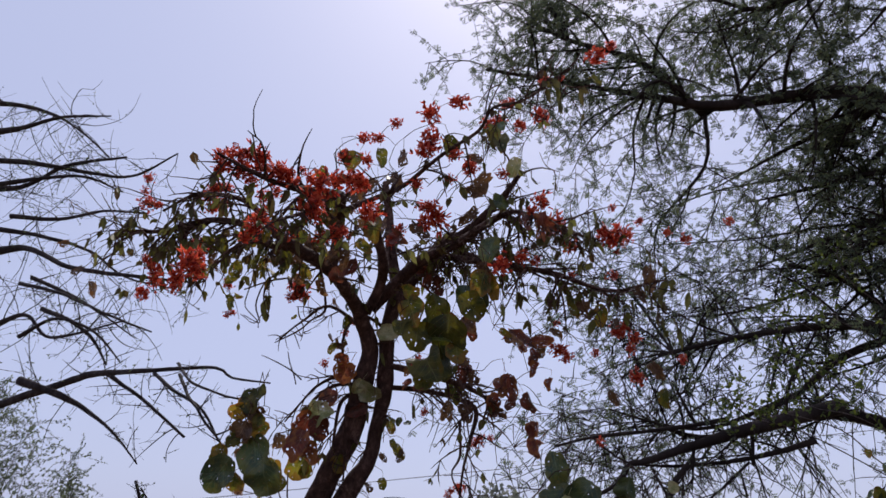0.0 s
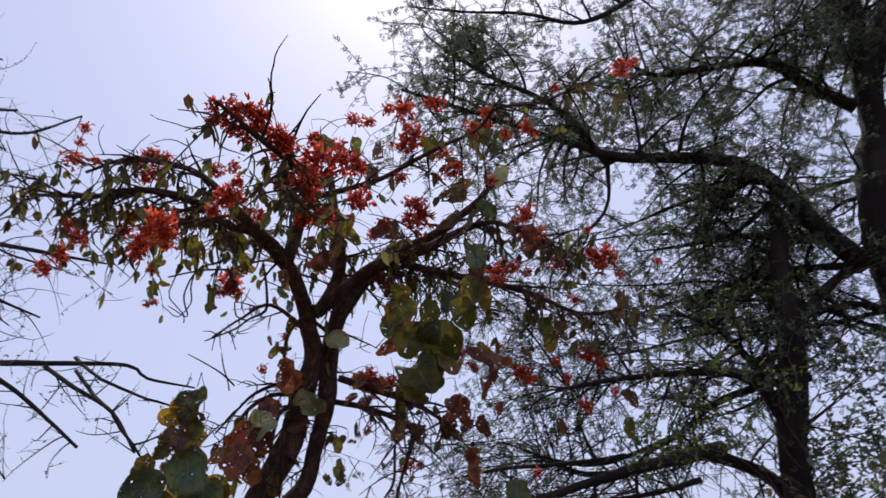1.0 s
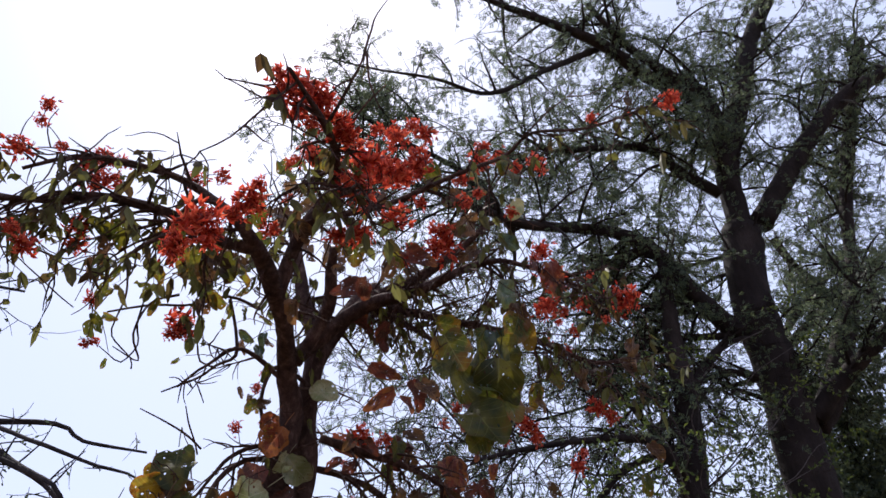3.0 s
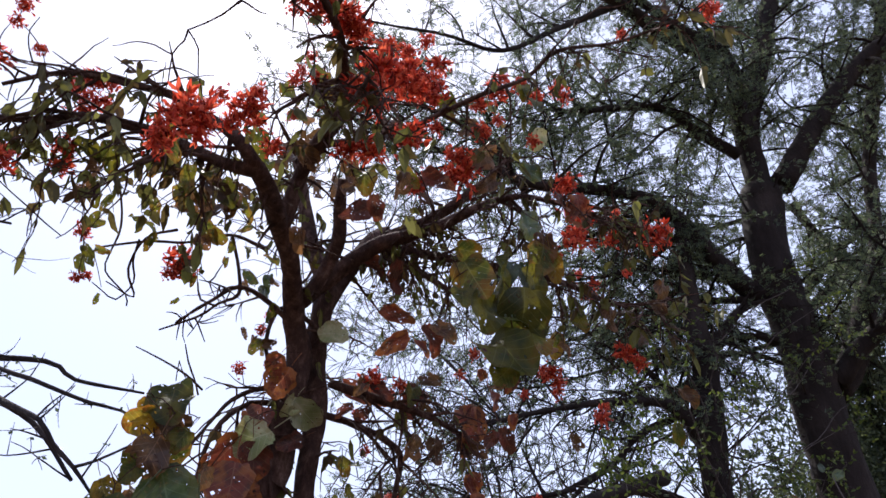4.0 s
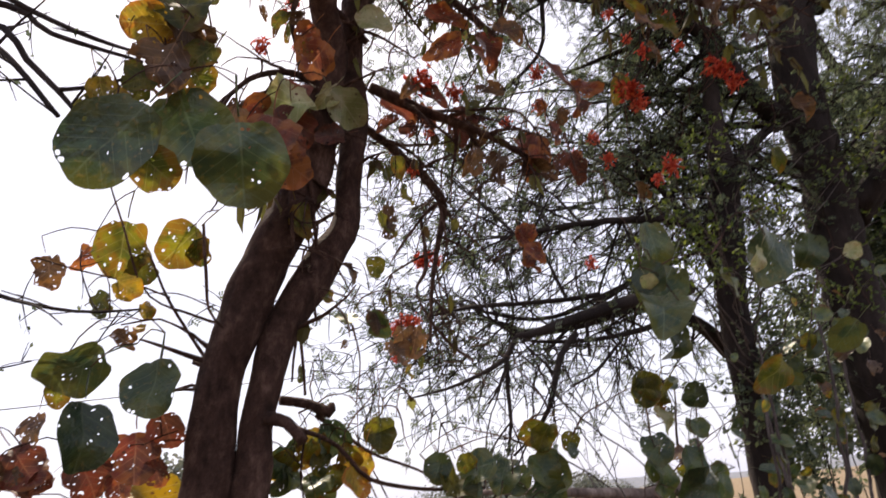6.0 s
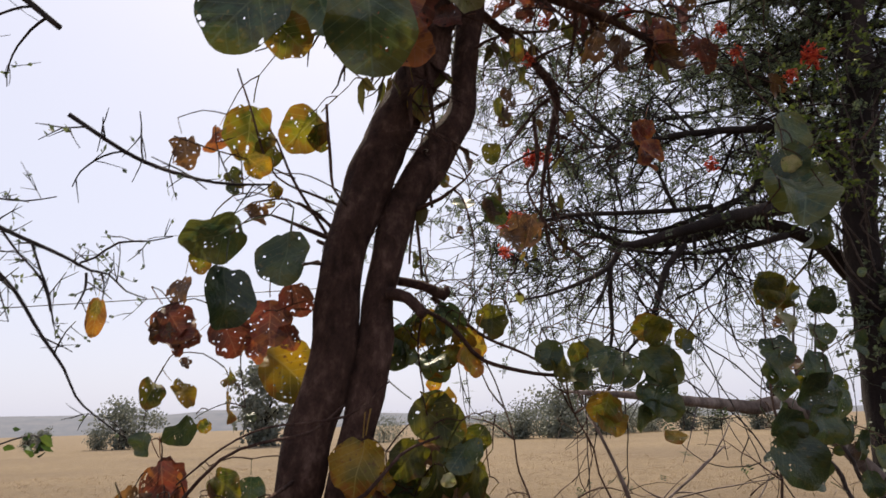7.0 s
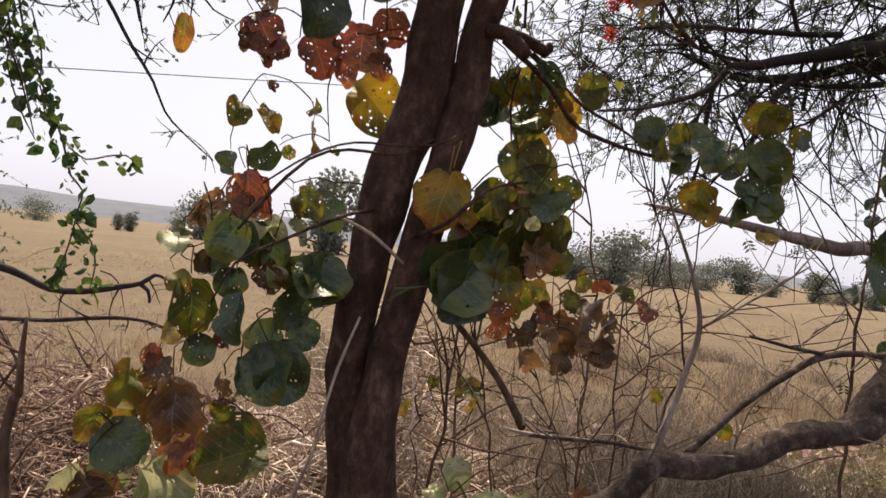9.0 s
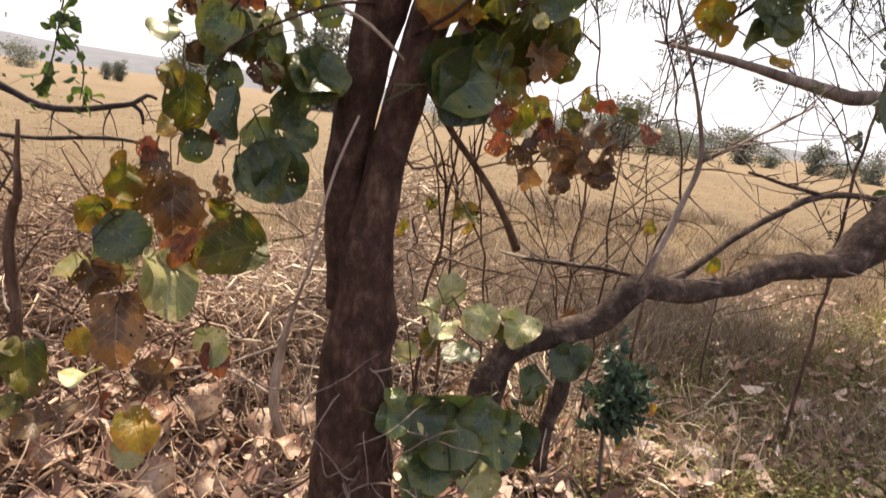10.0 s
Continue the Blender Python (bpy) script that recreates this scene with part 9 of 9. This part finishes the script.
def leafy_vine():
    """A climber hanging from the thorn tree's branch."""
    rng = np.random.default_rng(95)
    th = thing("hanging_vine", (-1.9, 5.3, 1.4), "leafy green vine hanging from a thin drooping branch", "vine")
    stems = []
    stems.append((limb(th, "stem", bark_grey, [(-2.18, 5.30, 2.50, 0.0038), (-2.13, 5.30, 2.37, 0.0038), (-2.10, 5.30, 2.14, 0.0038), (-2.05, 5.30, 1.99, 0.0038), (-1.99, 5.30, 1.86, 0.0038), (-1.94, 5.30, 1.74, 0.0037), (-1.91, 5.30, 1.63, 0.0037), (-1.87, 5.30, 1.58, 0.0028), (-1.88, 5.30, 1.48, 0.0028), (-1.83, 5.30, 1.42, 0.0028), (-1.81, 5.30, 1.34, 0.0028), (-1.82, 5.30, 1.26, 0.0018)], step=0.03, sides=5), 1))
    stems.append((limb(th, "stem", bark_grey, [(-2.22, 5.30, 2.42, 0.0038), (-2.16, 5.30, 2.23, 0.0038), (-2.12, 5.30, 2.06, 0.0037), (-2.12, 5.30, 1.95, 0.0028), (-2.07, 5.30, 1.82, 0.0028), (-2.02, 5.30, 1.73, 0.0019)], step=0.03, sides=5), 1))
    stems.append((limb(th, "stem", bark_grey, [(-2.07, 5.30, 2.15, 0.0028), (-2.03, 5.30, 2.02, 0.0028), (-2.02, 5.30, 1.90, 0.0019), (-1.98, 5.30, 1.79, 0.0019)], step=0.03, sides=5), 1))
    stems.append((limb(th, "stem", bark_grey, [(-1.92, 5.30, 1.72, 0.0028), (-1.87, 5.30, 1.69, 0.0028), (-1.81, 5.30, 1.71, 0.0029), (-1.75, 5.30, 1.72, 0.0029), (-1.72, 5.30, 1.69, 0.0019)], step=0.03, sides=5), 2))
    stems.append((limb(th, "stem", bark_grey, [(-1.88, 5.30, 1.34, 0.0028), (-1.92, 5.30, 1.32, 0.0027), (-1.94, 5.30, 1.25, 0.0018)], step=0.03, sides=5), 1))
    stems.append((limb(th, "stem", bark_grey, [(-1.88, 5.30, 1.50, 0.0028), (-1.89, 5.30, 1.43, 0.0028), (-1.91, 5.30, 1.34, 0.0027), (-1.93, 5.30, 1.28, 0.0018)], step=0.03, sides=5), 2))
    stems.append((limb(th, "stem", bark_grey, [(-2.12, 5.30, 2.04, 0.0028), (-2.07, 5.30, 1.92, 0.0028), (-2.04, 5.30, 1.81, 0.0019)], step=0.03, sides=5), 2))
    stems.append((limb(th, "stem", bark_grey, [(-2.14, 5.30, 2.10, 0.0028), (-2.11, 5.30, 2.09, 0.0028), (-2.06, 5.30, 2.08, 0.0019)], step=0.03, sides=5), 1))
    lv = Bag()
    for ln, step in stems:
        for q in ln[::step]:
            for _ in range(int(rng.integers(2, 8))):
                w = rand_unit(rng) * 0.7 + np.array((0, 0, -0.6))
                z = 0.018 + 0.055 * rng.uniform() ** 2.5
                leaflet(lv, q[:3] + rand_unit(rng) * 0.035, w / norm(w), rand_unit(rng), z, z * rng.uniform(0.5, 0.7))
    part("foliage", lv.mesh("foliage", False), vine_leaf, th, "small pointed bright green leaves", kind="stuff")


leafy_vine()
